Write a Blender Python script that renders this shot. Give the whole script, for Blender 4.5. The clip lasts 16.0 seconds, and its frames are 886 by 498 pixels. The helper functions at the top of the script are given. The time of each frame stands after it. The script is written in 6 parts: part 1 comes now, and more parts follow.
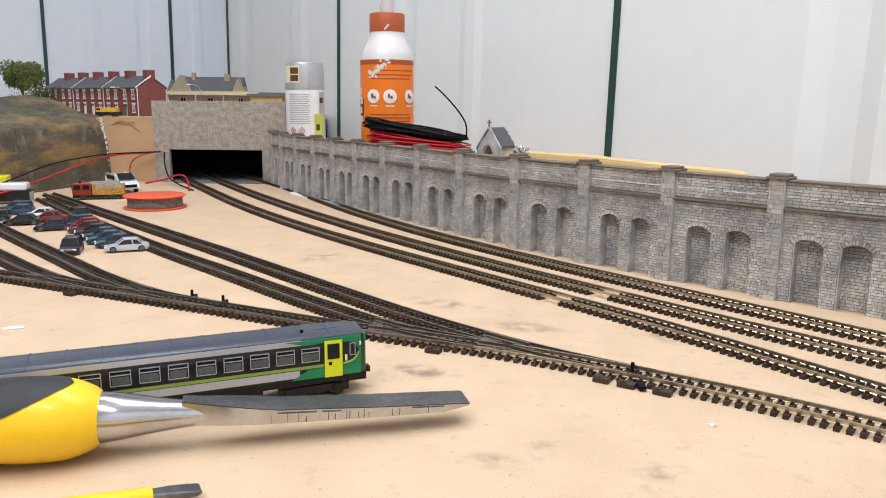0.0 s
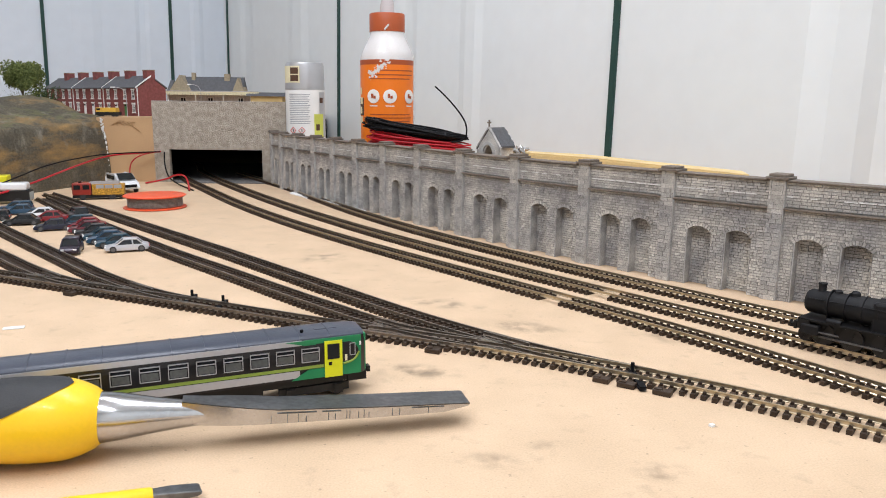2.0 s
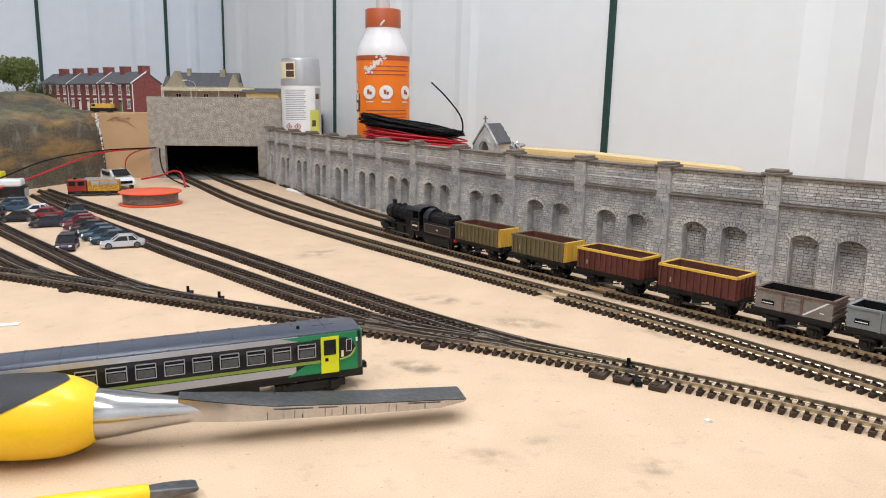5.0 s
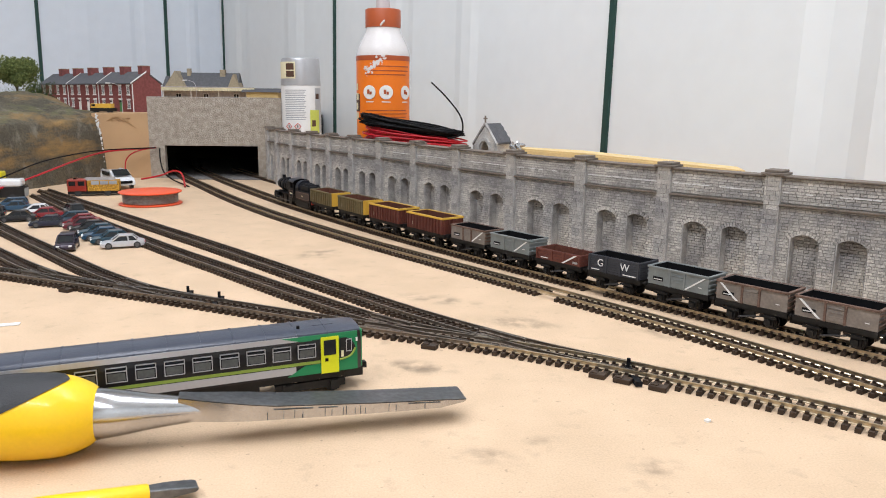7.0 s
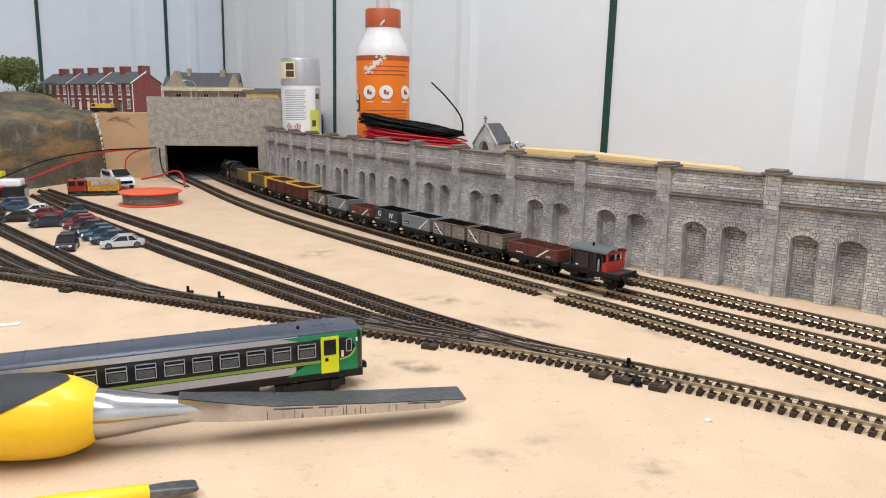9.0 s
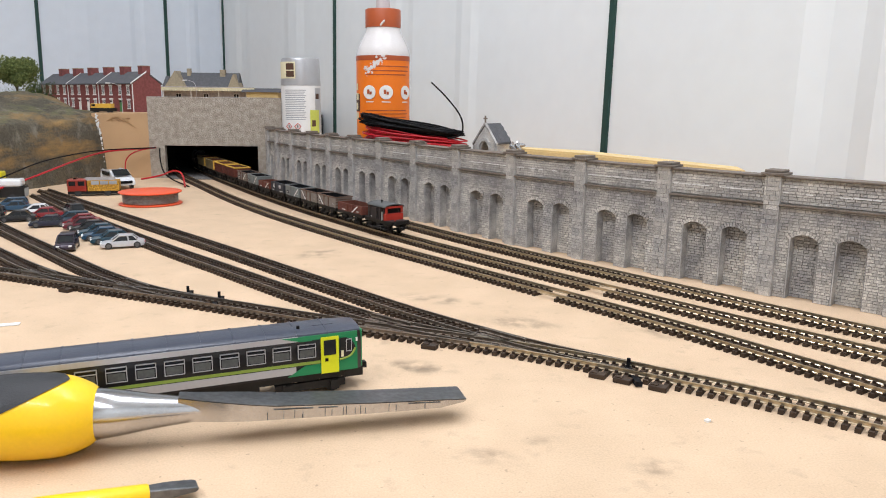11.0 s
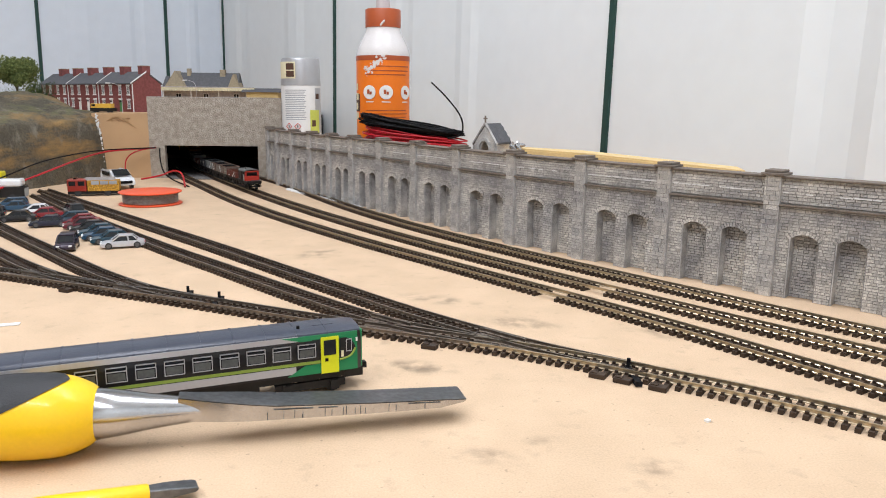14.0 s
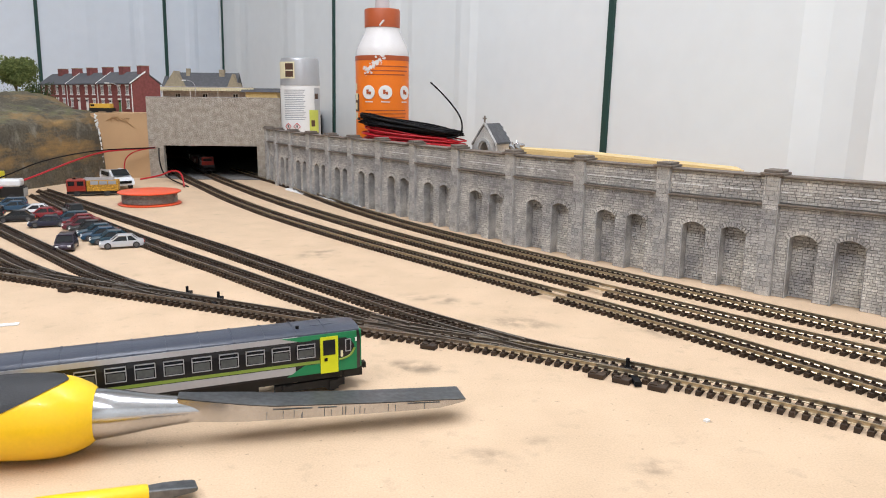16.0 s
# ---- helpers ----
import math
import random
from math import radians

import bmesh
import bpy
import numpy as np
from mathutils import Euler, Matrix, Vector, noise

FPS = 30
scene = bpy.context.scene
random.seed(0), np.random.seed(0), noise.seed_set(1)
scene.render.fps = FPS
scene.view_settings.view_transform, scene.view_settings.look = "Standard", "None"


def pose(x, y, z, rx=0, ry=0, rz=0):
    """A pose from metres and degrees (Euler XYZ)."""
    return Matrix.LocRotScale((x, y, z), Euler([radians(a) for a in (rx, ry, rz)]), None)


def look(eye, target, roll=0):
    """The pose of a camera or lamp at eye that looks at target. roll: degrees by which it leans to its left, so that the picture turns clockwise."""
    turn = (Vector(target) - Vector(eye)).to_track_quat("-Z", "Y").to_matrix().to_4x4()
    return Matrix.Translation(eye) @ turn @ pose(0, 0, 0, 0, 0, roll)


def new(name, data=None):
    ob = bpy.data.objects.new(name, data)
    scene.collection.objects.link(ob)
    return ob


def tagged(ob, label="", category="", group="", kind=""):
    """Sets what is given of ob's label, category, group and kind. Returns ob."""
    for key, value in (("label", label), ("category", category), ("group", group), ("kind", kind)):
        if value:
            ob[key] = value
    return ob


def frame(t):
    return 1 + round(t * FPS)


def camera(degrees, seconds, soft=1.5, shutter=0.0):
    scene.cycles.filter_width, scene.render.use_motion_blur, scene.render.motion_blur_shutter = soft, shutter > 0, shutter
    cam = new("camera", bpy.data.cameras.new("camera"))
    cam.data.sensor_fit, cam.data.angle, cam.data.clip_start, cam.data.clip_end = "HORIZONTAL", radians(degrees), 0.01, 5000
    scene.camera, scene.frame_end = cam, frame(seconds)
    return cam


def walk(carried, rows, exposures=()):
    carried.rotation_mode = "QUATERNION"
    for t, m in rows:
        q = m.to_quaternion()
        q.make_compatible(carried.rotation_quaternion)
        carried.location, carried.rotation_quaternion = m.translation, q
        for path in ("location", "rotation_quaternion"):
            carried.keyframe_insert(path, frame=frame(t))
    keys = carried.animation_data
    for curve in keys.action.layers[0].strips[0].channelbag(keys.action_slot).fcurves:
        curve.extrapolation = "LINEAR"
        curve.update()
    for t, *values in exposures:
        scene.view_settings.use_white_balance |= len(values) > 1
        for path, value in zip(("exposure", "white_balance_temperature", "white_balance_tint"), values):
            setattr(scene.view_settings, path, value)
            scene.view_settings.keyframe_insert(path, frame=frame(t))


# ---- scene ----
# camera: a phone resting beside a bench-top model railway, nudged once
EYE = Vector((0.0, 0.0, 0.108))


def cam_pose(yaw, pitch, roll):
    a, b = radians(yaw), radians(pitch)
    return look(EYE, EYE + Vector((math.sin(a) * math.cos(b), math.cos(a) * math.cos(b), -math.sin(b))), roll)


cam = camera(61.5, 16.0, soft=1.0)
FIRST, SECOND, LAST = cam_pose(0, 11.1, 0.6), cam_pose(0.295, 11.4, 0.6), cam_pose(0.35, 11.4, 0.6)
walk(cam, [(0.0, FIRST), (3.5, FIRST), (3.6, cam_pose(0.13, 11.24, 0.6)), (3.8, SECOND), (4.2, SECOND), (15.6, SECOND), (16.0, LAST)],
     [(0.0, 0.0), (16.0, 0.0)])

# light: fluorescent battens under the shed's ceiling
world = bpy.data.worlds.new("world")
scene.world = world
world.use_nodes = True
world.node_tree.nodes["Background"].inputs[0].default_value = (0.8, 0.9, 1.0, 1)
world.node_tree.nodes["Background"].inputs[1].default_value = 0.05


def batten(x, y, z, length, width, watts, turn, colour):
    d = bpy.data.lights.new("batten", "AREA")
    d.shape, d.size, d.size_y, d.energy, d.color = "RECTANGLE", length, width, watts, colour
    ob = new("batten", d)
    ob.matrix_world = pose(x, y, z, 0, 0, turn)
    return ob


batten(0.0, 0.40, 1.33, 1.5, 0.12, 15.0, -32, (0.93, 0.96, 1.06))
batten(-0.45, -0.45, 1.33, 1.5, 0.12, 19.0, -32, (0.93, 0.96, 1.06))


# ---- materials ----
def material(name, colour, rough=0.6, metal=0.0, spread=0.12, scale=60.0, bump=0.1, fine=900.0, coat=0.0, specular=0.35, second=None, island=0.0, rand=0.0, bump_scale=0.0006):
    """Two scales of noise over a base colour, with fine relief."""
    m = bpy.data.materials.new(name)
    m.use_nodes = True
    nt = m.node_tree
    n, l = nt.nodes, nt.links
    b = n["Principled BSDF"]
    b.inputs["Roughness"].default_value, b.inputs["Metallic"].default_value = rough, metal
    b.inputs["Coat Weight"].default_value, b.inputs["Specular IOR Level"].default_value = coat, specular
    co = n.new("ShaderNodeTexCoord")
    big, small = n.new("ShaderNodeTexNoise"), n.new("ShaderNodeTexNoise")
    big.inputs["Scale"].default_value, small.inputs["Scale"].default_value = scale, fine
    big.inputs["Detail"].default_value, small.inputs["Detail"].default_value = 5, 3
    l.new(co.outputs["Object"], big.inputs["Vector"]), l.new(co.outputs["Object"], small.inputs["Vector"])
    ramp = n.new("ShaderNodeValToRGB")
    dark = second or tuple(c * (1 - spread) for c in colour)
    ramp.color_ramp.elements[0].position, ramp.color_ramp.elements[1].position = 0.35, 0.65
    ramp.color_ramp.elements[0].color, ramp.color_ramp.elements[1].color = (*dark, 1), (*colour, 1)
    l.new(big.outputs["Fac"], ramp.inputs[0])
    hsv = n.new("ShaderNodeHueSaturation")
    l.new(ramp.outputs[0], hsv.inputs["Color"])
    val = n.new("ShaderNodeMapRange")
    val.inputs[1].default_value, val.inputs[2].default_value = 0.3, 0.7
    val.inputs[3].default_value, val.inputs[4].default_value = 1 - spread * 0.6, 1 + spread * 0.6
    l.new(small.outputs["Fac"], val.inputs[0])
    out = val.outputs[0]
    for amount, kind, socket in ((island, "ShaderNodeNewGeometry", "Random Per Island"), (rand, "ShaderNodeObjectInfo", "Random")):
        if amount:
            src, rng, mul = n.new(kind), n.new("ShaderNodeMapRange"), n.new("ShaderNodeMath")
            rng.inputs[3].default_value, rng.inputs[4].default_value = 1 - amount, 1 + amount
            mul.operation = "MULTIPLY"
            l.new(src.outputs[socket], rng.inputs[0])
            l.new(out, mul.inputs[0]), l.new(rng.outputs[0], mul.inputs[1])
            out = mul.outputs[0]
    l.new(out, hsv.inputs["Value"])
    l.new(hsv.outputs[0], b.inputs["Base Color"])
    if bump:
        bp = n.new("ShaderNodeBump")
        bp.inputs["Strength"].default_value, bp.inputs["Distance"].default_value = bump, bump_scale
        l.new(small.outputs["Fac"], bp.inputs["Height"])
        l.new(bp.outputs[0], b.inputs["Normal"])
    return m


BOARD_STAINS = [  # x, y, half width, half depth, turn, strength
    (0.040, 0.352, 0.022, 0.012, -20, 0.55), (-0.010, 0.290, 0.020, 0.009, -10, 0.6), (-0.085, 0.515, 0.014, 0.022, -30, 0.5),
    (0.105, 0.338, 0.016, 0.010, -30, 0.35), (0.066, 0.206, 0.010, 0.007, 10, 0.5), (0.016, 0.213, 0.011, 0.007, -15, 0.4),
    (0.000, 0.395, 0.030, 0.010, -25, 0.45), (-0.330, 0.700, 0.05, 0.03, 0, 0.3), (0.035, 0.224, 0.010, 0.004, 10, 0.35)]


def board_material():
    m = material("hardboard", (0.615, 0.447, 0.295), 0.62, spread=0.14, scale=34, bump=0.13, fine=1500, second=(0.55, 0.40, 0.26))
    n, l = m.node_tree.nodes, m.node_tree.links
    b = n["Principled BSDF"]
    colour = b.inputs["Base Color"].links[0].from_socket
    geo = n.new("ShaderNodeNewGeometry")
    warp = n.new("ShaderNodeTexNoise")
    warp.inputs["Scale"].default_value, warp.inputs["Detail"].default_value = 110, 6
    l.new(geo.outputs["Position"], warp.inputs["Vector"])
    total = None
    for x, y, a, c, turn, k in BOARD_STAINS:
        mp = n.new("ShaderNodeMapping")
        mp.vector_type = "TEXTURE"
        mp.inputs["Location"].default_value, mp.inputs["Rotation"].default_value, mp.inputs["Scale"].default_value = (x, y, 0), (0, 0, radians(turn)), (a, c, 1)
        l.new(geo.outputs["Position"], mp.inputs["Vector"])
        ln = n.new("ShaderNodeVectorMath")
        ln.operation = "LENGTH"
        l.new(mp.outputs[0], ln.inputs[0])
        rg = n.new("ShaderNodeMapRange")
        rg.interpolation_type = "SMOOTHSTEP"
        rg.inputs[1].default_value, rg.inputs[2].default_value, rg.inputs[3].default_value, rg.inputs[4].default_value = 0.2, 1.25, k, 0
        l.new(ln.outputs["Value"], rg.inputs[0])
        if total is None:
            total = rg.outputs[0]
        else:
            ad = n.new("ShaderNodeMath")
            ad.operation = "MAXIMUM"
            l.new(total, ad.inputs[0]), l.new(rg.outputs[0], ad.inputs[1])
            total = ad.outputs[0]
    br = n.new("ShaderNodeMapRange")
    br.inputs[1].default_value, br.inputs[2].default_value, br.inputs[3].default_value, br.inputs[4].default_value = 0.42, 0.66, 0, 1.3
    l.new(warp.outputs["Fac"], br.inputs[0])
    mu = n.new("ShaderNodeMath")
    mu.operation, mu.use_clamp = "MULTIPLY", True
    l.new(total, mu.inputs[0]), l.new(br.outputs[0], mu.inputs[1])
    for scale, lo, hi, amount in ((420, 0.66, 0.74, 0.45), (95, 0.60, 0.78, 0.30)):
        sp, rs, ad = n.new("ShaderNodeTexNoise"), n.new("ShaderNodeMapRange"), n.new("ShaderNodeMath")
        sp.inputs["Scale"].default_value, sp.inputs["Detail"].default_value = scale, 4
        rs.inputs[1].default_value, rs.inputs[2].default_value, rs.inputs[4].default_value = lo, hi, amount
        ad.operation = "MAXIMUM"
        l.new(geo.outputs["Position"], sp.inputs["Vector"]), l.new(sp.outputs["Fac"], rs.inputs[0])
        l.new(mu.outputs[0], ad.inputs[0]), l.new(rs.outputs[0], ad.inputs[1])
        mu = ad
    mx = n.new("ShaderNodeMix")
    mx.data_type = "RGBA"
    l.new(mu.outputs[0], mx.inputs["Factor"]), l.new(colour, mx.inputs[6])
    mx.inputs[7].default_value = (0.16, 0.12, 0.08, 1)
    l.new(mx.outputs[2], b.inputs["Base Color"])
    return m


M_BOARD = board_material()
# the back wall's dimmer, bluer light is put into this panel colour
M_SHED_SHADED = material("shaded_steel_panel", (0.66, 0.725, 0.80), 0.34, spread=0.03, scale=4, bump=0.0, fine=40)
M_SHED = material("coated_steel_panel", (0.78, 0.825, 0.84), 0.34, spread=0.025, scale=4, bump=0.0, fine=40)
M_GAP = material("dark_green_gasket", (0.02, 0.06, 0.05), 0.6)
M_RAIL = material("tarnished_rail", (0.56, 0.47, 0.33), 0.32, 0.9, spread=0.2, scale=200, bump=0.05)
M_RAIL_DARK = material("dull_rail", (0.27, 0.225, 0.18), 0.40, 0.8, spread=0.25, scale=200, bump=0.05)
M_SLEEPER = material("dark_brown_plastic", (0.046, 0.028, 0.017), 0.6, spread=0.2, rand=0.3, bump=0.15)
M_MORTAR = material("grey_mortar", (0.30, 0.287, 0.27), 0.9, spread=0.2, scale=70, bump=0.3)
M_STONE = material("grey_stone", (0.62, 0.59, 0.535), 0.88, spread=0.45, scale=34, bump=0.7, fine=1300, second=(0.32, 0.31, 0.305), island=0.19)
M_COPING = material("brown_stone_coping", (0.20, 0.165, 0.135), 0.85, spread=0.3, scale=60, bump=0.4)
M_PIER = material("pale_stone_edge", (0.55, 0.54, 0.52), 0.85, spread=0.3, scale=60, bump=0.4, second=(0.28, 0.275, 0.27))
M_PORTAL = material("pebbled_grey_card", (0.43, 0.385, 0.325), 0.9, spread=0.26, scale=150, bump=0.9, fine=620, second=(0.30, 0.26, 0.21), bump_scale=0.0016)
M_PLASTER = material("white_plaster", (0.78, 0.78, 0.76), 0.9, spread=0.15, scale=200, bump=0.4)
M_MDF = material("raw_brown_fibreboard", (0.50, 0.32, 0.17), 0.8, spread=0.12, scale=25, bump=0.1)
M_TORN = material("torn_fibreboard", (0.47, 0.30, 0.155), 0.85, spread=0.35, scale=200, bump=0.5)
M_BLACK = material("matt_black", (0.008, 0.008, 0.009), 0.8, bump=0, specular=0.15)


# ---- building helpers ----
def box(bm, x, y, z, sx, sy, sz, turn=0.0, bevel=0.0):
    """A box with its centre at x, y and its underside at z."""
    r = bmesh.ops.create_cube(bm, size=1.0)
    v = r["verts"]
    bmesh.ops.transform(bm, verts=v, matrix=Matrix.Translation((x, y, z + sz / 2)) @ Matrix.Rotation(radians(turn), 4, "Z") @ Matrix.Diagonal((sx, sy, sz, 1)))
    if bevel:
        e = list({e for q in v for e in q.link_edges})
        bmesh.ops.bevel(bm, geom=e, offset=bevel, segments=2, affect="EDGES", profile=0.5)
    return v


def rod(bm, a, b, r1, r2=None, n=12):
    a, b = Vector(a), Vector(b)
    d = b - a
    v = bmesh.ops.create_cone(bm, cap_ends=True, segments=n, radius1=r1, radius2=r1 if r2 is None else r2, depth=d.length)["verts"]
    bmesh.ops.transform(bm, verts=v, matrix=Matrix.Translation((a + b) / 2) @ d.to_track_quat("Z", "Y").to_matrix().to_4x4())
    return v


def lathe(bm, profile, n=32, axis="Z"):
    """Turn (radius, height) pairs round an axis."""
    rings = []
    for r, h in profile:
        ring = []
        for i in range(n):
            a = 2 * math.pi * i / n
            c, s = r * math.cos(a), r * math.sin(a)
            ring.append(bm.verts.new((c, s, h) if axis == "Z" else (h, c, s)))
        rings.append(ring)
    for p, q in zip(rings, rings[1:]):
        for i in range(n):
            bm.faces.new((p[i], p[(i + 1) % n], q[(i + 1) % n], q[i]))
    bm.faces.new(list(reversed(rings[0]))), bm.faces.new(rings[-1])
    bmesh.ops.recalc_face_normals(bm, faces=bm.faces)


def loft(bm, rings, closed=True, caps=True):
    """Skin through rings of points that have the same count."""
    vs = [[bm.verts.new(p) for p in ring] for ring in rings]
    n = len(vs[0])
    for p, q in zip(vs, vs[1:]):
        for i in range(n if closed else n - 1):
            bm.faces.new((p[i], p[(i + 1) % n], q[(i + 1) % n], q[i]))
    if caps:
        bm.faces.new(list(reversed(vs[0]))), bm.faces.new(vs[-1])
    bmesh.ops.recalc_face_normals(bm, faces=bm.faces)


def mesh_of(name, bm, mat, smooth=False):
    me = bpy.data.meshes.new(name)
    if smooth:
        for f in bm.faces:
            f.smooth = True
    bm.to_mesh(me)
    bm.free()
    me.materials.append(mat)
    if smooth:
        me.set_sharp_from_angle(angle=radians(38))
    return me


def part(name, bm, mat, parent=None, label="", smooth=False):
    ob = new(name, mesh_of(name, bm, mat, smooth))
    if parent:
        ob.parent = parent
    if label:
        tagged(ob, label)
    return ob


def shared(name, me, parent, m):
    ob = new(name, me)
    ob.parent = parent
    ob.matrix_basis = m
    return ob


def thing(name, label, category, m=None, group="", kind=""):
    ob = tagged(new(name), label, category, group, kind)
    ob.empty_display_size = 0.01
    if m is not None:
        ob.matrix_basis = m
    return ob


def boxed(name, mat, parent, *args, label="", bevel=0.0):
    bm = bmesh.new()
    for a in args:
        box(bm, *a, bevel=bevel)
    return part(name, bm, mat, parent, label)


class Line:
    """A smooth plan line through a few control points, walked by arc length."""

    def __init__(self, pts, step=0.002):
        p = [Vector((*q, 0)) for q in pts]
        p = [2 * p[0] - p[1], *p, 2 * p[-1] - p[-2]]
        out = []
        for i in range(1, len(p) - 2):
            k = max(2, int((p[i + 1] - p[i]).length / step))
            for j in range(k):
                t = j / k
                a, b, c, d = p[i - 1], p[i], p[i + 1], p[i + 2]
                k1, k2, k3 = [max((r - q).length, 1e-6) ** 0.5 for q, r in ((a, b), (b, c), (c, d))]
                t1, t2, t3 = k1, k1 + k2, k1 + k2 + k3
                u = t1 + (t2 - t1) * t
                a1, a2, a3 = a.lerp(b, u / t1), b.lerp(c, (u - t1) / k2), c.lerp(d, (u - t2) / k3)
                b1, b2 = a1.lerp(a2, u / t2), a2.lerp(a3, (u - t1) / (t3 - t1))
                out.append(b1.lerp(b2, (u - t1) / k2))
        out.append(p[-2])
        self.p = out
        self.s = [0.0]
        for a, b in zip(out, out[1:]):
            self.s.append(self.s[-1] + (b - a).length)
        self.length = self.s[-1]

    def at(self, s):
        i = min(max(int(np.searchsorted(self.s, s)) - 1, 0), len(self.p) - 2)
        a, b = self.p[i], self.p[i + 1]
        d = (b - a).normalized()
        return a + d * (s - self.s[i]), d

    def along(self, x, y):
        q = Vector((x, y, 0))
        return self.s[min(range(len(self.p)), key=lambda i: (self.p[i] - q).length)]

    def near(self, q):
        return min((a - q).length for a in self.p[::2])


# ---- the board and the shed ----
# the shed stands a little out of plumb with the board
LEAN = Matrix.Translation((0, 1, 0.1)) @ Matrix.Rotation(radians(0.85), 4, "Y") @ Matrix.Translation((0, -1, -0.1))


def setting():
    bm = bmesh.new()
    box(bm, -0.65, 0.20, -0.018, 4.6, 4.4, 0.018)
    tagged(part("floor_board", bm, M_BOARD), "tan hardboard baseboard with stains and smudges", "baseboard", kind="structure")
    # shed walls, set square to one another
    corner, u, w = Vector((-0.53, 1.845, 0)), Vector((0.537, -0.844, 0)).normalized(), Vector((-0.844, -0.537, 0)).normalized()

    def wall(name, start, d, length, inward, strips, ribs, label, mat=M_SHED):
        turn = math.degrees(math.atan2(d.y, d.x))
        bm = bmesh.new()
        base = LEAN @ Matrix.Translation(start) @ Matrix.Rotation(radians(turn), 4, "Z")
        # profile of the steel skin, in plan: shallow ribs
        side = 1 if (base.to_3x3() @ Vector((0, 1, 0))).dot(inward) > 0 else -1
        pts = [(0, 0)]
        for s, wd, dep in ribs:
            pts += [(s, 0), (s + wd * 0.3, dep * side * 0.6), (s + wd * 0.7, dep * side * 0.6), (s + wd, 0)]
        pts.append((length, 0))
        back = -0.03 * side
        ring = [(x, y) for x, y in pts] + [(length, back), (0, back)]
        loft(bm, [[(x, y, -0.12) for x, y in ring], [(x, y, 1.4) for x, y in ring]])
        ob = tagged(part(name, bm, mat), label, "wall", kind="structure")
        ob.matrix_basis = base
        for s in strips:
            bm = bmesh.new()
            box(bm, s, 0.001 * side, 0, 0.007, 0.004, 1.39)
            part("gasket", bm, M_GAP, ob, "dark green panel joint")
        return ob

    wall("wall_right", corner, u, 3.0, w, [0.030, 0.654, 1.296, 1.95], [(0.12, 0.09, -0.006), (0.42, 0.10, 0.006), (0.86, 0.05, -0.004), (1.02, 0.05, 0.004), (1.495, 0.06, -0.014), (2.2, 0.09, -0.012)],
         "white coated steel shed wall with dark panel joints")
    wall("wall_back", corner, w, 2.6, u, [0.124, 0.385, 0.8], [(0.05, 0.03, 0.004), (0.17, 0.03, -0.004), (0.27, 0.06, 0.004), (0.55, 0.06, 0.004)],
         "white steel shed wall behind the town, coloured bluish for its shade", M_SHED_SHADED)
    wall("wall_left", corner + w * 2.6, u, 3.0, -w, [], [], "plain white shed wall")
    wall("wall_near", corner + u * 3.0, w, 2.6, -u, [], [], "plain white shed wall")
    bm = bmesh.new()
    c = corner + u * 1.5 + w * 1.3
    box(bm, c.x, c.y, 1.37, 3.2, 2.8, 0.03, math.degrees(math.atan2(u.y, u.x)))
    tagged(part("ceiling", bm, M_SHED), "plain white shed ceiling", "ceiling", kind="structure")


# ---- railway lines ----
LINES = {
    "wall_line": [(0.330, 0.190), (0.232, 0.3035), (0.1434, 0.4085), (0.0573, 0.5134), (-0.0193, 0.6183), (-0.0845, 0.7232), (-0.1409, 0.8281), (-0.1958, 0.933), (-0.261, 1.038), (-0.335, 1.16)],
    "train_line": [(0.86, -0.47), (0.70, -0.28), (0.54, -0.10), (0.38, 0.085), (0.2172, 0.2721), (0.1244, 0.3785), (0.0367, 0.4850), (-0.0445, 0.5914), (-0.1187, 0.6979), (-0.1864, 0.8044), (-0.2492, 0.9108), (-0.3095, 1.0173), (-0.367, 1.13), (-0.412, 1.25), (-0.480, 1.36), (-0.580, 1.44), (-0.70, 1.475), (-0.82, 1.44), (-0.93, 1.37), (-1.0, 1.28)],
    "inner_line": [(0.265, 0.128), (0.1887, 0.2363), (0.1106, 0.3452), (0.0217, 0.4542), (-0.0667, 0.5631), (-0.1473, 0.6720), (-0.2179, 0.7810), (-0.2806, 0.8899), (-0.3420, 0.9989), (-0.40, 1.12)],
    "lead_line": [(0.230, 0.155), (0.148, 0.234), (0.083, 0.280), (0.029, 0.310), (-0.049, 0.343), (-0.113, 0.373), (-0.185, 0.405), (-0.271, 0.443), (-0.36, 0.487)],
    "upper_siding": [(0.083, 0.280), (0.041, 0.310), (-0.009, 0.356), (-0.059, 0.411), (-0.154, 0.518), (-0.220, 0.590), (-0.307, 0.685), (-0.450, 0.843)],
    "middle_siding": [(0.029, 0.310), (-0.022, 0.341), (-0.070, 0.387), (-0.137, 0.458), (-0.193, 0.517), (-0.323, 0.665), (-0.436, 0.803)],
    "car_park_siding": [(-0.113, 0.373), (-0.156, 0.397), (-0.196, 0.430), (-0.267, 0.503), (-0.367, 0.608), (-0.46, 0.71)],
    "left_siding": [(-0.185, 0.405), (-0.225, 0.428), (-0.261, 0.458), (-0.305, 0.501), (-0.40, 0.59)],
}
LINE = {k: Line(v) for k, v in LINES.items()}
SLEEPER_PITCH, RAIL_TOP = 0.0041, 0.0039


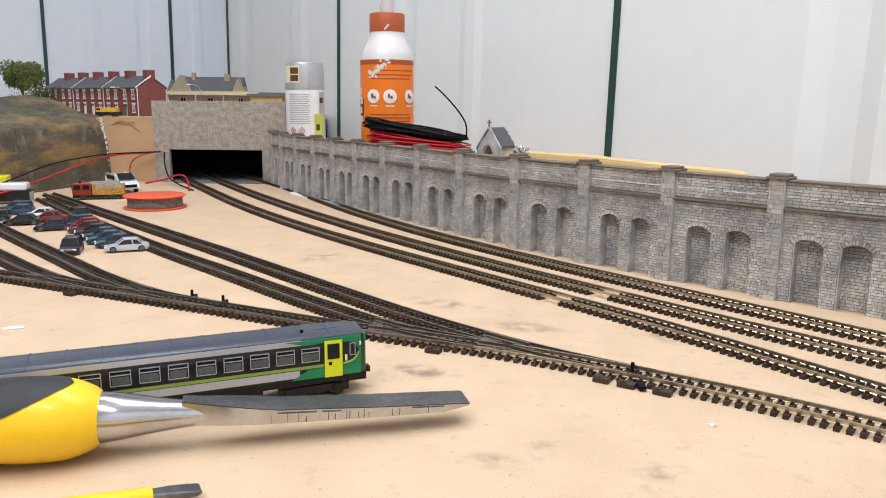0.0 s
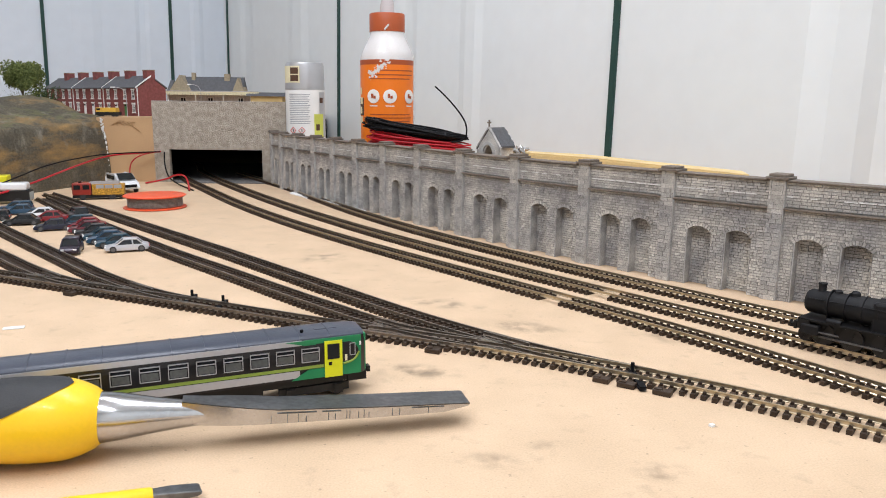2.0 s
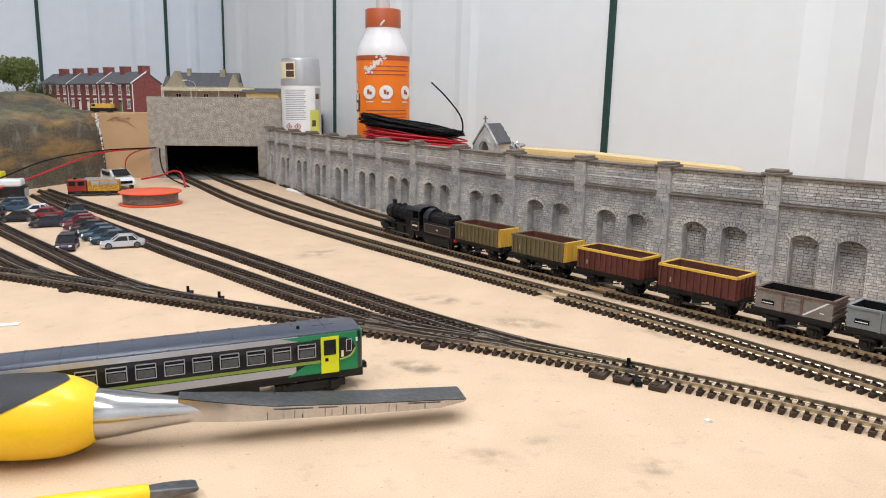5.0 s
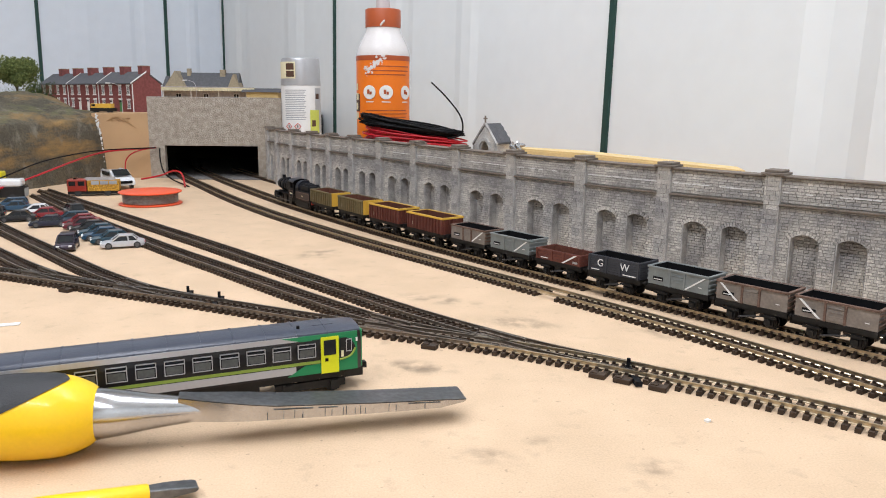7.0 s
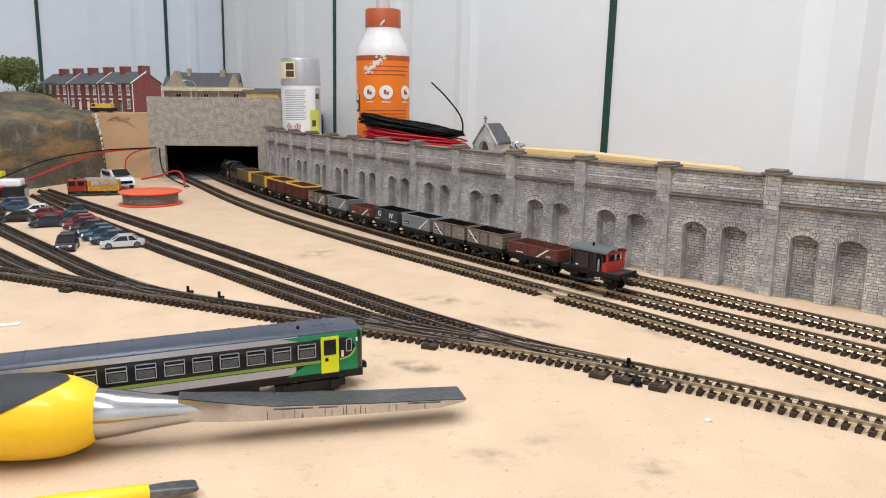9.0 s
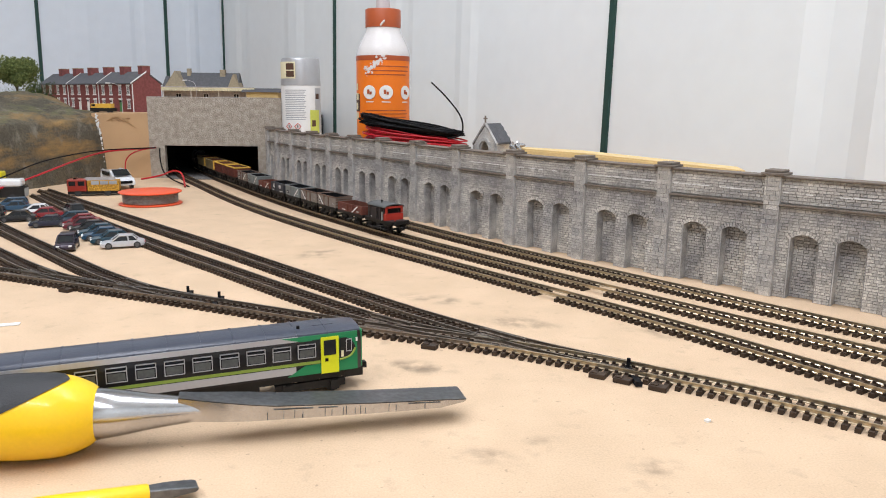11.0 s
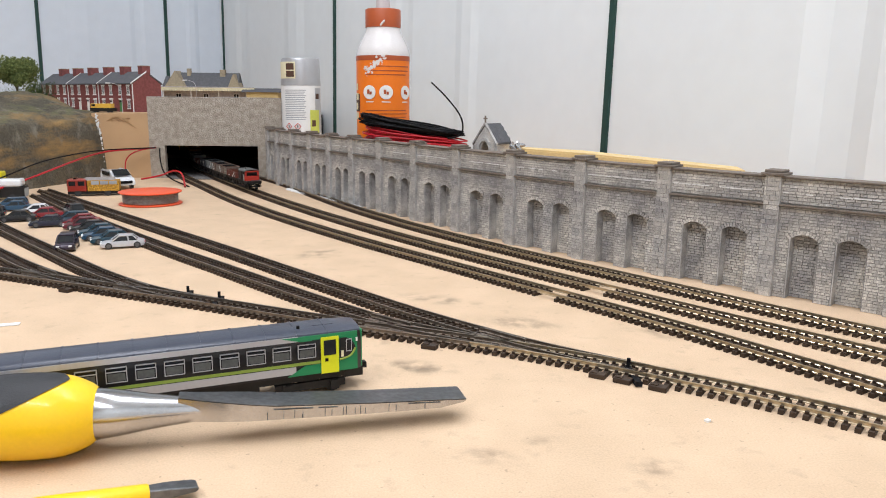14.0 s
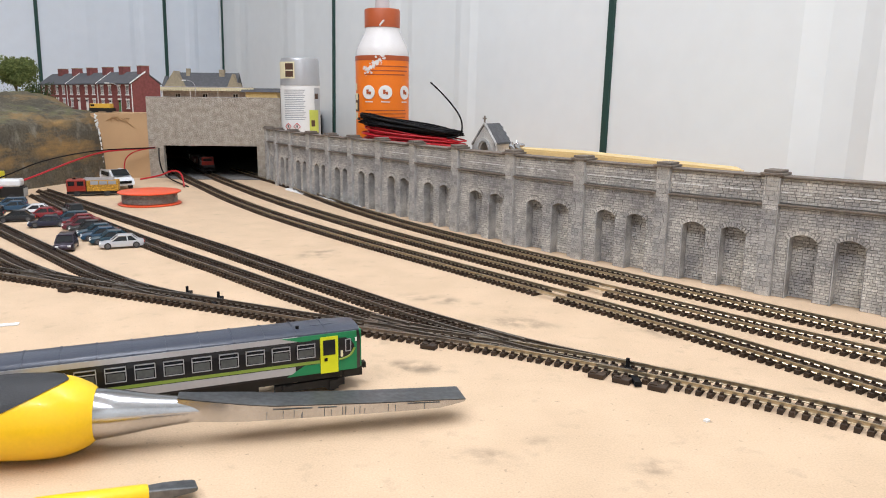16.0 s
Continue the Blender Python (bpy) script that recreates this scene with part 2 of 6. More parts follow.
RAIL_SECTION = [(-0.0006, 0.0019), (0.0006, 0.0019), (0.0006, 0.0022), (0.00024, 0.0025), (0.00024, 0.0033), (0.00042, 0.0036), (0.00042, 0.0039), (-0.00042, 0.0039), (-0.00042, 0.0036), (-0.00024, 0.0033), (-0.00024, 0.0025), (-0.0006, 0.0022)]


def sleeper_mesh():
    bm = bmesh.new()
    box(bm, 0, 0, 0, 0.0020, 0.0152, 0.0018)
    for s in (-1, 1):
        for k in (-1, 1):
            box(bm, 0, s * 0.0048 + k * 0.00095, 0.0018, 0.0013, 0.0007, 0.0010)
    return mesh_of("sleeper", bm, M_SLEEPER)


SLEEPER = sleeper_mesh()


def track(key, start, end, rail_mat, label, after=(), gaps=(), hidden=(), dull=9.0):
    line = LINE[key]
    ob = thing("railway_track", label, "model track", group="model railway lines")
    for side, first, last, mat in [(k, *r) for k in (-1, 1) for r in ((start, min(end, dull), rail_mat), (dull, end, M_RAIL_DARK)) if r[0] < r[1]]:
        bm = bmesh.new()
        rings = []
        s = first
        while s < last + 0.004:
            q, d = line.at(min(s, last))
            nrm = Vector((-d.y, d.x, 0))
            c = q + nrm * side * 0.0048
            prof = RAIL_SECTION
            rings.append([c + nrm * a + Vector((0, 0, h)) for a, h in prof])
            s += 0.006
        loft(bm, rings)
        part("rail", bm, mat, ob)
    s, row = start + 0.002, []
    while s < end:
        q, d = line.at(s)
        clear = all(LINE[o].near(q) > lim for o, lim in after)
        if clear and not any(a < s < b for a, b in gaps):
            row.append((q, d, s))
        elif not clear:
            main = LINE[after[0][0]]
            c, md = main.at(main.along(q.x, q.y))
            sep = (q - c).length
            if 0.0015 < sep < 0.0125:
                out = (q - c).normalized()
                e = c + out * (0.0087 + sep / 2)
                bm = bmesh.new()
                box(bm, 0, 0, 0, 0.0026, sep, 0.0019)
                tim = part("point_timber", bm, M_SLEEPER, ob)
                tim.matrix_basis = Matrix.Translation(e) @ Matrix.Rotation(math.atan2(out.y, out.x) - math.pi / 2, 4, "Z")
        s += SLEEPER_PITCH
    rest = bmesh.new()
    shown = 0
    for q, d, s in row:
        m = Matrix.Translation(q) @ Matrix.Rotation(math.atan2(d.y, d.x) + random.uniform(-0.02, 0.02), 4, "Z")
        if shown < 300 and not any(a < s < b for a, b in hidden):
            shared("sleeper", SLEEPER, ob, m)
            shown += 1
        else:
            rest.from_mesh(SLEEPER)
            rest.verts.ensure_lookup_table()
            bmesh.ops.transform(rest, verts=rest.verts[-len(SLEEPER.vertices):], matrix=m)
    if len(rest.verts):
        tagged(part("far_sleepers", rest, M_SLEEPER, ob), kind="stuff")
    else:
        rest.free()
    return ob


def joint(key, x, y, width):
    s = LINE[key].along(x, y)
    return s - width / 2, s + width / 2


def railway():
    track("wall_line", 0.06, 1.12, M_RAIL, "bronze-railed track curving below the arched retaining wall")
    track("train_line", 0.55, 2.2, M_RAIL, "bronze-railed running track that the goods train uses", gaps=[joint("train_line", 0.0948, 0.4155, 0.012)], hidden=[(0, 0.85), (1.95, 9)])
    track("inner_line", 0.06, 1.20, M_RAIL, "bronze-railed running track beside the open board", gaps=[joint("inner_line", 0.0653, 0.4029, 0.010)])
    track("lead_line", 0.03, 0.66, M_RAIL, "bronze-railed yard lead with several points", dull=0.27)
    track("upper_siding", 0.0, 0.775, M_RAIL_DARK, "dull grey siding track leading off the yard lead", after=[("lead_line", 0.0125)])
    track("middle_siding", 0.0, 0.68, M_RAIL_DARK, "dull grey siding track running past the parked cars", after=[("lead_line", 0.0125), ("upper_siding", 0.0125)])
    track("car_park_siding", 0.0, 0.47, M_RAIL_DARK, "dull grey siding track beside the model cars", after=[("lead_line", 0.0125)])
    track("left_siding", 0.0, 0.28, M_RAIL_DARK, "dull grey siding track at the board's edge", after=[("lead_line", 0.0125), ("car_park_siding", 0.0125)])


def check_rails(main, branch, parent_name):
    """Short check rails inside the running rails where a siding's rail crosses the lead."""
    a, b = LINE[main], LINE[branch]
    cross = next((s for s in np.arange(0.01, b.length - 0.05, 0.002) if a.near(b.at(s)[0]) > 0.0096), None)
    if cross is None:
        return
    t = thing(parent_name, "short check rails of a model point", "check rail", group="point check rails")
    for line, s0, side in ((a, a.along(*b.at(cross)[0][:2]), -1), (b, cross, 1)):
        d0 = line.at(s0)[1]
        other = (b if line is a else a)
        q = line.at(s0)[0]
        n0 = Vector((-d0.y, d0.x, 0))
        far = -1 if (other.at(other.along(q.x, q.y))[0] - q).dot(n0) > 0 else 1
        for lane, half in ((far * 0.0036, 0.013), (-far * 0.0036, 0.008)):
            bm = bmesh.new()
            rings = []
            for k in range(9):
                s = s0 - half + 2 * half * k / 8
                c, d = line.at(s)
                n = Vector((-d.y, d.x, 0))
                flare = 0.0006 if k in (0, 8) else 0.0
                c = c + n * (lane - math.copysign(flare, lane))
                rings.append([c + n * x + Vector((0, 0, z)) for x, z in RAIL_SECTION])
            loft(bm, rings)
            part("check_rail", bm, M_RAIL_DARK, t)


def point_gear():
    """Black tie-bar covers on the open side of the yard lead."""
    main = LINE["lead_line"]
    for x, y, w in ((0.070, 0.289, 0.0065), (0.078, 0.284, 0.0070), (0.090, 0.276, 0.0070), (0.000, 0.322, 0.0070), (-0.205, 0.413, 0.0070)):
        c, d = main.at(main.along(x, y))
        n = Vector((-d.y, d.x, 0))
        n = n if n.y < 0 else -n
        bm = bmesh.new()
        box(bm, 0, 0, 0, w, 0.0040, 0.0021, bevel=0.0003)
        box(bm, w * 0.2, 0.0006, 0.0021, w * 0.4, 0.002, 0.0005)
        ob = tagged(part("point_cover", bm, M_SLEEPER), "black plastic point tie-bar cover beside the rails", "point cover", "point covers")
        ob.matrix_basis = Matrix.Translation(c + n * 0.0102) @ Matrix.Rotation(math.atan2(d.y, d.x), 4, "Z")


# ---- retaining wall ----
PIERS = [(0.285, 0.325), (0.237, 0.369), (0.189, 0.413), (0.142, 0.459), (0.099, 0.507), (0.056, 0.557), (0.016, 0.612), (-0.021, 0.665), (-0.056, 0.715), (-0.088, 0.757), (-0.117, 0.797), (-0.145, 0.839), (-0.174, 0.884), (-0.201, 0.929), (-0.222, 0.972)]


# the near end of the wall stands a little further back along the curve
PIERS = [(x - 0.0032 * max(0.0, 1 - i / 11), y) for i, (x, y) in enumerate(PIERS)]


def from_boxes(name, cells, mat, parent):
    """Many small blocks, each given as x0, x1, z0, z1, y front, y back, joined into one mesh."""
    v, f = [], []
    for x0, x1, z0, z1, yf, yb in cells:
        k = len(v)
        i = 0.0001
        v += [(x0, yb, z0), (x1, yb, z0), (x1, yb, z1), (x0, yb, z1), (x0 + i, yf, z0 + i), (x1 - i, yf, z0 + i), (x1 - i, yf, z1 - i), (x0 + i, yf, z1 - i)]
        f += [(k + 4, k + 5, k + 6, k + 7), (k, k + 1, k + 5, k + 4), (k + 1, k + 2, k + 6, k + 5), (k + 2, k + 3, k + 7, k + 6), (k + 3, k, k + 4, k + 7)]
    me = bpy.data.meshes.new(name)
    me.from_pydata(v, [], f)
    me.materials.append(mat)
    ob = new(name, me)
    ob.parent = parent
    return tagged(ob, kind="stuff")


def courses(x0, x1, z0, z1, length, height, yf, yb, clear=None):
    cells, z, row = [], z0, 0
    while z < z1 - 0.0006:
        h = min(height * random.uniform(0.85, 1.15), z1 - z)
        x = x0 - random.random() * length
        while x < x1:
            ln = length * random.uniform(0.6, 1.35)
            a, b = max(x, x0), min(x + ln, x1)
            if b - a > 0.0007:
                spans = [(a, b)]
                if clear:
                    spans = clear(a, b, z + h / 2)
                for a2, b2 in spans:
                    if b2 - a2 > 0.0006:
                        g = 0.00006
                        cells.append((a2 + g, b2 - g, z + g, z + h - g, yf - random.uniform(0, 0.00028), yb))
            x += ln
        z += h
        row += 1
    return cells


def retaining_bay(wall, a, b, first):
    a, b = Vector((*a, 0)), Vector((*b, 0))
    d = b - a
    wd = d.length
    m = Matrix.Translation(a) @ Matrix.Rotation(math.atan2(d.y, d.x), 4, "Z")
    # local: x along the wall, y away from the tracks
    top, spring, rise, half, deep = 0.0672, 0.0338, 0.0031, 0.0075 * wd / 0.065, 0.0066
    centres = (wd * first, wd * (first + 0.368))
    bm = bmesh.new()

    def arch(c):
        return [(c + half * (k / 5 - 1), spring + rise * (1 - (k / 5 - 1) ** 2)) for k in range(11)]

    # front face in columns, with two arched recesses
    def quad(*pts):
        bm.faces.new([bm.verts.new((x, y, z)) for x, y, z in pts])

    xs = [0.0]
    for c in centres:
        pts = arch(c)
        quad((xs[-1], 0, 0), (c - half, 0, 0), (c - half, 0, top), (xs[-1], 0, top))
        for (x1, z1), (x2, z2) in zip(pts, pts[1:]):
            quad((x1, 0, z1), (x2, 0, z2), (x2, 0, top), (x1, 0, top))
            quad((x1, 0, z1), (x1, deep, z1), (x2, deep, z2), (x2, 0, z2))
        quad((c - half, 0, 0), (c - half, deep, 0), (c - half, deep, spring), (c - half, 0, spring))
        quad((c + half, 0, 0), (c + half, 0, spring), (c + half, deep, spring), (c + half, deep, 0))
        quad((c - half, deep, 0), (c + half, deep, 0), (c + half, deep, spring + rise), (c - half, deep, spring + rise))
        xs.append(c + half)
    quad((xs[-1], 0, 0), (wd, 0, 0), (wd, 0, top), (xs[-1], 0, top))
    quad((0, 0, top), (wd, 0, top), (wd, 0.008, top), (0, 0.008, top))
    quad((0, 0.008, 0), (0, 0.008, top), (wd, 0.008, top), (wd, 0.008, 0))
    panel = part("bay_panel", bm, M_MORTAR, wall, "grey stone bay with two blind arches")
    panel.matrix_basis = m

    def clear(x0, x1, z):
        spans = [(x0, x1)]
        for c in centres:
            if z < spring:
                hw = half + 0.0003
            elif z < spring + rise + 0.0030:
                hw = (half + 0.0016) * math.sqrt(max(0, 1 - max(0, z - spring - 0.0014) / (rise + 0.0016))) + 0.0002
            else:
                continue
            out = []
            for p, q in spans:
                if q <= c - hw or p >= c + hw:
                    out.append((p, q))
                else:
                    if p < c - hw:
                        out.append((p, c - hw))
                    if q > c + hw:
                        out.append((c + hw, q))
            spans = out
        return spans

    cells = courses(0.002, wd - 0.002, 0.0, 0.0515, 0.0039, 0.0017, -0.0003, 0.0004, clear)
    cells += courses(0.002, wd - 0.002, 0.0535, top - 0.0002, 0.0039, 0.0017, -0.0005, 0.0004)
    for c in centres:
        cells += courses(c - half, c + half, 0.0, spring + rise * 0.9, 0.0038, 0.0017, deep - 0.0005, deep + 0.0004)
    from_boxes("stonework", cells, M_STONE, panel)
    for c in centres:
        bm = bmesh.new()
        box(bm, c - half + 0.0003, deep / 2 - 0.0004, 0, 0.0006, deep + 0.0008, spring + 0.0004)
        part("arch_jamb", bm, M_PIER, panel, "pale cut jamb of the arch")
    # arch stones
    bm = bmesh.new()
    for c in centres:
        for k in range(11):
            u = ((k + 0.5) / 11 * 2 - 1) * 1.06
            n = Vector((2 * rise * u / half, 0, 1)).normalized()
            x, z = c + half * u + n.x * 0.0011, spring + rise * (1 - u * u) + n.z * 0.0011
            v = bmesh.ops.create_cube(bm, size=1.0)["verts"]
            bmesh.ops.transform(bm, verts=v, matrix=Matrix.Translation((x, -0.0002, z)) @ Matrix.Rotation(math.atan2(n.x, n.z), 4, "Y") @ Matrix.Diagonal((0.00140, 0.0012, 0.0023, 1)))
    tagged(part("arch_stones", bm, M_STONE, panel), kind="stuff")
    # pale worn line halfway up the parapet
    bm = bmesh.new()
    x = 0.005
    while x < wd - 0.012:
        ln = random.uniform(0.003, 0.010)
        if random.random() < 0.75:
            box(bm, x + ln / 2, -0.0006, 0.0588 + random.uniform(-0.0001, 0.0001), ln * 0.92, 0.0008, 0.0007)
        x += ln
    tagged(part("worn_ledge", bm, M_PLASTER, panel, "pale worn ledge"), kind="stuff")
    for name, z, h, proud in (("string_course", 0.0517, 0.0012, 0.0018), ("coping", top, 0.0012, 0.0018)):
        bm = bmesh.new()
        box(bm, wd / 2, 0.0035 - proud / 2, z, wd + 0.001, 0.009 + proud, h, bevel=0.0003)
        part(name, bm, M_COPING, panel)


def retaining_pier(wall, p, d):
    m = Matrix.Translation(Vector((*p, 0))) @ Matrix.Rotation(math.atan2(d.y, d.x), 4, "Z")
    bm = bmesh.new()
    box(bm, 0, 0.002, 0, 0.0088, 0.0095, 0.0695, bevel=0.0003)
    pier = part("pier", bm, M_PIER, wall, "square stone pier with a flat cap")
    pier.matrix_basis = m
    cells = courses(-0.0042, 0.0042, 0.0, 0.069, 0.0052, 0.0026, -0.0031, -0.0025)
    from_boxes("stonework", cells, M_STONE, pier)
    bm = bmesh.new()
    box(bm, 0, 0.002, 0.0685, 0.0125, 0.0135, 0.0014, bevel=0.0003)
    box(bm, 0, 0.002, 0.0699, 0.0098, 0.0108, 0.0016, bevel=0.0004)
    part("cap", bm, M_COPING, pier)


def retaining_wall():
    wall = thing("retaining_wall", "curved grey stone retaining wall with blind arches and piers", "retaining wall")
    shift = (0.27, 0.285, 0.319, 0.335, 0.366, 0.376)
    for i, (a, b) in enumerate(zip(PIERS, PIERS[1:])):
        retaining_bay(wall, b, a, shift[min(i, 5)] if i < 6 else 0.362)
    for i, p in enumerate(PIERS):
        a, b = PIERS[max(i - 1, 0)], PIERS[min(i + 1, len(PIERS) - 1)]
        retaining_pier(wall, p, Vector((a[0] - b[0], a[1] - b[1], 0)))


# ---- tunnel mouth and the raised town ----
def tunnel():
    portal = thing("tunnel_portal", "pebble-textured grey card tunnel mouth with a wide square opening", "tunnel portal")
    y0 = 1.0
    for sx, w, z in ((-0.377, 0.020, 0), (-0.305, 0.124, 0.0435), (-0.2265, 0.033, 0)):
        boxed("panel", M_PORTAL, portal, (sx, y0 + 0.004, z, w, 0.008, 0.1065 - z))
    boxed("top_edge", M_PIER, portal, (-0.2985, y0 + 0.0036, 0.1065, 0.176, 0.0076, 0.0006))


# ---- more materials ----
M_BALLAST = material("grey_grit", (0.20, 0.19, 0.18), 0.95, spread=0.5, scale=300, bump=0.8, fine=1200)


def hill_material():
    m = material("painted_scenery_plaster", (0.115, 0.098, 0.066), 0.95, spread=0.5, scale=30, bump=1.0, fine=420, second=(0.075, 0.068, 0.052), bump_scale=0.002)
    n, l = m.node_tree.nodes, m.node_tree.links
    b = n["Principled BSDF"]
    geo = n.new("ShaderNodeNewGeometry")
    split = n.new("ShaderNodeSeparateXYZ")
    l.new(geo.outputs["Normal"], split.inputs[0])

    def layer(colour, scale, stretch, lo, hi, seed, slope=None):
        socket = b.inputs["Base Color"].links[0].from_socket
        mp, ns, rg, mx = n.new("ShaderNodeMapping"), n.new("ShaderNodeTexNoise"), n.new("ShaderNodeMapRange"), n.new("ShaderNodeMix")
        mp.inputs["Scale"].default_value, mp.inputs["Location"].default_value = stretch, (seed, seed, seed)
        ns.inputs["Scale"].default_value, ns.inputs["Detail"].default_value, ns.inputs["Roughness"].default_value = scale, 9, 0.68
        l.new(geo.outputs["Position"], mp.inputs[0]), l.new(mp.outputs[0], ns.inputs["Vector"]), l.new(ns.outputs["Fac"], rg.inputs[0])
        rg.inputs[1].default_value, rg.inputs[2].default_value = lo, hi
        fac = rg.outputs[0]
        if slope:
            sl, mu = n.new("ShaderNodeMapRange"), n.new("ShaderNodeMath")
            sl.inputs[1].default_value, sl.inputs[2].default_value = slope
            mu.operation = "MULTIPLY"
            l.new(split.outputs[2], sl.inputs[0]), l.new(sl.outputs[0], mu.inputs[0]), l.new(fac, mu.inputs[1])
            fac = mu.outputs[0]
        mx.data_type = "RGBA"
        mx.inputs[7].default_value = (*colour, 1)
        l.new(fac, mx.inputs["Factor"]), l.new(socket, mx.inputs[6]), l.new(mx.outputs[2], b.inputs["Base Color"])

    layer((0.33, 0.20, 0.075), 13, (0.7, 0.7, 2.4), 0.50, 0.68, 3.3)
    layer((0.24, 0.215, 0.17), 45, (1, 1, 0.6), 0.55, 0.72, 7.7)
    layer((0.135, 0.132, 0.058), 60, (1, 1, 1), 0.40, 0.60, 1.1, (0.92, 0.995))
    return m


M_HILL = hill_material()
M_GRASS = material("scatter_grass", (0.15, 0.16, 0.055), 0.95, spread=0.4, scale=120, bump=1.0, fine=1600, second=(0.09, 0.085, 0.045))
M_EARTH = material("yellow_earth", (0.34, 0.22, 0.08), 0.95, spread=0.4, scale=60, bump=0.9, fine=700, second=(0.16, 0.11, 0.05))
M_LEAF = material("foliage_foam", (0.17, 0.20, 0.06), 0.9, spread=0.35, scale=150, bump=0.8, fine=1500, second=(0.085, 0.115, 0.035), island=0.35)
M_LEAF_DARK = material("dark_foliage_foam", (0.05, 0.085, 0.03), 0.9, spread=0.35, scale=150, bump=0.8, fine=1500, island=0.35)
M_BARK = material("bark", (0.09, 0.065, 0.045), 0.9)
M_BRICK = material("printed_red_brick", (0.235, 0.072, 0.066), 0.8, spread=0.28, scale=300, bump=0.2, fine=2500)
M_SLATE = material("grey_slate", (0.11, 0.112, 0.12), 0.75, spread=0.2, scale=200, bump=0.3)
M_WHITE = material("white_paint", (0.80, 0.80, 0.78), 0.45, spread=0.05)
M_SAND = material("sandy_yellow_paint", (0.62, 0.46, 0.20), 0.7, spread=0.15)
M_CREAM = material("cream_paint", (0.80, 0.74, 0.50), 0.6, spread=0.1)
M_TANSTONE = material("pale_tan_stone", (0.36, 0.30, 0.21), 0.85, spread=0.2, scale=260, bump=0.3)
M_GREYSTONE = material("grey_station_stone", (0.56, 0.52, 0.51), 0.85, spread=0.3, scale=260, bump=0.3)
M_DARKGLASS = material("dark_window_glass", (0.014, 0.016, 0.018), 0.14, spread=0.1, bump=0)
M_GREEN_PAINT = material("green_paint", (0.05, 0.20, 0.06), 0.5)
M_YELLOW = material("yellow_paint", (0.70, 0.42, 0.06), 0.4, spread=0.1)
M_YELLOW_PLASTIC = material("yellow_plastic", (0.88, 0.55, 0.012), 0.36, spread=0.04, scale=40, bump=0.03, coat=0.2)
M_BLACK_RUBBER = material("soft_black_grip", (0.030, 0.031, 0.033), 0.55, spread=0.15, scale=90, bump=0.2, fine=1800)
M_STEEL = material("polished_steel", (0.52, 0.52, 0.525), 0.20, 1.0, spread=0.12, scale=70, bump=0.04, fine=700)
M_STEEL_DULL = material("scuffed_dark_steel", (0.30, 0.31, 0.32), 0.38, 0.9, spread=0.25, scale=60, bump=0.1, fine=700)
M_BLADE = material("dark_blade_steel", (0.17, 0.175, 0.18), 0.33, 0.8, spread=0.35, scale=55, bump=0.12, fine=500)
M_ORANGE = material("orange_label", (0.86, 0.20, 0.012), 0.35, spread=0.04)
M_CAP = material("rust_orange_cap", (0.40, 0.085, 0.025), 0.4, spread=0.08)
M_CLEAR = material("cloudy_white_plastic", (0.70, 0.68, 0.67), 0.25, spread=0.06, scale=40, coat=0.3)
M_NOZZLE = material("frosted_nozzle", (0.52, 0.49, 0.49), 0.3, spread=0.05)
M_SILVER = material("silver_plastic", (0.50, 0.50, 0.51), 0.32, 0.6, spread=0.06)
M_GREY_TEXT = material("grey_print", (0.35, 0.36, 0.38), 0.6)
M_DARK_TEXT = material("dark_print", (0.10, 0.05, 0.03), 0.6)
M_HAZARD = material("red_print", (0.62, 0.06, 0.05), 0.5)
M_HUB = material("dull_hub", (0.14, 0.14, 0.145), 0.4, 0.5)
M_LIME = material("lime_print", (0.62, 0.66, 0.12), 0.5)
M_WIRE_BLACK = material("black_insulation", (0.004, 0.004, 0.005), 0.5, spread=0.1, specular=0.15)
M_WIRE_RED = material("red_insulation", (0.50, 0.015, 0.025), 0.35, spread=0.1)
M_SPOOL = material("red_orange_plastic", (0.78, 0.10, 0.035), 0.35, spread=0.06)
M_SOLDER = material("wound_wire", (0.40, 0.37, 0.34), 0.4, 0.6, spread=0.3, scale=300)
M_PLY = material("pale_plywood", (0.70, 0.52, 0.25), 0.7, spread=0.12, scale=30)
M_DMU_GREEN = material("bright_green_livery", (0.015, 0.22, 0.085), 0.3, spread=0.05, coat=0.2)
M_DMU_BLACK = material("black_livery", (0.012, 0.012, 0.014), 0.28, spread=0.1, coat=0.2)
M_DMU_GREY = material("dark_grey_roof", (0.055, 0.062, 0.082), 0.30, spread=0.12, scale=80)
M_DMU_SILVER = material("silver_band", (0.46, 0.45, 0.46), 0.35, 0.2, spread=0.05)
M_DMU_LIME = material("lime_stripe", (0.25, 0.34, 0.06), 0.35, spread=0.05)
M_DMU_DOOR = material("lime_yellow_door", (0.70, 0.72, 0.02), 0.32, spread=0.04)
M_CABIN = material("pale_blind", (0.42, 0.42, 0.40), 0.5, spread=0.2)
M_LINING = material("dull_red_lining", (0.20, 0.13, 0.11), 0.6)
M_LEVER = material("grimy_lever", (0.05, 0.047, 0.045), 0.6)
M_PANE_SHEEN = material("grey_pane_sheen", (0.11, 0.115, 0.11), 0.5, spread=0.3)
M_LOCO = material("weathered_black", (0.009, 0.009, 0.010), 0.6, specular=0.25, spread=0.3, scale=200, bump=0.1)
M_WORN_ROD = material("worn_steel_rod", (0.16, 0.16, 0.165), 0.45, 0.6, spread=0.3)
M_LOCO_GLOSS = material("dark_blue_black_roof", (0.016, 0.018, 0.026), 0.35, spread=0.2)
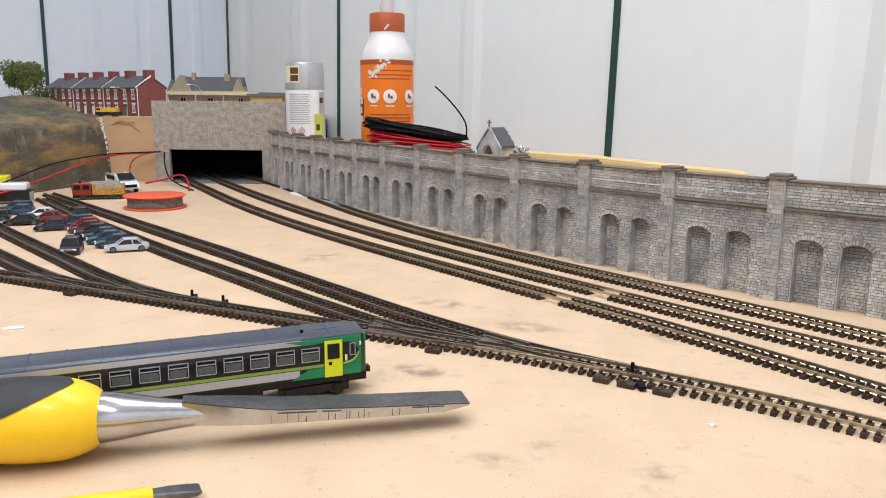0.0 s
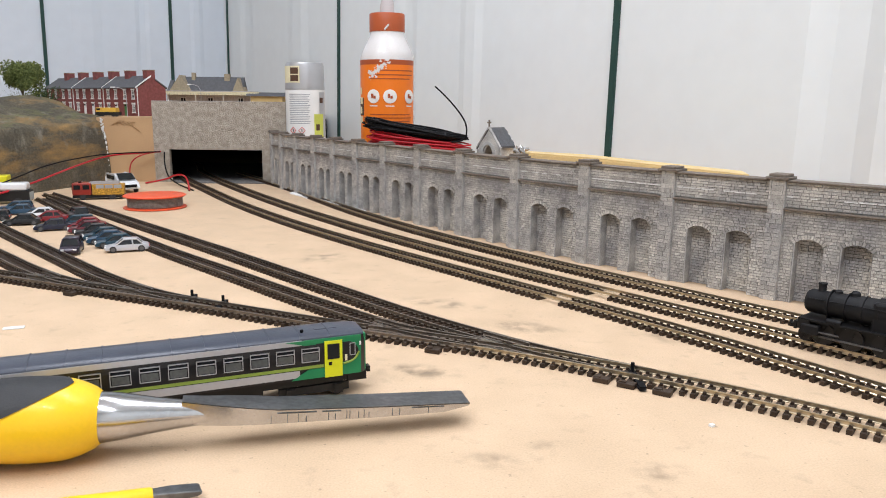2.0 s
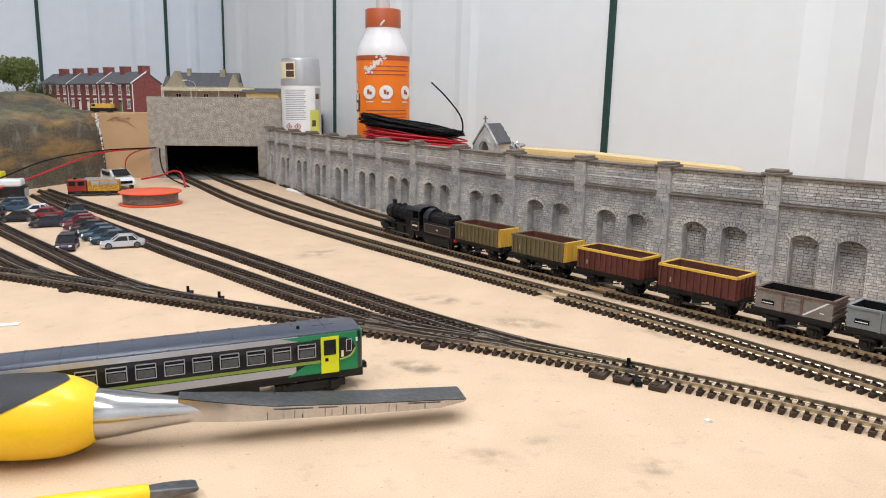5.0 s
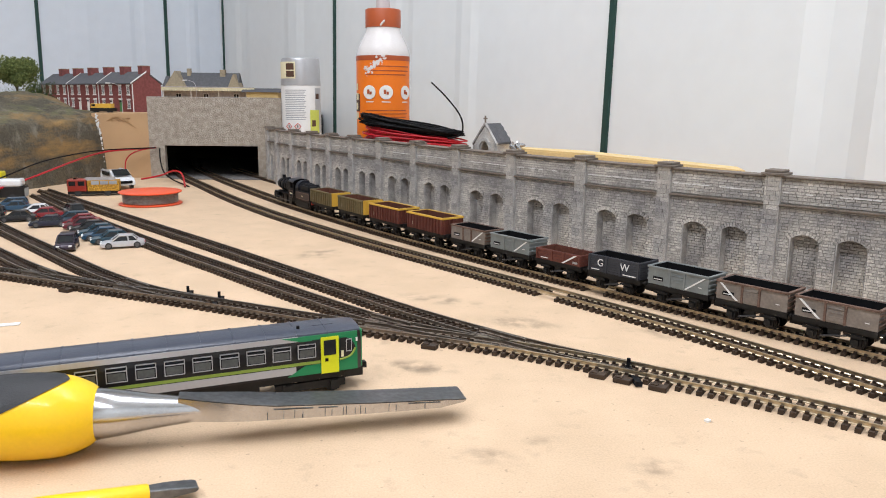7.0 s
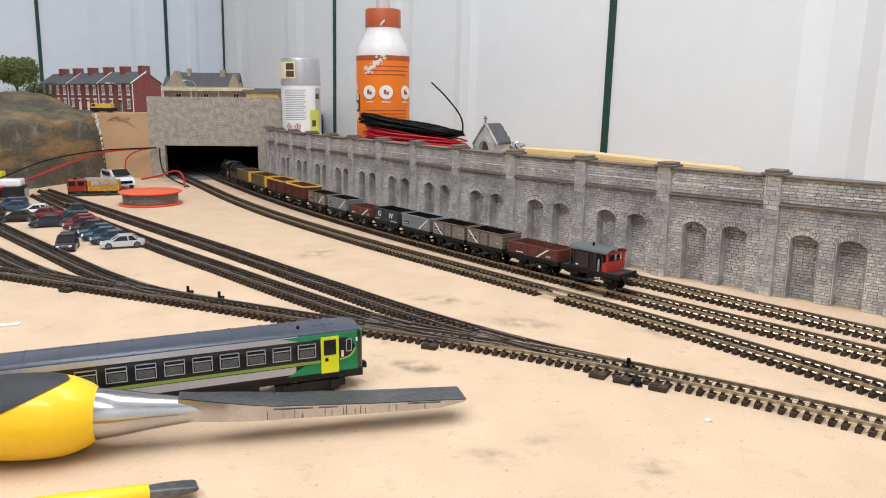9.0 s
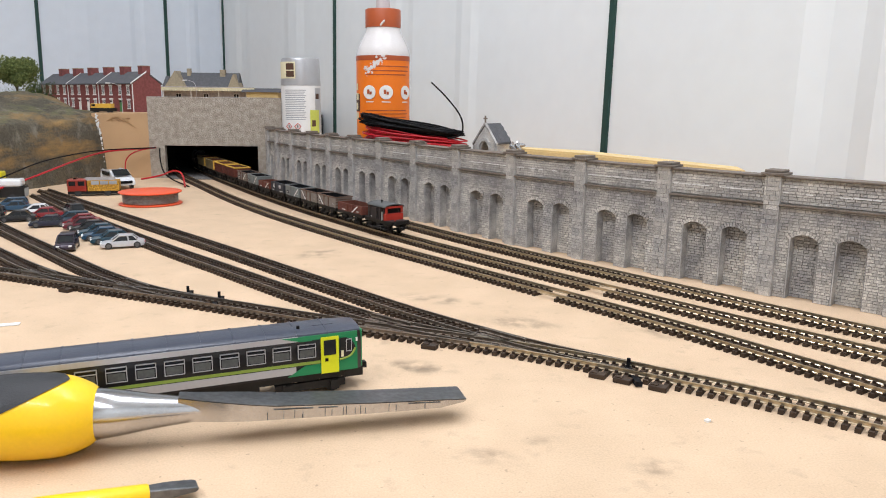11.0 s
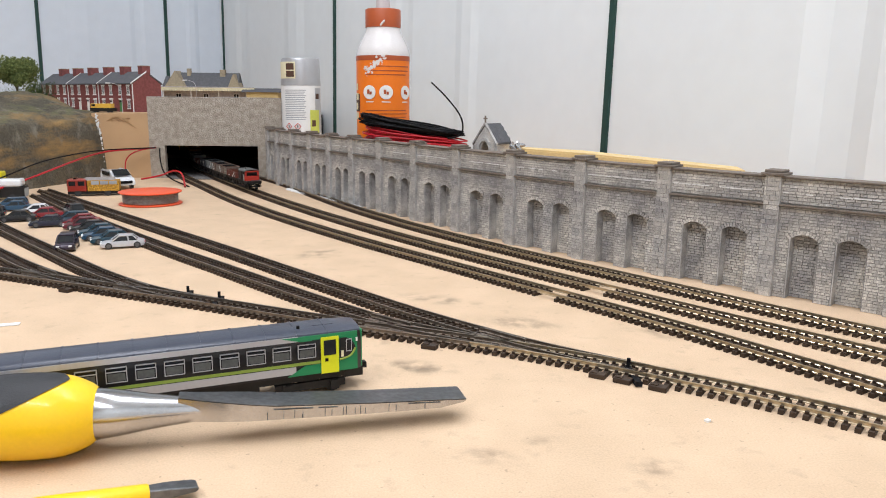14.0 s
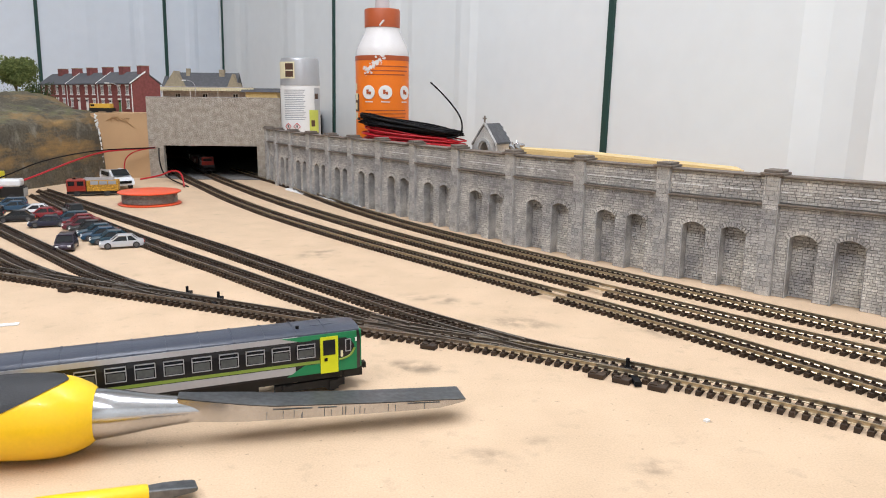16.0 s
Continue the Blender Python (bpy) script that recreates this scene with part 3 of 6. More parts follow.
M_MAROON_LINE = material("dark_lined_panel", (0.035, 0.022, 0.02), 0.4)
M_FRAME = material("underframe_black", (0.010, 0.009, 0.008), 0.6, spread=0.3, scale=300)
M_OLIVE = material("olive_grey_livery", (0.155, 0.118, 0.055), 0.6, spread=0.18, scale=150)
M_MAROON = material("maroon_livery", (0.125, 0.036, 0.026), 0.6, spread=0.2, scale=150)
M_RUST = material("rusty_interior", (0.13, 0.045, 0.028), 0.85, spread=0.3, scale=200)
M_BAUXITE = material("weathered_pinkish_grey", (0.25, 0.215, 0.185), 0.65, spread=0.2, scale=160)
M_RUSTY_EDGE = material("rust_stained_edge", (0.17, 0.105, 0.078), 0.75, spread=0.35, scale=220)
M_GREY_WAGON = material("light_grey_livery", (0.215, 0.235, 0.23), 0.55, spread=0.12, scale=160)
M_DARK_WAGON = material("dark_slate_livery", (0.045, 0.048, 0.057), 0.55, spread=0.15, scale=160)
M_REDBROWN = material("red_oxide_livery", (0.15, 0.047, 0.033), 0.6, spread=0.2, scale=160)
M_BRAKE_RED = material("bright_red_end", (0.42, 0.035, 0.022), 0.45, spread=0.08)
M_BRAKE_BROWN = material("dark_brown_van", (0.035, 0.028, 0.027), 0.55, spread=0.2)
M_BRAKE_ROOF = material("grey_van_roof", (0.11, 0.115, 0.112), 0.6, spread=0.15)
M_WHEEL = material("blackened_wheel", (0.03, 0.028, 0.027), 0.45, 0.5)


# ---- wires ----
def wire(name, pts, radius, mat, label="", category="", parent=None):
    c = bpy.data.curves.new(name, "CURVE")
    c.dimensions, c.bevel_depth, c.bevel_resolution, c.resolution_u = "3D", radius, 2, 6
    sp = c.splines.new("NURBS")
    sp.points.add(len(pts) - 1)
    for p, q in zip(sp.points, pts):
        p.co = (*q, 1)
    sp.use_endpoint_u, sp.order_u = True, 3
    tmp = new(name + "_curve", c)
    me = bpy.data.meshes.new_from_object(tmp.evaluated_get(bpy.context.evaluated_depsgraph_get()))
    bpy.data.objects.remove(tmp)
    me.materials.clear()
    me.materials.append(mat)
    ob = new(name, me)
    if parent:
        ob.parent = parent
    return tagged(ob, label, category)


# ---- ground behind the retaining wall, and the town plateau ----
def slab(name, plan, z0, z1, mat, label, category, kind="structure"):
    bm = bmesh.new()
    loft(bm, [[(x, y, z0) for x, y in plan], [(x, y, z1) for x, y in plan]])
    return tagged(part(name, bm, mat), label, category, kind=kind)


def terraces():
    back = []
    for i, p in enumerate(PIERS):
        a, b = PIERS[max(i - 1, 0)], PIERS[min(i + 1, len(PIERS) - 1)]
        d = Vector((a[0] - b[0], a[1] - b[1])).normalized()
        back.append((p[0] - d.y * 0.0085, p[1] + d.x * 0.0085))
    slab("ground_shelf", back + [(-0.208, 1.012), (-0.208, 1.33), (0.12, 0.815), (0.425, 0.335)], 0, 0.044, M_MDF, "brown fibreboard shelf behind the retaining wall", "ground")
    slab("ground_town", [(-0.2095, 1.010), (-0.2095, 1.33), (-0.53, 1.83), (-1.5, 1.215), (-1.5, 1.010)], 0.078, 0.085, M_MDF, "brown fibreboard deck that carries the town", "ground")
    slab("ground_tunnel", [(-0.225, 0.985), (-0.225, 1.30), (-0.9, 1.35), (-0.9, 1.10), (-0.372, 1.02), (-0.352, 0.985)], 0.0002, 0.0009, M_BALLAST, "dark grey grit on the tunnel floor", "ground")
    # unseen walls and ceiling added round the tunnel, black so its inside stays dark
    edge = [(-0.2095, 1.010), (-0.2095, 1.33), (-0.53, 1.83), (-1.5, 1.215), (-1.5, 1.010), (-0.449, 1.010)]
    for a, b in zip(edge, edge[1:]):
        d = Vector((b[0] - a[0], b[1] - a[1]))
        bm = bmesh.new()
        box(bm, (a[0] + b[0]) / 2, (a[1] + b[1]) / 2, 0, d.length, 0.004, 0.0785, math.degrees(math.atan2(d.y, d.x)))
        tagged(part("wall_tunnel", bm, M_BLACK), "added tunnel wall, black to stand for the darkness inside", "wall", kind="structure")
    slab("ceiling_tunnel", [(-0.2120, 1.010), (-0.2120, 1.32), (-0.53, 1.81), (-1.49, 1.215), (-1.49, 1.013)], 0.074, 0.0778, M_BLACK, "added tunnel ceiling, black to stand for the darkness inside", "ceiling")
    # the sawn front of the deck, with chipped plaster along its edges
    front = thing("deck_front", "raw brown fibreboard front with chipped white plaster edge", "panel")
    bm = bmesh.new()
    n = 24
    top = [(-0.461 + 0.074 * i / n, 0.0845 + 0.0012 * noise.noise((i * 0.7, 0, 0))) for i in range(n + 1)]
    loft(bm, [[(x, 1.0, 0) for x, z in top] + [(x, 1.0, z) for x, z in reversed(top)], [(x, 1.009, 0) for x, z in top] + [(x, 1.009, z) for x, z in reversed(top)]])
    part("board", bm, M_MDF, front)
    bm = bmesh.new()
    for i in range(90):
        z = 0.084 * i / 90
        r = random.uniform(0.0006, 0.0021)
        v = bmesh.ops.create_icosphere(bm, subdivisions=1, radius=r)["verts"]
        bmesh.ops.transform(bm, verts=v, matrix=Matrix.Translation((-0.4495 + random.uniform(-0.0022, 0.0016) - 0.004 * (z / 0.084) ** 2, 0.998, z)) @ Matrix.Diagonal((1, 0.6, 1, 1)))
    tagged(part("plaster_edge", bm, M_PLASTER, front, "chipped white plaster"), kind="stuff")
    rnd = random.Random(31)
    for i in range(9):
        bm = bmesh.new()
        x, z = -0.437 + rnd.uniform(0, 0.034), 0.0820 - abs(rnd.gauss(0, 0.007))
        w, h = rnd.uniform(0.0015, 0.0075), rnd.uniform(0.0006, 0.0018)
        ring = [(-w, 0), (-w * 0.3, -h), (w * 0.5, -h * 0.6), (w, h * 0.2), (w * 0.2, h), (-w * 0.5, h * 0.5)]
        loft(bm, [[(p, -0.0005 - 0.0006 * (q > 0), q) for p, q in ring], [(p, 0.0003, q) for p, q in ring]])
        flake = part("torn_flake", bm, M_TORN, front, "torn curling board face")
        flake.matrix_basis = Matrix.Translation((x, 0.9998, z)) @ Matrix.Rotation(rnd.uniform(-0.6, 0.9), 4, "Y")
    # filler dropped along the foot of the retaining wall
    bm = bmesh.new()
    for i in range(750):
        k = random.random()
        j = 8.6 + k * 3.5
        a, b = PIERS[int(j)], PIERS[int(j) + 1]
        f = j - int(j)
        x, y = a[0] + (b[0] - a[0]) * f, a[1] + (b[1] - a[1]) * f
        q = random.uniform(0.0025, 0.0068)
        v = bmesh.ops.create_icosphere(bm, subdivisions=1, radius=random.uniform(0.0007, 0.0023))["verts"]
        bmesh.ops.transform(bm, verts=v, matrix=Matrix.Translation((x - 0.85 * q, y - 0.5 * q, 0.0002)) @ Matrix.Diagonal((1.4, 1.4, 0.9, 1)))
    tagged(part("plaster_crumbs", bm, M_PLASTER), "white filler crumbs along the foot of the wall", "filler", kind="stuff")


def hill():
    o, d, w = Vector((-0.4455, 1.0, 0)), Vector((-0.232, -0.973, 0)), Vector((-0.973, 0.232, 0))
    prof = [(0, 0), (0.003, 0.052), (0.009, 0.077), (0.02, 0.084), (0.045, 0.089), (0.075, 0.100), (0.102, 0.110), (0.125, 0.107), (0.16, 0.094), (0.25, 0.088), (0.5, 0.086)]
    hx, hz = [p[0] for p in prof], [p[1] for p in prof]

    def height(a, i):
        h = float(np.interp(i, hx, hz))
        n = noise.fractal(Vector((a * 22, i * 22, 3)), 0.9, 2.1, 5)
        return max(0.0, h * (1 - 0.12 * min(1, max(0, a) / 0.3)) + 0.006 * n * min(1, i / 0.01))

    def sheet(name, keep, lift, mat, kind, parent, label=""):
        bm = bmesh.new()
        na, ni = 120, 90
        grid = []
        for j in range(na + 1):
            row = []
            for k in range(ni + 1):
                a, i = -0.012 + 0.50 * j / na, 0.34 * (k / ni) ** 1.6
                p = o + d * a + w * i
                row.append(bm.verts.new((p.x + 0.002 * noise.noise((a * 60, i * 60, 9)), p.y, height(a, i) + lift)))
            grid.append(row)
        for j in range(na):
            for k in range(ni):
                a, i = -0.012 + 0.50 * (j + 0.5) / na, 0.34 * ((k + 0.5) / ni) ** 1.6
                if keep(a, i):
                    bm.faces.new((grid[j][k], grid[j + 1][k], grid[j + 1][k + 1], grid[j][k + 1]))
        for v in [v for v in bm.verts if not v.link_faces]:
            bm.verts.remove(v)
        bmesh.ops.recalc_face_normals(bm, faces=bm.faces)
        return part(name, bm, mat, parent, label, smooth=True)

    h = thing("scenic_hill", "dark plaster model hill with yellow earth streaks and grass", "hill")
    sheet("slope", lambda a, i: True, 0, M_HILL, "", h)


def tree(name, x, y, z, height, spread, mat, label, seed, n=520, group=""):
    rnd = random.Random(seed)
    t = thing(name, label, "tree", pose(x, y, z), group)
    bm = bmesh.new()
    rod(bm, (0, 0, -0.002), (0.001, 0, height * 0.42), height * 0.035, height * 0.022, 8)
    for k in range(7):
        a = k * 2.4 + rnd.random()
        r = spread * rnd.uniform(0.35, 0.6)
        rod(bm, (0, 0, height * rnd.uniform(0.22, 0.4)), (r * math.cos(a), r * math.sin(a), height * rnd.uniform(0.45, 0.75)), height * 0.014, height * 0.006, 6)
    part("trunk", bm, M_BARK, t)
    bm = bmesh.new()
    lobes = [(rnd.uniform(-0.48, 0.48) * spread, rnd.uniform(-0.48, 0.48) * spread, height * rnd.uniform(0.44, 0.86), spread * rnd.uniform(0.36, 0.54)) for _ in range(18)]
    bmesh.ops.create_icosphere(bm, subdivisions=1, radius=1.0)
    ball = np.array([v.co[:] for v in bm.verts])
    tris = np.array([[v.index for v in f.verts] for f in bm.faces])
    bm.free()
    vs, fs = [], []
    for k in range(n):
        lx, ly, lz, lr = rnd.choice(lobes)
        v = Vector((rnd.gauss(0, 1), rnd.gauss(0, 1), rnd.gauss(0, 1))).normalized() * lr * rnd.uniform(0.6, 1.05)
        m = np.array(Euler((rnd.random() * 6, rnd.random() * 6, 0)).to_matrix()) * height * rnd.uniform(0.010, 0.022)
        vs.append((ball * (1.4, 1.0, 0.6)) @ m.T + (lx + v.x, ly + v.y, max(height * 0.22, lz + v.z * 0.9)))
        fs.append(tris + k * len(ball))
    me = bpy.data.meshes.new("crown")
    me.from_pydata(np.concatenate(vs).tolist(), [], np.concatenate(fs).tolist())
    me.materials.append(mat)
    ob = new("crown", me)
    ob.parent = t
    tagged(ob, kind="stuff")


# ---- buildings of the town ----
def terrace_row():
    a, b = Vector((-0.4315, 1.07, 0)), Vector((-0.665, 1.27, 0))
    d = b - a
    n, wd, deep, eave, ridge = 6, d.length / 6, 0.042, 0.0395, 0.0545
    ang = math.degrees(math.atan2(d.y, d.x))
    for i in range(n):
        p = a + d * (i / n)
        h = thing("terraced_house", "red brick terraced house with slate roof and white lintels" if i else "end red brick terraced house with green door and plain gable", "house", pose(p.x, p.y, 0.085, 0, 0, ang), "terrace of houses")
        # local: x along the row, y towards the street is positive
        bm = bmesh.new()
        ring = [(0, 0), (-deep, 0), (-deep, eave), (-deep / 2, ridge), (0, eave)]
        loft(bm, [[(0.0002, y, z) for y, z in ring], [(wd - 0.0002, y, z) for y, z in ring]])
        part("wall", bm, M_BRICK, h)
        for s in (-1, 1):
            bm = bmesh.new()
            y0, y1 = (-deep / 2, 0.003) if s > 0 else (-deep - 0.003, -deep / 2)
            z0, z1 = (ridge + 0.001, eave - 0.0008) if s > 0 else (eave - 0.0008, ridge + 0.001)
            q = [(y0, z0), (y1, z1), (y1, z1 + 0.0015), (y0, z0 + 0.0015)]
            loft(bm, [[(0.0, y, z) for y, z in q], [(wd, y, z) for y, z in q]])
            part("roof", bm, M_SLATE, h)
        if i in (0, 2, 4):
            bm = bmesh.new()
            q = [(0.0035, eave - 0.0005), (0.0035, eave + 0.0012), (-deep / 2, ridge + 0.0034), (-deep / 2, ridge + 0.001)]
            loft(bm, [[(-0.0004, y, z) for y, z in q], [(0.0005, y, z) for y, z in q]])
            part("verge", bm, M_WHITE, h, "pale verge stone")
            boxed("drainpipe", M_WHITE, h, (0.001, 0.0008, 0, 0.001, 0.001, eave))
        chim = boxed("chimney", M_BRICK, h, (0.006 if i == 0 else wd * 0.16, -deep / 2, ridge - 0.003, 0.012, 0.012, 0.0125))
        boxed("chimney_cap", M_TANSTONE, chim, (0.006 if i == 0 else wd * 0.16, -deep / 2, ridge + 0.0095, 0.0128, 0.0128, 0.0008))
        for k, x in enumerate((0.27, 0.73)):
            xc = wd * x
            for z, hh in ((0.0245, 0.0115), (0.0055, 0.0110)):
                if z < 0.01 and k == (0 if i % 2 else 1):
                    dr = boxed("door", M_GREEN_PAINT if i == 0 else M_WHITE, h, (xc, 0.0003, 0, 0.0068, 0.001, 0.0165))
                    boxed("lintel", M_WHITE, dr, (xc, 0.0008, 0.0168, 0.0090, 0.0014, 0.0022))
                    boxed("fanlight", M_DARKGLASS, dr, (xc, 0.0009, 0.0135, 0.005, 0.0008, 0.0022))
                    continue
                w = boxed("window", M_DARKGLASS, h, (xc, 0.0002, z, 0.0064, 0.0006, hh))
                boxed("lintel", M_WHITE, w, (xc, 0.0008, z + hh, 0.0088, 0.0014, 0.0022))
                boxed("sill", M_WHITE, w, (xc, 0.0008, z - 0.0014, 0.0086, 0.0018, 0.0014))
                boxed("sash_frame", M_WHITE, w, (xc - 0.0032, 0.0007, z, 0.0008, 0.0006, hh), (xc + 0.0032, 0.0007, z, 0.0008, 0.0006, hh), (xc, 0.0007, z + hh * 0.48, 0.0064, 0.0006, 0.0008), (xc, 0.0007, z, 0.0004, 0.0005, hh))


def station():
    s = thing("station_building", "grey stone station with tan gable and long cream canopy", "station", pose(-0.466, 1.265, 0.085, 0, 0, 2))
    boxed("wall", M_GREYSTONE, s, (0.078, 0.022, 0, 0.150, 0.040, 0.036))

    def gabled(name, x0, x1, y0, y1, eave, ridge, along, mat):
        bm = bmesh.new()
        if along:
            r = [(y0, eave), (y1, eave), ((y0 + y1) / 2, ridge)]
            loft(bm, [[(x0, y, z) for y, z in r], [(x1, y, z) for y, z in r]])
        else:
            r = [(x0, eave), (x1, eave), ((x0 + x1) / 2, ridge)]
            loft(bm, [[(x, y0, z) for x, z in r], [(x, y1, z) for x, z in r]])
        return part(name, bm, mat, s)

    gabled("roof", 0.026, 0.128, -0.002, 0.046, 0.0365, 0.062, True, M_SLATE)
    g = gabled("gable", 0.008, 0.046, -0.004, 0.03, 0.0365, 0.064, False, M_TANSTONE)
    gabled("gable_roof", 0.004, 0.010, -0.002, 0.046, 0.0365, 0.056, True, M_SLATE)
    boxed("verge", M_GREYSTONE, g, (0.0465, -0.003, 0.036, 0.002, 0.003, 0.002))
    boxed("chimney", M_TANSTONE, s, (0.044, 0.02, 0.055, 0.006, 0.007, 0.0135))
    boxed("chimney", M_TANSTONE, s, (0.100, 0.02, 0.050, 0.009, 0.008, 0.017))
    gabled("far_gable", 0.112, 0.132, -0.004, 0.03, 0.0365, 0.060, False, M_TANSTONE)
    c = boxed("canopy", M_CREAM, s, (0.075, -0.006, 0.0345, 0.166, 0.020, 0.003))
    bm = bmesh.new()
    for i in range(64):
        box(bm, -0.006 + i * 0.0026, -0.0165, 0.0318, 0.0018, 0.0008, 0.0055)
    tagged(part("valance", bm, M_CREAM, c, "toothed cream valance"), kind="stuff")
    boxed("gutter", M_GREYSTONE, c, (0.075, -0.0165, 0.0372, 0.166, 0.0014, 0.0012))
    for x in (0.030, 0.075, 0.125):
        w = boxed("window", M_WHITE, s, (x, 0.0015, 0.012, 0.009, 0.001, 0.016))
        boxed("pane", M_DARKGLASS, w, (x - 0.0021, 0.0008, 0.013, 0.003, 0.001, 0.014), (x + 0.0021, 0.0008, 0.013, 0.003, 0.001, 0.014))
    for x in (0.01, 0.055, 0.10, 0.145):
        bm = bmesh.new()
        rod(bm, (x, -0.015, 0), (x, -0.015, 0.034), 0.0006, n=8)
        part("post", bm, M_WHITE, s)
    y = thing("yellow_hut", "small sandy yellow building with a shallow grey roof", "hut", pose(-0.292, 1.26, 0.085))
    boxed("wall", M_SAND, y, (0, 0, 0, 0.052, 0.03, 0.0305))
    bm = bmesh.new()
    r = [(-0.019, 0.0305), (0.019, 0.0305), (0.0, 0.037)]
    loft(bm, [[(-0.034, q, z) for q, z in r], [(0.033, q, z) for q, z in r]])
    part("roof", bm, M_SLATE, y)


def street_lamp(x, y, z, h):
    t = thing("street_lamp", "thin grey model street lamp with a curved arm", "street lamp", pose(x, y, z))
    bm = bmesh.new()
    rod(bm, (0, 0, 0), (0, 0, h), 0.0005, 0.0004, 8)
    part("post", bm, M_DMU_SILVER, t)
    wire("arm", [(0, 0, h), (-0.002, 0, h + 0.006), (-0.008, -0.002, h + 0.009), (-0.015, -0.004, h + 0.010)], 0.00035, M_DMU_SILVER, parent=t)
    boxed("lantern", M_WHITE, t, (-0.016, -0.004, h + 0.0088, 0.006, 0.002, 0.0014))


# ---- road vehicles ----
def car(name, x, y, turn, paint, label, z=0.0, size=(0.0305, 0.0122, 0.0092), group="parked model cars", glass=None, estate=False, tip=0.0):
    ln, wd, ht = size
    c = thing(name, label, "model car", pose(x, y, z, tip, 0, turn), group)
    bm = bmesh.new()
    base = 0.0016
    belt = ht * 0.60

    def section(px, half, z0, z1, crown):
        return [(px, -half, z0), (px, -half * 1.0, z0 + (z1 - z0) * 0.55), (px, -half * 0.93, z1), (px, 0, z1 + crown), (px, half * 0.93, z1), (px, half, z0 + (z1 - z0) * 0.55), (px, half, z0), (px, 0, z0)]

    h = wd / 2
    rings = [section(ln * a, h * b, base + c0, belt * e, 0.0004) for a, b, c0, e in ((-0.5, 0.70, 0.0012, 0.66), (-0.49, 0.84, 0.0004, 0.82), (-0.46, 0.94, 0, 0.94), (-0.38, 0.99, 0, 1.0), (-0.25, 1, 0, 1.02), (0.0, 1, 0, 1.01), (0.18, 1, 0, 0.98), (0.30, 0.99, 0, 0.93), (0.40, 0.96, 0, 0.86), (0.46, 0.89, 0, 0.76), (0.49, 0.80, 0.0004, 0.64), (0.5, 0.68, 0.0012, 0.5))]
    loft(bm, rings)
    part("body", bm, paint, c, smooth=True)
    # glasshouse
    bm = bmesh.new()
    back = -0.47 if estate else -0.36
    ring0 = [(ln * back, -h * 0.92, belt * 0.95), (ln * back, h * 0.92, belt * 0.95), (ln * 0.25, h * 0.90, belt * 0.93), (ln * 0.25, -h * 0.90, belt * 0.93)]
    k = 0.06 if estate else 0.14
    ring1 = [(ln * (back + k), -h * 0.72, ht), (ln * (back + k), h * 0.72, ht), (ln * 0.07, h * 0.72, ht), (ln * 0.07, -h * 0.72, ht)]
    loft(bm, [ring0, ring1])
    bmesh.ops.bevel(bm, geom=bm.edges[:], offset=0.0005, segments=2, affect="EDGES")
    part("glasshouse", bm, M_DARKGLASS, c, smooth=True)
    bm = bmesh.new()
    q = [(ln * (back + k - 0.012), h * 0.74), (ln * 0.082, h * 0.74)]
    box(bm, (q[0][0] + q[1][0]) / 2, 0, ht - 0.0006, q[1][0] - q[0][0], h * 1.50, 0.0011, bevel=0.0005)
    part("roof", bm, paint, c, smooth=True)
    for s in (-1, 1):
        for x0, x1, y0 in ((-0.13, -0.11, 0.905), (0.25, 0.07, 0.90), (back, back + k, 0.92)):
            bm = bmesh.new()
            rod(bm, (ln * x0, s * h * y0, belt * 0.95), (ln * x1, s * h * 0.74, ht), 0.0005, n=6)
            part("pillar", bm, paint, c)
    for px in (-0.31, 0.31):
        for s in (-1, 1):
            bm = bmesh.new()
            rod(bm, (ln * px, s * h * 1.01, 0.0024), (ln * px, s * h * 0.72, 0.0024), 0.0024, n=14)
            w = part("wheel", bm, M_BLACK_RUBBER, c)
            bm = bmesh.new()
            rod(bm, (ln * px, s * h * 1.03, 0.0024), (ln * px, s * h * 0.9, 0.0024), 0.0015, n=10)
            part("hub", bm, M_HUB, w)
    for s in (-1, 1):
        boxed("headlight", M_WHITE, c, (ln * 0.475, s * h * 0.6, belt * 0.62, 0.0012, 0.0022, 0.0010))
        boxed("tail_light", M_HAZARD, c, (-ln * 0.478, s * h * 0.68, belt * 0.66, 0.0012, 0.0018, 0.0011))
    return c


def paint(name, colour, metal=0.3):
    return material(name, colour, 0.3, metal, spread=0.05, bump=0.0, coat=0.5)


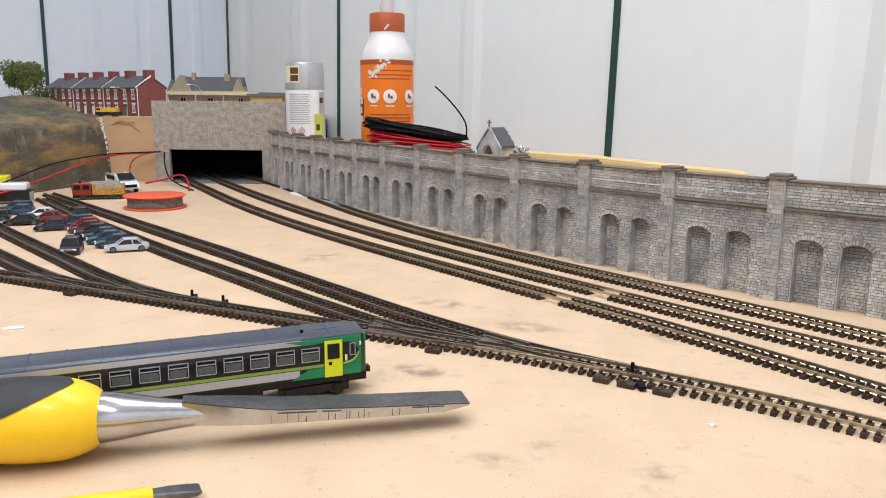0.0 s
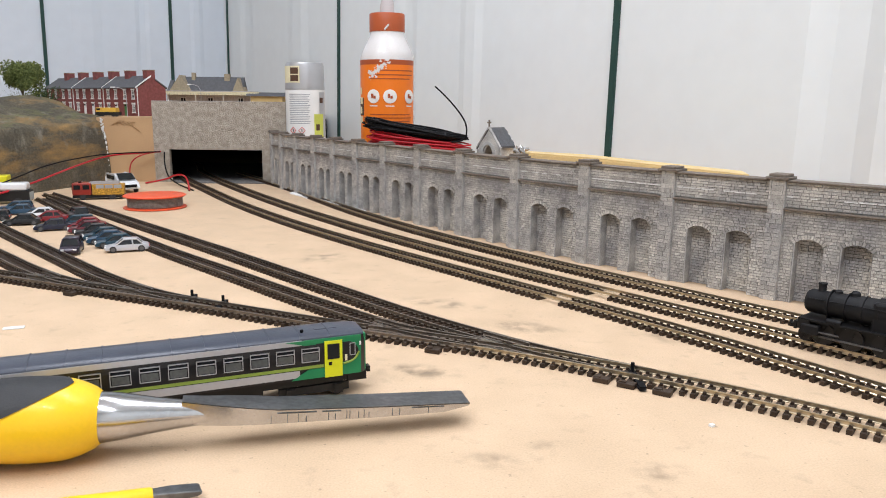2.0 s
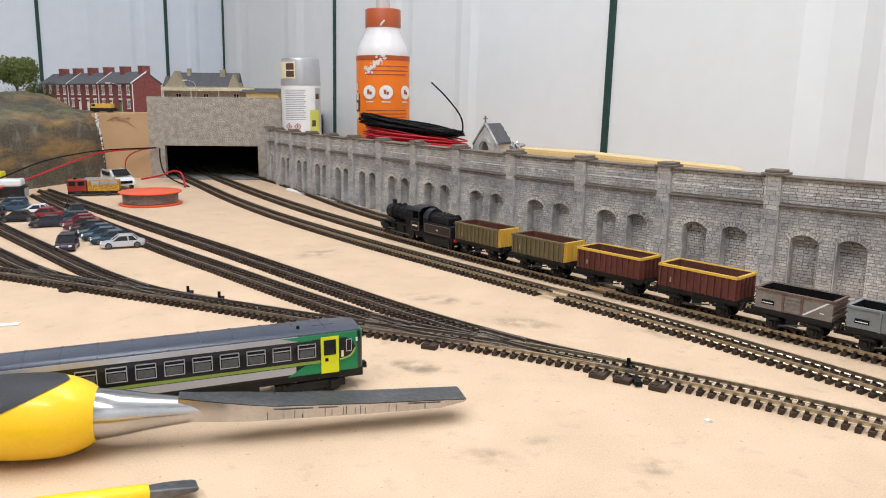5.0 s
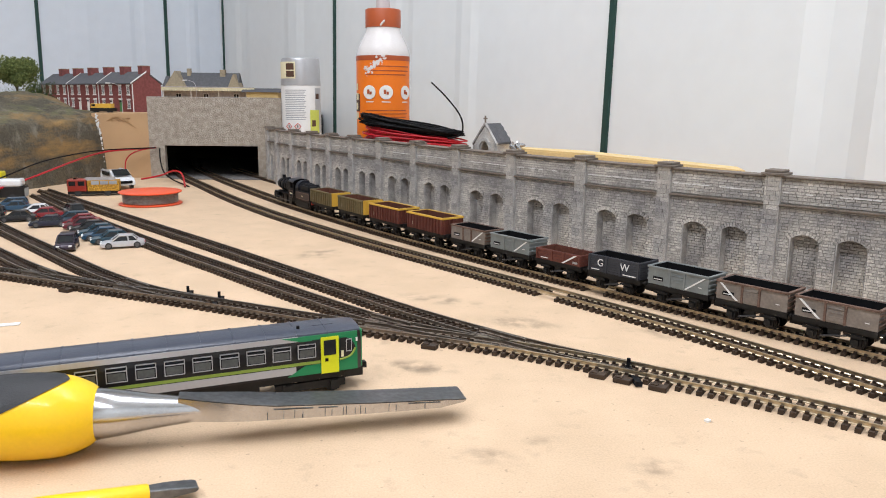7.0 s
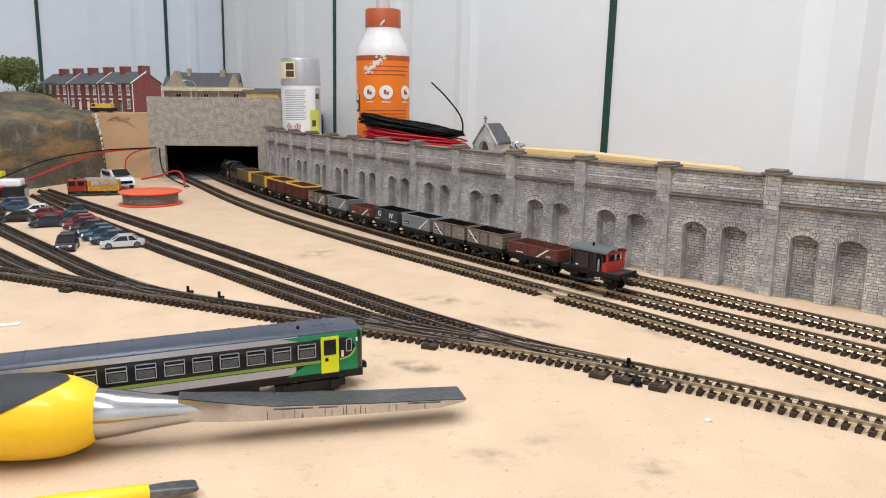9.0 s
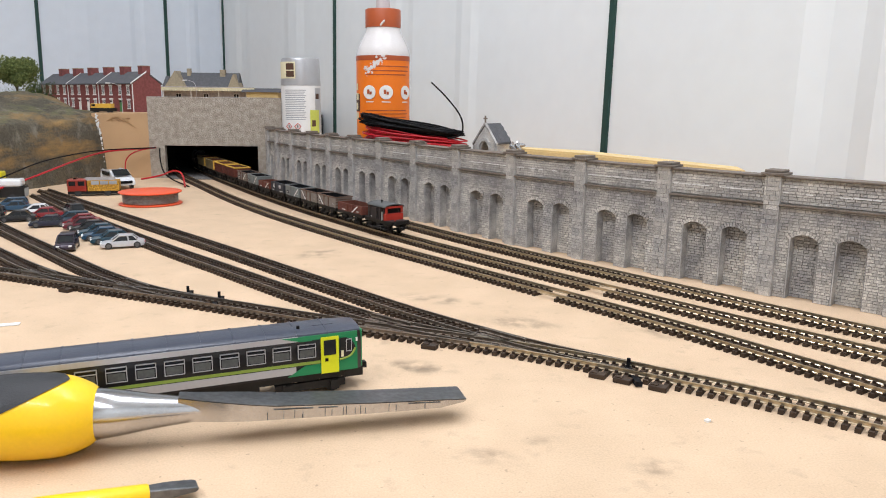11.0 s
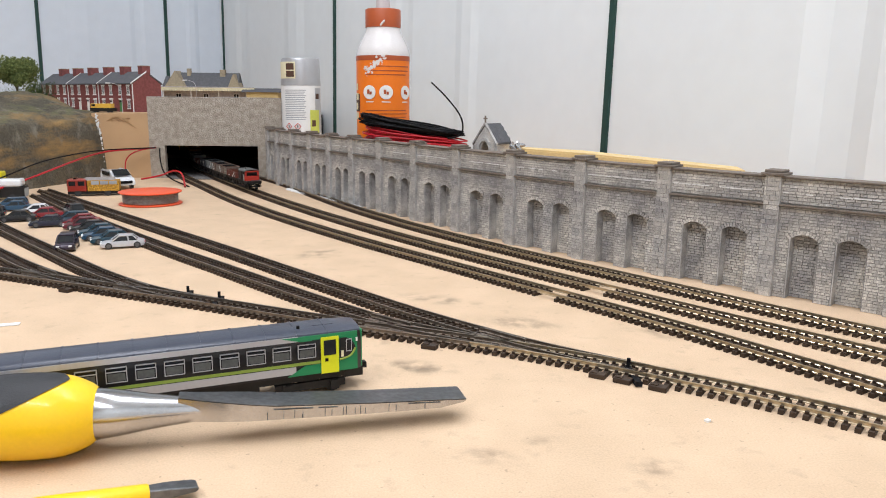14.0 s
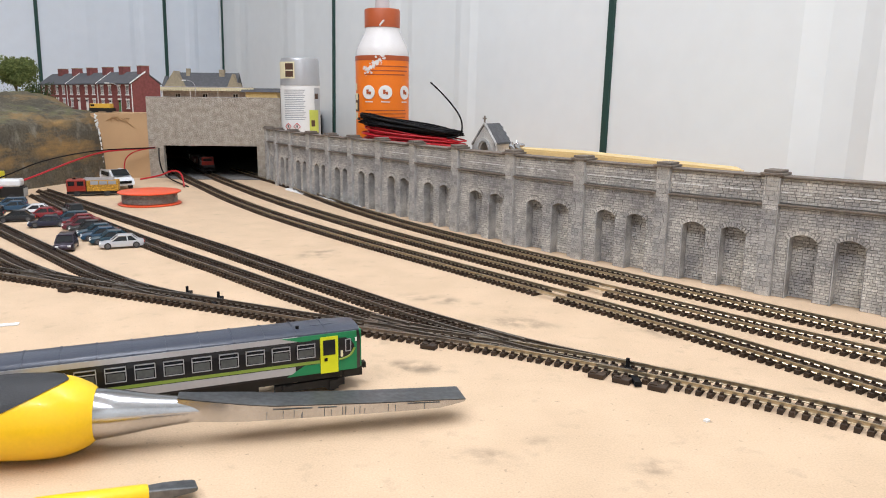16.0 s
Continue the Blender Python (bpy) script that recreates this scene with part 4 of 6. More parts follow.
def road_vehicles():
    silver, teal, blue, navy = paint("silver_car_paint", (0.62, 0.62, 0.64), 0.5), paint("teal_car_paint", (0.022, 0.065, 0.095)), paint("blue_car_paint", (0.03, 0.08, 0.14)), paint("navy_car_paint", (0.018, 0.02, 0.04))
    maroon, red, white, black, purple = paint("maroon_car_paint", (0.14, 0.02, 0.03)), paint("red_car_paint", (0.26, 0.02, 0.025)), paint("white_car_paint", (0.78, 0.79, 0.80), 0), paint("black_car_paint", (0.012, 0.012, 0.013), 0.1), paint("dark_purple_car_paint", (0.030, 0.018, 0.030))
    for x, y, t, p, label, est in [
            (-0.2295, 0.531, 203, silver, "silver model saloon car on the board", False), (-0.244, 0.547, 206, teal, "teal model saloon car in a parked row", False), (-0.257, 0.561, 205, blue, "blue model saloon car in a parked row", False),
            (-0.267, 0.576, 207, teal, "teal model saloon car in a parked row", False), (-0.281, 0.592, 205, black, "black model saloon car in a parked row", False), (-0.294, 0.607, 206, maroon, "maroon model saloon car in a parked row", False), (-0.303, 0.624, 205, red, "red model saloon car in a parked row", False), (-0.318, 0.637, 206, teal, "teal model hatchback in a parked row", True),
            (-0.326, 0.615, 203, navy, "dark navy model saloon car in a parked row", False), (-0.366, 0.640, 200, black, "black model saloon car beside the siding", False), (-0.353, 0.660, 202, red, "red model coupe in a parked row", False), (-0.371, 0.680, 204, white, "white model saloon car in a parked row", False),
            (-0.402, 0.700, 204, blue, "blue model saloon car in a parked row", False), (-0.405, 0.660, 200, black, "black model estate car beside the siding", True), (-0.418, 0.722, 204, blue, "blue model hatchback in a parked row", True)]:
        car("model_car", x, y, t, p, label, estate=est)
    car("model_car", -0.266, 0.523, 288, purple, "dark purple model off-roader parked crosswise", size=(0.029, 0.0132, 0.0104), estate=True)
    car("model_car", -0.333, 0.672, 130, black, "black model off-roader tipped against the siding rails", size=(0.029, 0.0128, 0.0104), estate=True, z=0.0012)
    # fire engine
    f = thing("fire_engine", "red and yellow chequered model fire engine with ladders", "model truck", pose(-0.380, 0.818, 0, 0, 0, -163))
    m_red = paint("fire_red", (0.30, 0.032, 0.02), 0)
    check = material("yellow_chequer", (0.62, 0.33, 0.04), 0.5, spread=0.6, scale=700, bump=0)
    boxed("chassis", M_FRAME, f, (0, 0, 0.0022, 0.052, 0.015, 0.003))
    boxed("body", check, f, (-0.010, 0, 0.0052, 0.032, 0.0168, 0.0115), label="yellow and silver chequered body", bevel=0.0006)
    cab = boxed("cab", m_red, f, (0.0165, 0, 0.0052, 0.019, 0.0168, 0.0132), bevel=0.001)
    boxed("windscreen", M_DARKGLASS, cab, (0.0262, 0, 0.011, 0.0006, 0.014, 0.0055))
    for x in (0.012, 0.021):
        for s in (-1, 1):
            boxed("side_window", M_DARKGLASS, cab, (x, s * 0.0084, 0.0115, 0.0065, 0.0006, 0.0048))
    for s in (-1, 1):
        lad = boxed("ladder", M_DMU_SILVER, f, (-0.006, s * 0.004 + 0.002, 0.0170, 0.030, 0.0008, 0.0022), (-0.006, s * 0.004 - 0.002, 0.0170, 0.030, 0.0008, 0.0022))
        for i in range(9):
            boxed("rung", M_DMU_SILVER, lad, (-0.020 + i * 0.0035, s * 0.004, 0.0178, 0.0008, 0.004, 0.0007))
        for i in range(3):
            boxed("shutter", M_GREY_TEXT, f, (-0.020 + i * 0.009, s * 0.0085, 0.0125, 0.0078, 0.0006, 0.0038))
        for x in (-0.014, 0.016):
            bm = bmesh.new()
            rod(bm, (x, s * 0.0082, 0.0033), (x, s * 0.005, 0.0033), 0.0033, n=14)
            part("wheel", bm, M_BLACK_RUBBER, f)
    boxed("light_bar", M_DARKGLASS, f, (0.018, 0, 0.0184, 0.003, 0.013, 0.0016))
    # white people carrier
    v = thing("white_van", "white model van facing the tracks", "model van", pose(-0.384, 0.888, 0, 0, 0, -50))
    v.scale = (1.5, 1.4, 1.45)
    bm = bmesh.new()
    sec = [(-0.019, 0.004), (-0.0195, 0.013), (-0.016, 0.0155), (0.004, 0.0155), (0.0125, 0.0105), (0.0185, 0.009), (0.0195, 0.004)]
    loft(bm, [[(x, -0.0072, z) for x, z in sec], [(x, -0.0078, z * 0.9) for x, z in sec], [(x, 0.0078, z * 0.9) for x, z in sec], [(x, 0.0072, z) for x, z in sec]])
    bmesh.ops.bevel(bm, geom=bm.edges[:], offset=0.0007, segments=2, affect="EDGES")
    part("body", bm, white, v, smooth=True)
    bm = bmesh.new()
    loft(bm, [[(0.0048, s * 0.0062, 0.0153), (0.0126, s * 0.0066, 0.0111), (0.0130, s * 0.0066, 0.0114), (0.0052, s * 0.0062, 0.0156)] for s in (-1, 1)])
    part("windscreen", bm, M_DARKGLASS, v)
    boxed("grille", M_BLACK, v, (0.0196, 0, 0.0052, 0.0008, 0.0105, 0.0022))
    for s in (-1, 1):
        boxed("side_window", M_DARKGLASS, v, (-0.006, s * 0.0076, 0.0102, 0.018, 0.0006, 0.0032))
        for x in (-0.012, 0.012):
            bm = bmesh.new()
            rod(bm, (x, s * 0.0079, 0.0028), (x, s * 0.0055, 0.0028), 0.0028, n=14)
            part("wheel", bm, M_BLACK_RUBBER, v)
    # lorry with a white box body, and a yellow crate beyond it
    b = thing("model_lorry", "model lorry with dark lower body and white roof", "model truck", pose(-0.462, 0.772, 0, 0, 0, 15))
    boxed("lower_body", M_FRAME, b, (0, 0, 0.003, 0.058, 0.017, 0.011), bevel=0.0006)
    boxed("roof_box", white, b, (-0.001, 0, 0.014, 0.056, 0.017, 0.008), bevel=0.0022)
    boxed("radiator", M_CABIN, b, (0.0294, 0, 0.004, 0.0006, 0.0145, 0.008))
    for x in (-0.018, 0.018):
        for s in (-1, 1):
            bm = bmesh.new()
            rod(bm, (x, s * 0.0086, 0.0034), (x, s * 0.0055, 0.0034), 0.0034, n=14)
            part("wheel", bm, M_BLACK_RUBBER, b)
    y = thing("yellow_bus", "small bright yellow model vehicle behind the lorry", "model van", pose(-0.493, 0.80, 0, 0, 0, 15))
    boxed("body", paint("lemon_paint", (0.85, 0.78, 0.02), 0), y, (0, 0, 0.003, 0.045, 0.017, 0.0235), bevel=0.0012)
    boxed("window_band", M_DARKGLASS, y, (0, 0, 0.014, 0.0455, 0.0175, 0.005))
    # yellow tipper up in the town
    t = thing("yellow_tipper", "small yellow and black model tipper lorry in the town street", "model truck", pose(-0.460, 1.035, 0.085, 0, 0, 180))
    boxed("chassis", M_FRAME, t, (0, 0, 0.0014, 0.031, 0.0122, 0.0048))
    boxed("tipper_body", M_YELLOW, t, (-0.0035, 0, 0.0045, 0.019, 0.012, 0.0075), bevel=0.0005)
    cb = boxed("cab", M_YELLOW, t, (0.0105, 0, 0.0035, 0.0085, 0.0115, 0.0085), bevel=0.0008)
    boxed("side_window", M_DARKGLASS, cb, (0.0108, 0, 0.0085, 0.005, 0.0119, 0.0026))
    for x in (-0.009, 0.010):
        for s in (-1, 1):
            bm = bmesh.new()
            rod(bm, (x, s * 0.0058, 0.0026), (x, s * 0.0035, 0.0026), 0.0026, n=12)
            part("wheel", bm, M_BLACK_RUBBER, t)


# ---- workshop clutter ----
def glue_bottle():
    b = thing("glue_bottle", "white plastic glue bottle with orange label and rust-red cap", "glue bottle", pose(-0.0617, 0.82, 0.060))
    bm = bmesh.new()
    lathe(bm, [(0.026, -0.016), (0.0285, -0.014), (0.0285, 0.088), (0.0285, 0.094), (0.0265, 0.101), (0.0215, 0.111), (0.0185, 0.117), (0.018, 0.121)], 48)
    part("bottle", bm, M_CLEAR, b, smooth=True)
    bm = bmesh.new()
    lathe(bm, [(0.0175, 0.1205), (0.0187, 0.121), (0.0187, 0.1385), (0.0180, 0.1395), (0.010, 0.140)], 48)
    cap = part("cap", bm, M_CAP, b, smooth=True)
    bm = bmesh.new()
    lathe(bm, [(0.0078, 0.1395), (0.0072, 0.149), (0.0062, 0.153), (0.0050, 0.163), (0.0042, 0.170)], 32)
    part("nozzle", bm, M_NOZZLE, cap, "frosted nozzle", smooth=True)

    def band(name, mat, a0, a1, z0, z1, r, label="", parent=b, n=36):
        bm = bmesh.new()
        rows = [[bm.verts.new((r * math.sin(a0 + (a1 - a0) * i / n), -r * math.cos(a0 + (a1 - a0) * i / n), z)) for i in range(n + 1)] for z in (z0, z1)]
        inner = [[bm.verts.new((0.0284 * math.sin(a0 + (a1 - a0) * i / n), -0.0284 * math.cos(a0 + (a1 - a0) * i / n), z)) for i in range(n + 1)] for z in (z0, z1)]
        for i in range(n):
            bm.faces.new((rows[0][i], rows[0][i + 1], rows[1][i + 1], rows[1][i]))
            bm.faces.new((rows[1][i], rows[1][i + 1], inner[1][i + 1], inner[1][i]))
        bmesh.ops.recalc_face_normals(bm, faces=bm.faces)
        return part(name, bm, mat, parent, label, smooth=True)

    lab = band("label", M_ORANGE, -1.62, 1.35, 0.006, 0.0915, 0.0288)
    band("label_edge", M_CAP, -1.62, 1.35, 0.0865, 0.0915, 0.0290, parent=lab)
    band("dark_picture", M_DARK_TEXT, -1.6, -0.95, 0.034, 0.052, 0.0290, parent=lab)
    for i in range(4):
        band("label_lettering", M_CREAM, -1.35 + 0.03 * i, -1.05 - 0.05 * (i % 2), 0.026 + i * 0.010, 0.033 + i * 0.010, 0.0291, parent=lab, n=6)
    for z, a0, a1 in ((0.0800, -0.25, 1.2), (0.0755, -0.45, 1.15), (0.0715, -0.62, 1.0)):
        band("text_line", M_CAP, a0, a1, z, z + 0.0011, 0.02905, parent=lab, n=14)
    for z in (0.035, 0.0315, 0.028, 0.0245, 0.021, 0.0175, 0.014):
        band("text_line", M_CAP, -0.60, 1.15 - 0.02 * (z * 997 % 7), z, z + 0.0009, 0.02905, parent=lab, n=14)
    for a in (-0.45, 0.17, 0.98):
        bm = bmesh.new()
        lathe(bm, [(0.0, 0.0), (0.0072, 0.0001), (0.0072, 0.0005), (0.0066, 0.0006)], 24)
        bmesh.ops.transform(bm, verts=bm.verts, matrix=Matrix.Rotation(a, 4, "Z") @ Matrix.Translation((0, -0.02865, 0.054)) @ Matrix.Rotation(radians(90), 4, "X"))
        bg = part("picture_disc", bm, M_WHITE, lab, "white round picture")
        bm = bmesh.new()
        v = box(bm, -0.0012, 0.0006, 0, 0.0026, 0.0044, 0.0004) + box(bm, 0.0016, -0.0008, 0, 0.0024, 0.0030, 0.0004)
        bmesh.ops.transform(bm, verts=bm.verts, matrix=Matrix.Rotation(a, 4, "Z") @ Matrix.Translation((0, -0.0292, 0.054)) @ Matrix.Rotation(radians(90), 4, "X"))
        part("picture_mark", bm, M_CAP, bg)
        band("text_line", M_WHITE, a - 0.16, a + 0.16, 0.0437, 0.0447, 0.02905, parent=lab, n=8)
    # dried glue runs
    bm = bmesh.new()
    rnd = random.Random(4)
    for i in range(90):
        k = rnd.random()
        a, z = -0.62 + 0.75 * k + rnd.gauss(0, 0.05), 0.074 + 0.017 * k + rnd.gauss(0, 0.0022)
        v = bmesh.ops.create_icosphere(bm, subdivisions=1, radius=rnd.uniform(0.0004, 0.0014))["verts"]
        bmesh.ops.transform(bm, verts=v, matrix=Matrix.Rotation(a, 4, "Z") @ Matrix.Translation((0, -0.0289, z)) @ Matrix.Diagonal((1.5, 0.16, 1.0, 1)))
    for i in range(6):
        v = bmesh.ops.create_icosphere(bm, subdivisions=2, radius=0.0011)["verts"]
        bmesh.ops.transform(bm, verts=v, matrix=Matrix.Translation((-0.001 + i * 0.0007, -0.0186, 0.1225 + i * 0.0008)))
    tagged(part("dried_glue", bm, M_CLEAR, b, "smeared dried white glue"), kind="stuff")


def spray_can():
    c = thing("spray_can", "silver-capped aerosol can with white printed label", "spray can", pose(-0.1835, 1.0, 0.060))
    bm = bmesh.new()
    lathe(bm, [(0.0245, -0.016), (0.0255, -0.015), (0.0255, 0.060), (0.0252, 0.064), (0.0248, 0.0655)], 48)
    part("can", bm, M_WHITE, c, smooth=True)
    bm = bmesh.new()
    lathe(bm, [(0.0257, 0.0630), (0.0257, 0.066), (0.0247, 0.0935), (0.0235, 0.0972), (0.020, 0.0982), (0.001, 0.0985)], 48)
    part("cap", bm, M_SILVER, c, smooth=True)

    def patch(name, mat, a0, a1, z0, z1, r, parent=c, label="", n=12):
        bm = bmesh.new()
        rows = [[bm.verts.new((q * math.sin(a0 + (a1 - a0) * i / n), -q * math.cos(a0 + (a1 - a0) * i / n), z)) for i in range(n + 1)] for q, z in ((r - 0.0006, z0), (r, z0), (r, z1), (r - 0.0006, z1))]
        for p, q in zip(rows, rows[1:]):
            for i in range(n):
                bm.faces.new((p[i], p[i + 1], q[i + 1], q[i]))
        bmesh.ops.recalc_face_normals(bm, faces=bm.faces)
        return part(name, bm, mat, parent, label, smooth=True)

    for i in range(17):
        patch("text_line", M_GREY_TEXT, -0.72, 0.42 - 0.05 * (i * 7 % 3), 0.0565 - i * 0.0023, 0.0574 - i * 0.0023, 0.02565)
    patch("side_panel", M_SILVER, 0.95, 1.5, 0.002, 0.060, 0.0256)
    patch("yellow_panel", M_LIME, 0.62, 1.25, 0.002, 0.032, 0.0257)
    patch("dark_mark", M_DARK_TEXT, 0.98, 1.25, 0.046, 0.053, 0.0257)
    patch("yellow_disc_mark", M_DARK_TEXT, 0.72, 0.95, 0.011, 0.019, 0.0258)
    st = patch("sticker", M_CREAM, -1.1, -0.07, 0.0715, 0.0925, 0.0262)
    patch("sticker_picture", M_DARK_TEXT, -0.58, -0.14, 0.0825, 0.0905, 0.0264, st)
    patch("sticker_picture", M_DARK_TEXT, -0.58, -0.14, 0.0735, 0.0810, 0.0264, st)
    for a in (-0.50, -0.02):
        bm = bmesh.new()
        for q in range(4):
            v = box(bm, 0, 0, 0, 0.0062, 0.0007, 0.0004)
            t = radians(45 + 90 * q)
            bmesh.ops.transform(bm, verts=v, matrix=Matrix.Rotation(t, 4, "Z") @ Matrix.Translation((0, 0.0030, 0)))
        bmesh.ops.transform(bm, verts=bm.verts, matrix=Matrix.Rotation(a, 4, "Z") @ Matrix.Translation((0, -0.0256, 0.011)) @ Matrix.Rotation(radians(90), 4, "X"))
        hz = part("hazard_diamond", bm, M_HAZARD, c, "red outlined hazard diamond")
        bm = bmesh.new()
        box(bm, 0, 0, 0, 0.0011, 0.0032, 0.0003)
        bmesh.ops.transform(bm, verts=bm.verts, matrix=Matrix.Rotation(a, 4, "Z") @ Matrix.Translation((0, -0.0257, 0.011)) @ Matrix.Rotation(radians(90), 4, "X"))
        part("hazard_mark", bm, M_BLACK, hz)


def wire_coils():
    rnd = random.Random(12)
    for mat, label, n, z, tilt, dx in ((M_WIRE_RED, "hank of red insulated wire lying behind the wall", 44, 0.066, 5.0, 0.002), (M_WIRE_BLACK, "hank of black insulated wire on the red hank", 44, 0.0795, 8.0, 0.0)):
        h = thing("wire_hank", label, "wire", pose(-0.030 + dx, 0.765, z, 0, tilt, -8))
        for i in range(n):
            a, b = 0.050 * rnd.uniform(0.86, 1.07), 0.020 * rnd.uniform(0.6, 1.1)
            ph, lift, ex = rnd.random() * 6, (rnd.uniform(-0.0045, 0.0062) if mat == M_WIRE_BLACK else rnd.uniform(-0.021, 0.010)), rnd.uniform(-0.003, 0.003)
            pts = [(ex + a * math.cos(q), b * math.sin(q), lift * (0.75 - 0.25 * math.cos(q)) + 0.0012 * math.sin(2 * q + ph)) for q in [2 * math.pi * k / 16 for k in range(17)]]
            wire("strand", pts, 0.0008, mat, parent=h)
        if mat == M_WIRE_BLACK:
            wire("loose_end", [(0.040, -0.012, -0.004), (0.0525, -0.012, -0.002), (0.0545, -0.012, 0.008), (0.0500, -0.008, 0.019), (0.0370, -0.004, 0.031), (0.0230, 0, 0.0415), (0.0140, 0.002, 0.0470)], 0.0008, mat, parent=h)


def chapel():
    c = thing("model_chapel", "tiny grey stone chapel porch with slate roof and cross", "model chapel", pose(0.0375, 0.634, 0.060, 0, 0, -38))
    c.scale = (0.9, 0.9, 0.94)
    # local: the gable with its arch faces -y
    w, deep, eave, ridge = 0.0110, 0.026, 0.0135, 0.0275
    bm = bmesh.new()
    arch = [(-0.0045, 0.0), (-0.0045, 0.0075)] + [(-0.0045 + 0.0045 * k / 4, 0.0075 + 0.0065 * math.sin(math.pi / 2 * k / 4)) for k in range(1, 5)]
    arch += [(-x, z) for x, z in reversed(arch[:-1])]
    out = [(-w, 0.0), (-w, eave), (0, ridge), (w, eave), (w, 0.0)]
    for y0, y1 in ((0, 0.0035),):
        for y in (y0, y1):
            left = [(-w, 0.0), (-w, eave), (0, ridge)] + [p for p in reversed(arch[:6])]
            f1 = bm.faces.new([bm.verts.new((x, y, z)) for x, z in left])
            f2 = bm.faces.new([bm.verts.new((-x, y, z)) for x, z in reversed(left)])
        for (x1, z1), (x2, z2) in zip(arch, arch[1:]):
            bm.faces.new([bm.verts.new(p) for p in ((x1, y0, z1), (x2, y0, z2), (x2, y1, z2), (x1, y1, z1))])
    part("gable_wall", bm, M_STONE, c)
    bm = bmesh.new()
    for k in range(13):
        t = math.pi * k / 12
        v = box(bm, 0, 0, 0, 0.0019, 0.0016, 0.0022)
        bmesh.ops.transform(bm, verts=v, matrix=Matrix.Translation((0.0055 * math.cos(t), -0.0006, 0.0072 + 0.0075 * math.sin(t))) @ Matrix.Rotation(math.pi / 2 - t, 4, "Y"))
    tagged(part("arch_stones", bm, M_PIER, c), kind="stuff")
    for s in (-1, 1):
        boxed("side_wall", M_STONE, c, (s * (w - 0.0012), deep / 2 + 0.002, -0.017, 0.0024, deep - 0.004, eave + 0.017))
        boxed("buttress", M_PIER, c, (s * (w + 0.0012), 0.0022, -0.017, 0.0026, 0.004, 0.0275))
        bm = bmesh.new()
        q = [(s * (w + 0.0022), eave - 0.002), (0, ridge + 0.0006), (0, ridge + 0.0020), (s * (w + 0.0022), eave - 0.0006)]
        loft(bm, [[(x, 0.002, z) for x, z in q], [(x, deep, z) for x, z in q]])
        roof = part("roof", bm, M_SLATE, c, "grey slate roof slope")
        for r in range(7):
            for k in range(7):
                f = (r + 0.5) / 7
                bm = bmesh.new()
                v = box(bm, 0, 0, 0, 0.0030, 0.0031, 0.0004)
                bmesh.ops.transform(bm, verts=v, matrix=Matrix.Translation((s * (w + 0.002) * f, 0.0042 + k * 0.0033 + (r % 2) * 0.0012, ridge + 0.0021 - (ridge - eave + 0.0026) * f)) @ Matrix.Rotation(s * math.atan2(ridge - eave + 0.0026, w + 0.002), 4, "Y"))
                part("slate", bm, M_SLATE, roof)
        bm = bmesh.new()
        q = [(s * (w + 0.0026), eave - 0.003), (0, ridge + 0.0016), (0, ridge + 0.0036), (s * (w + 0.0026), eave - 0.0010)]
        loft(bm, [[(x, -0.001, z) for x, z in q], [(x, 0.0022, z) for x, z in q]])
        part("gable_coping", bm, M_PIER, c)
    boxed("back_wall", M_BLACK, c, (0, deep - 0.001, 0, 2 * w - 0.004, 0.002, eave))
    boxed("cross", M_COPING, c, (0, 0.0005, ridge + 0.003, 0.0012, 0.0012, 0.0062), (0, 0.0005, ridge + 0.0062, 0.0040, 0.0011, 0.0012))


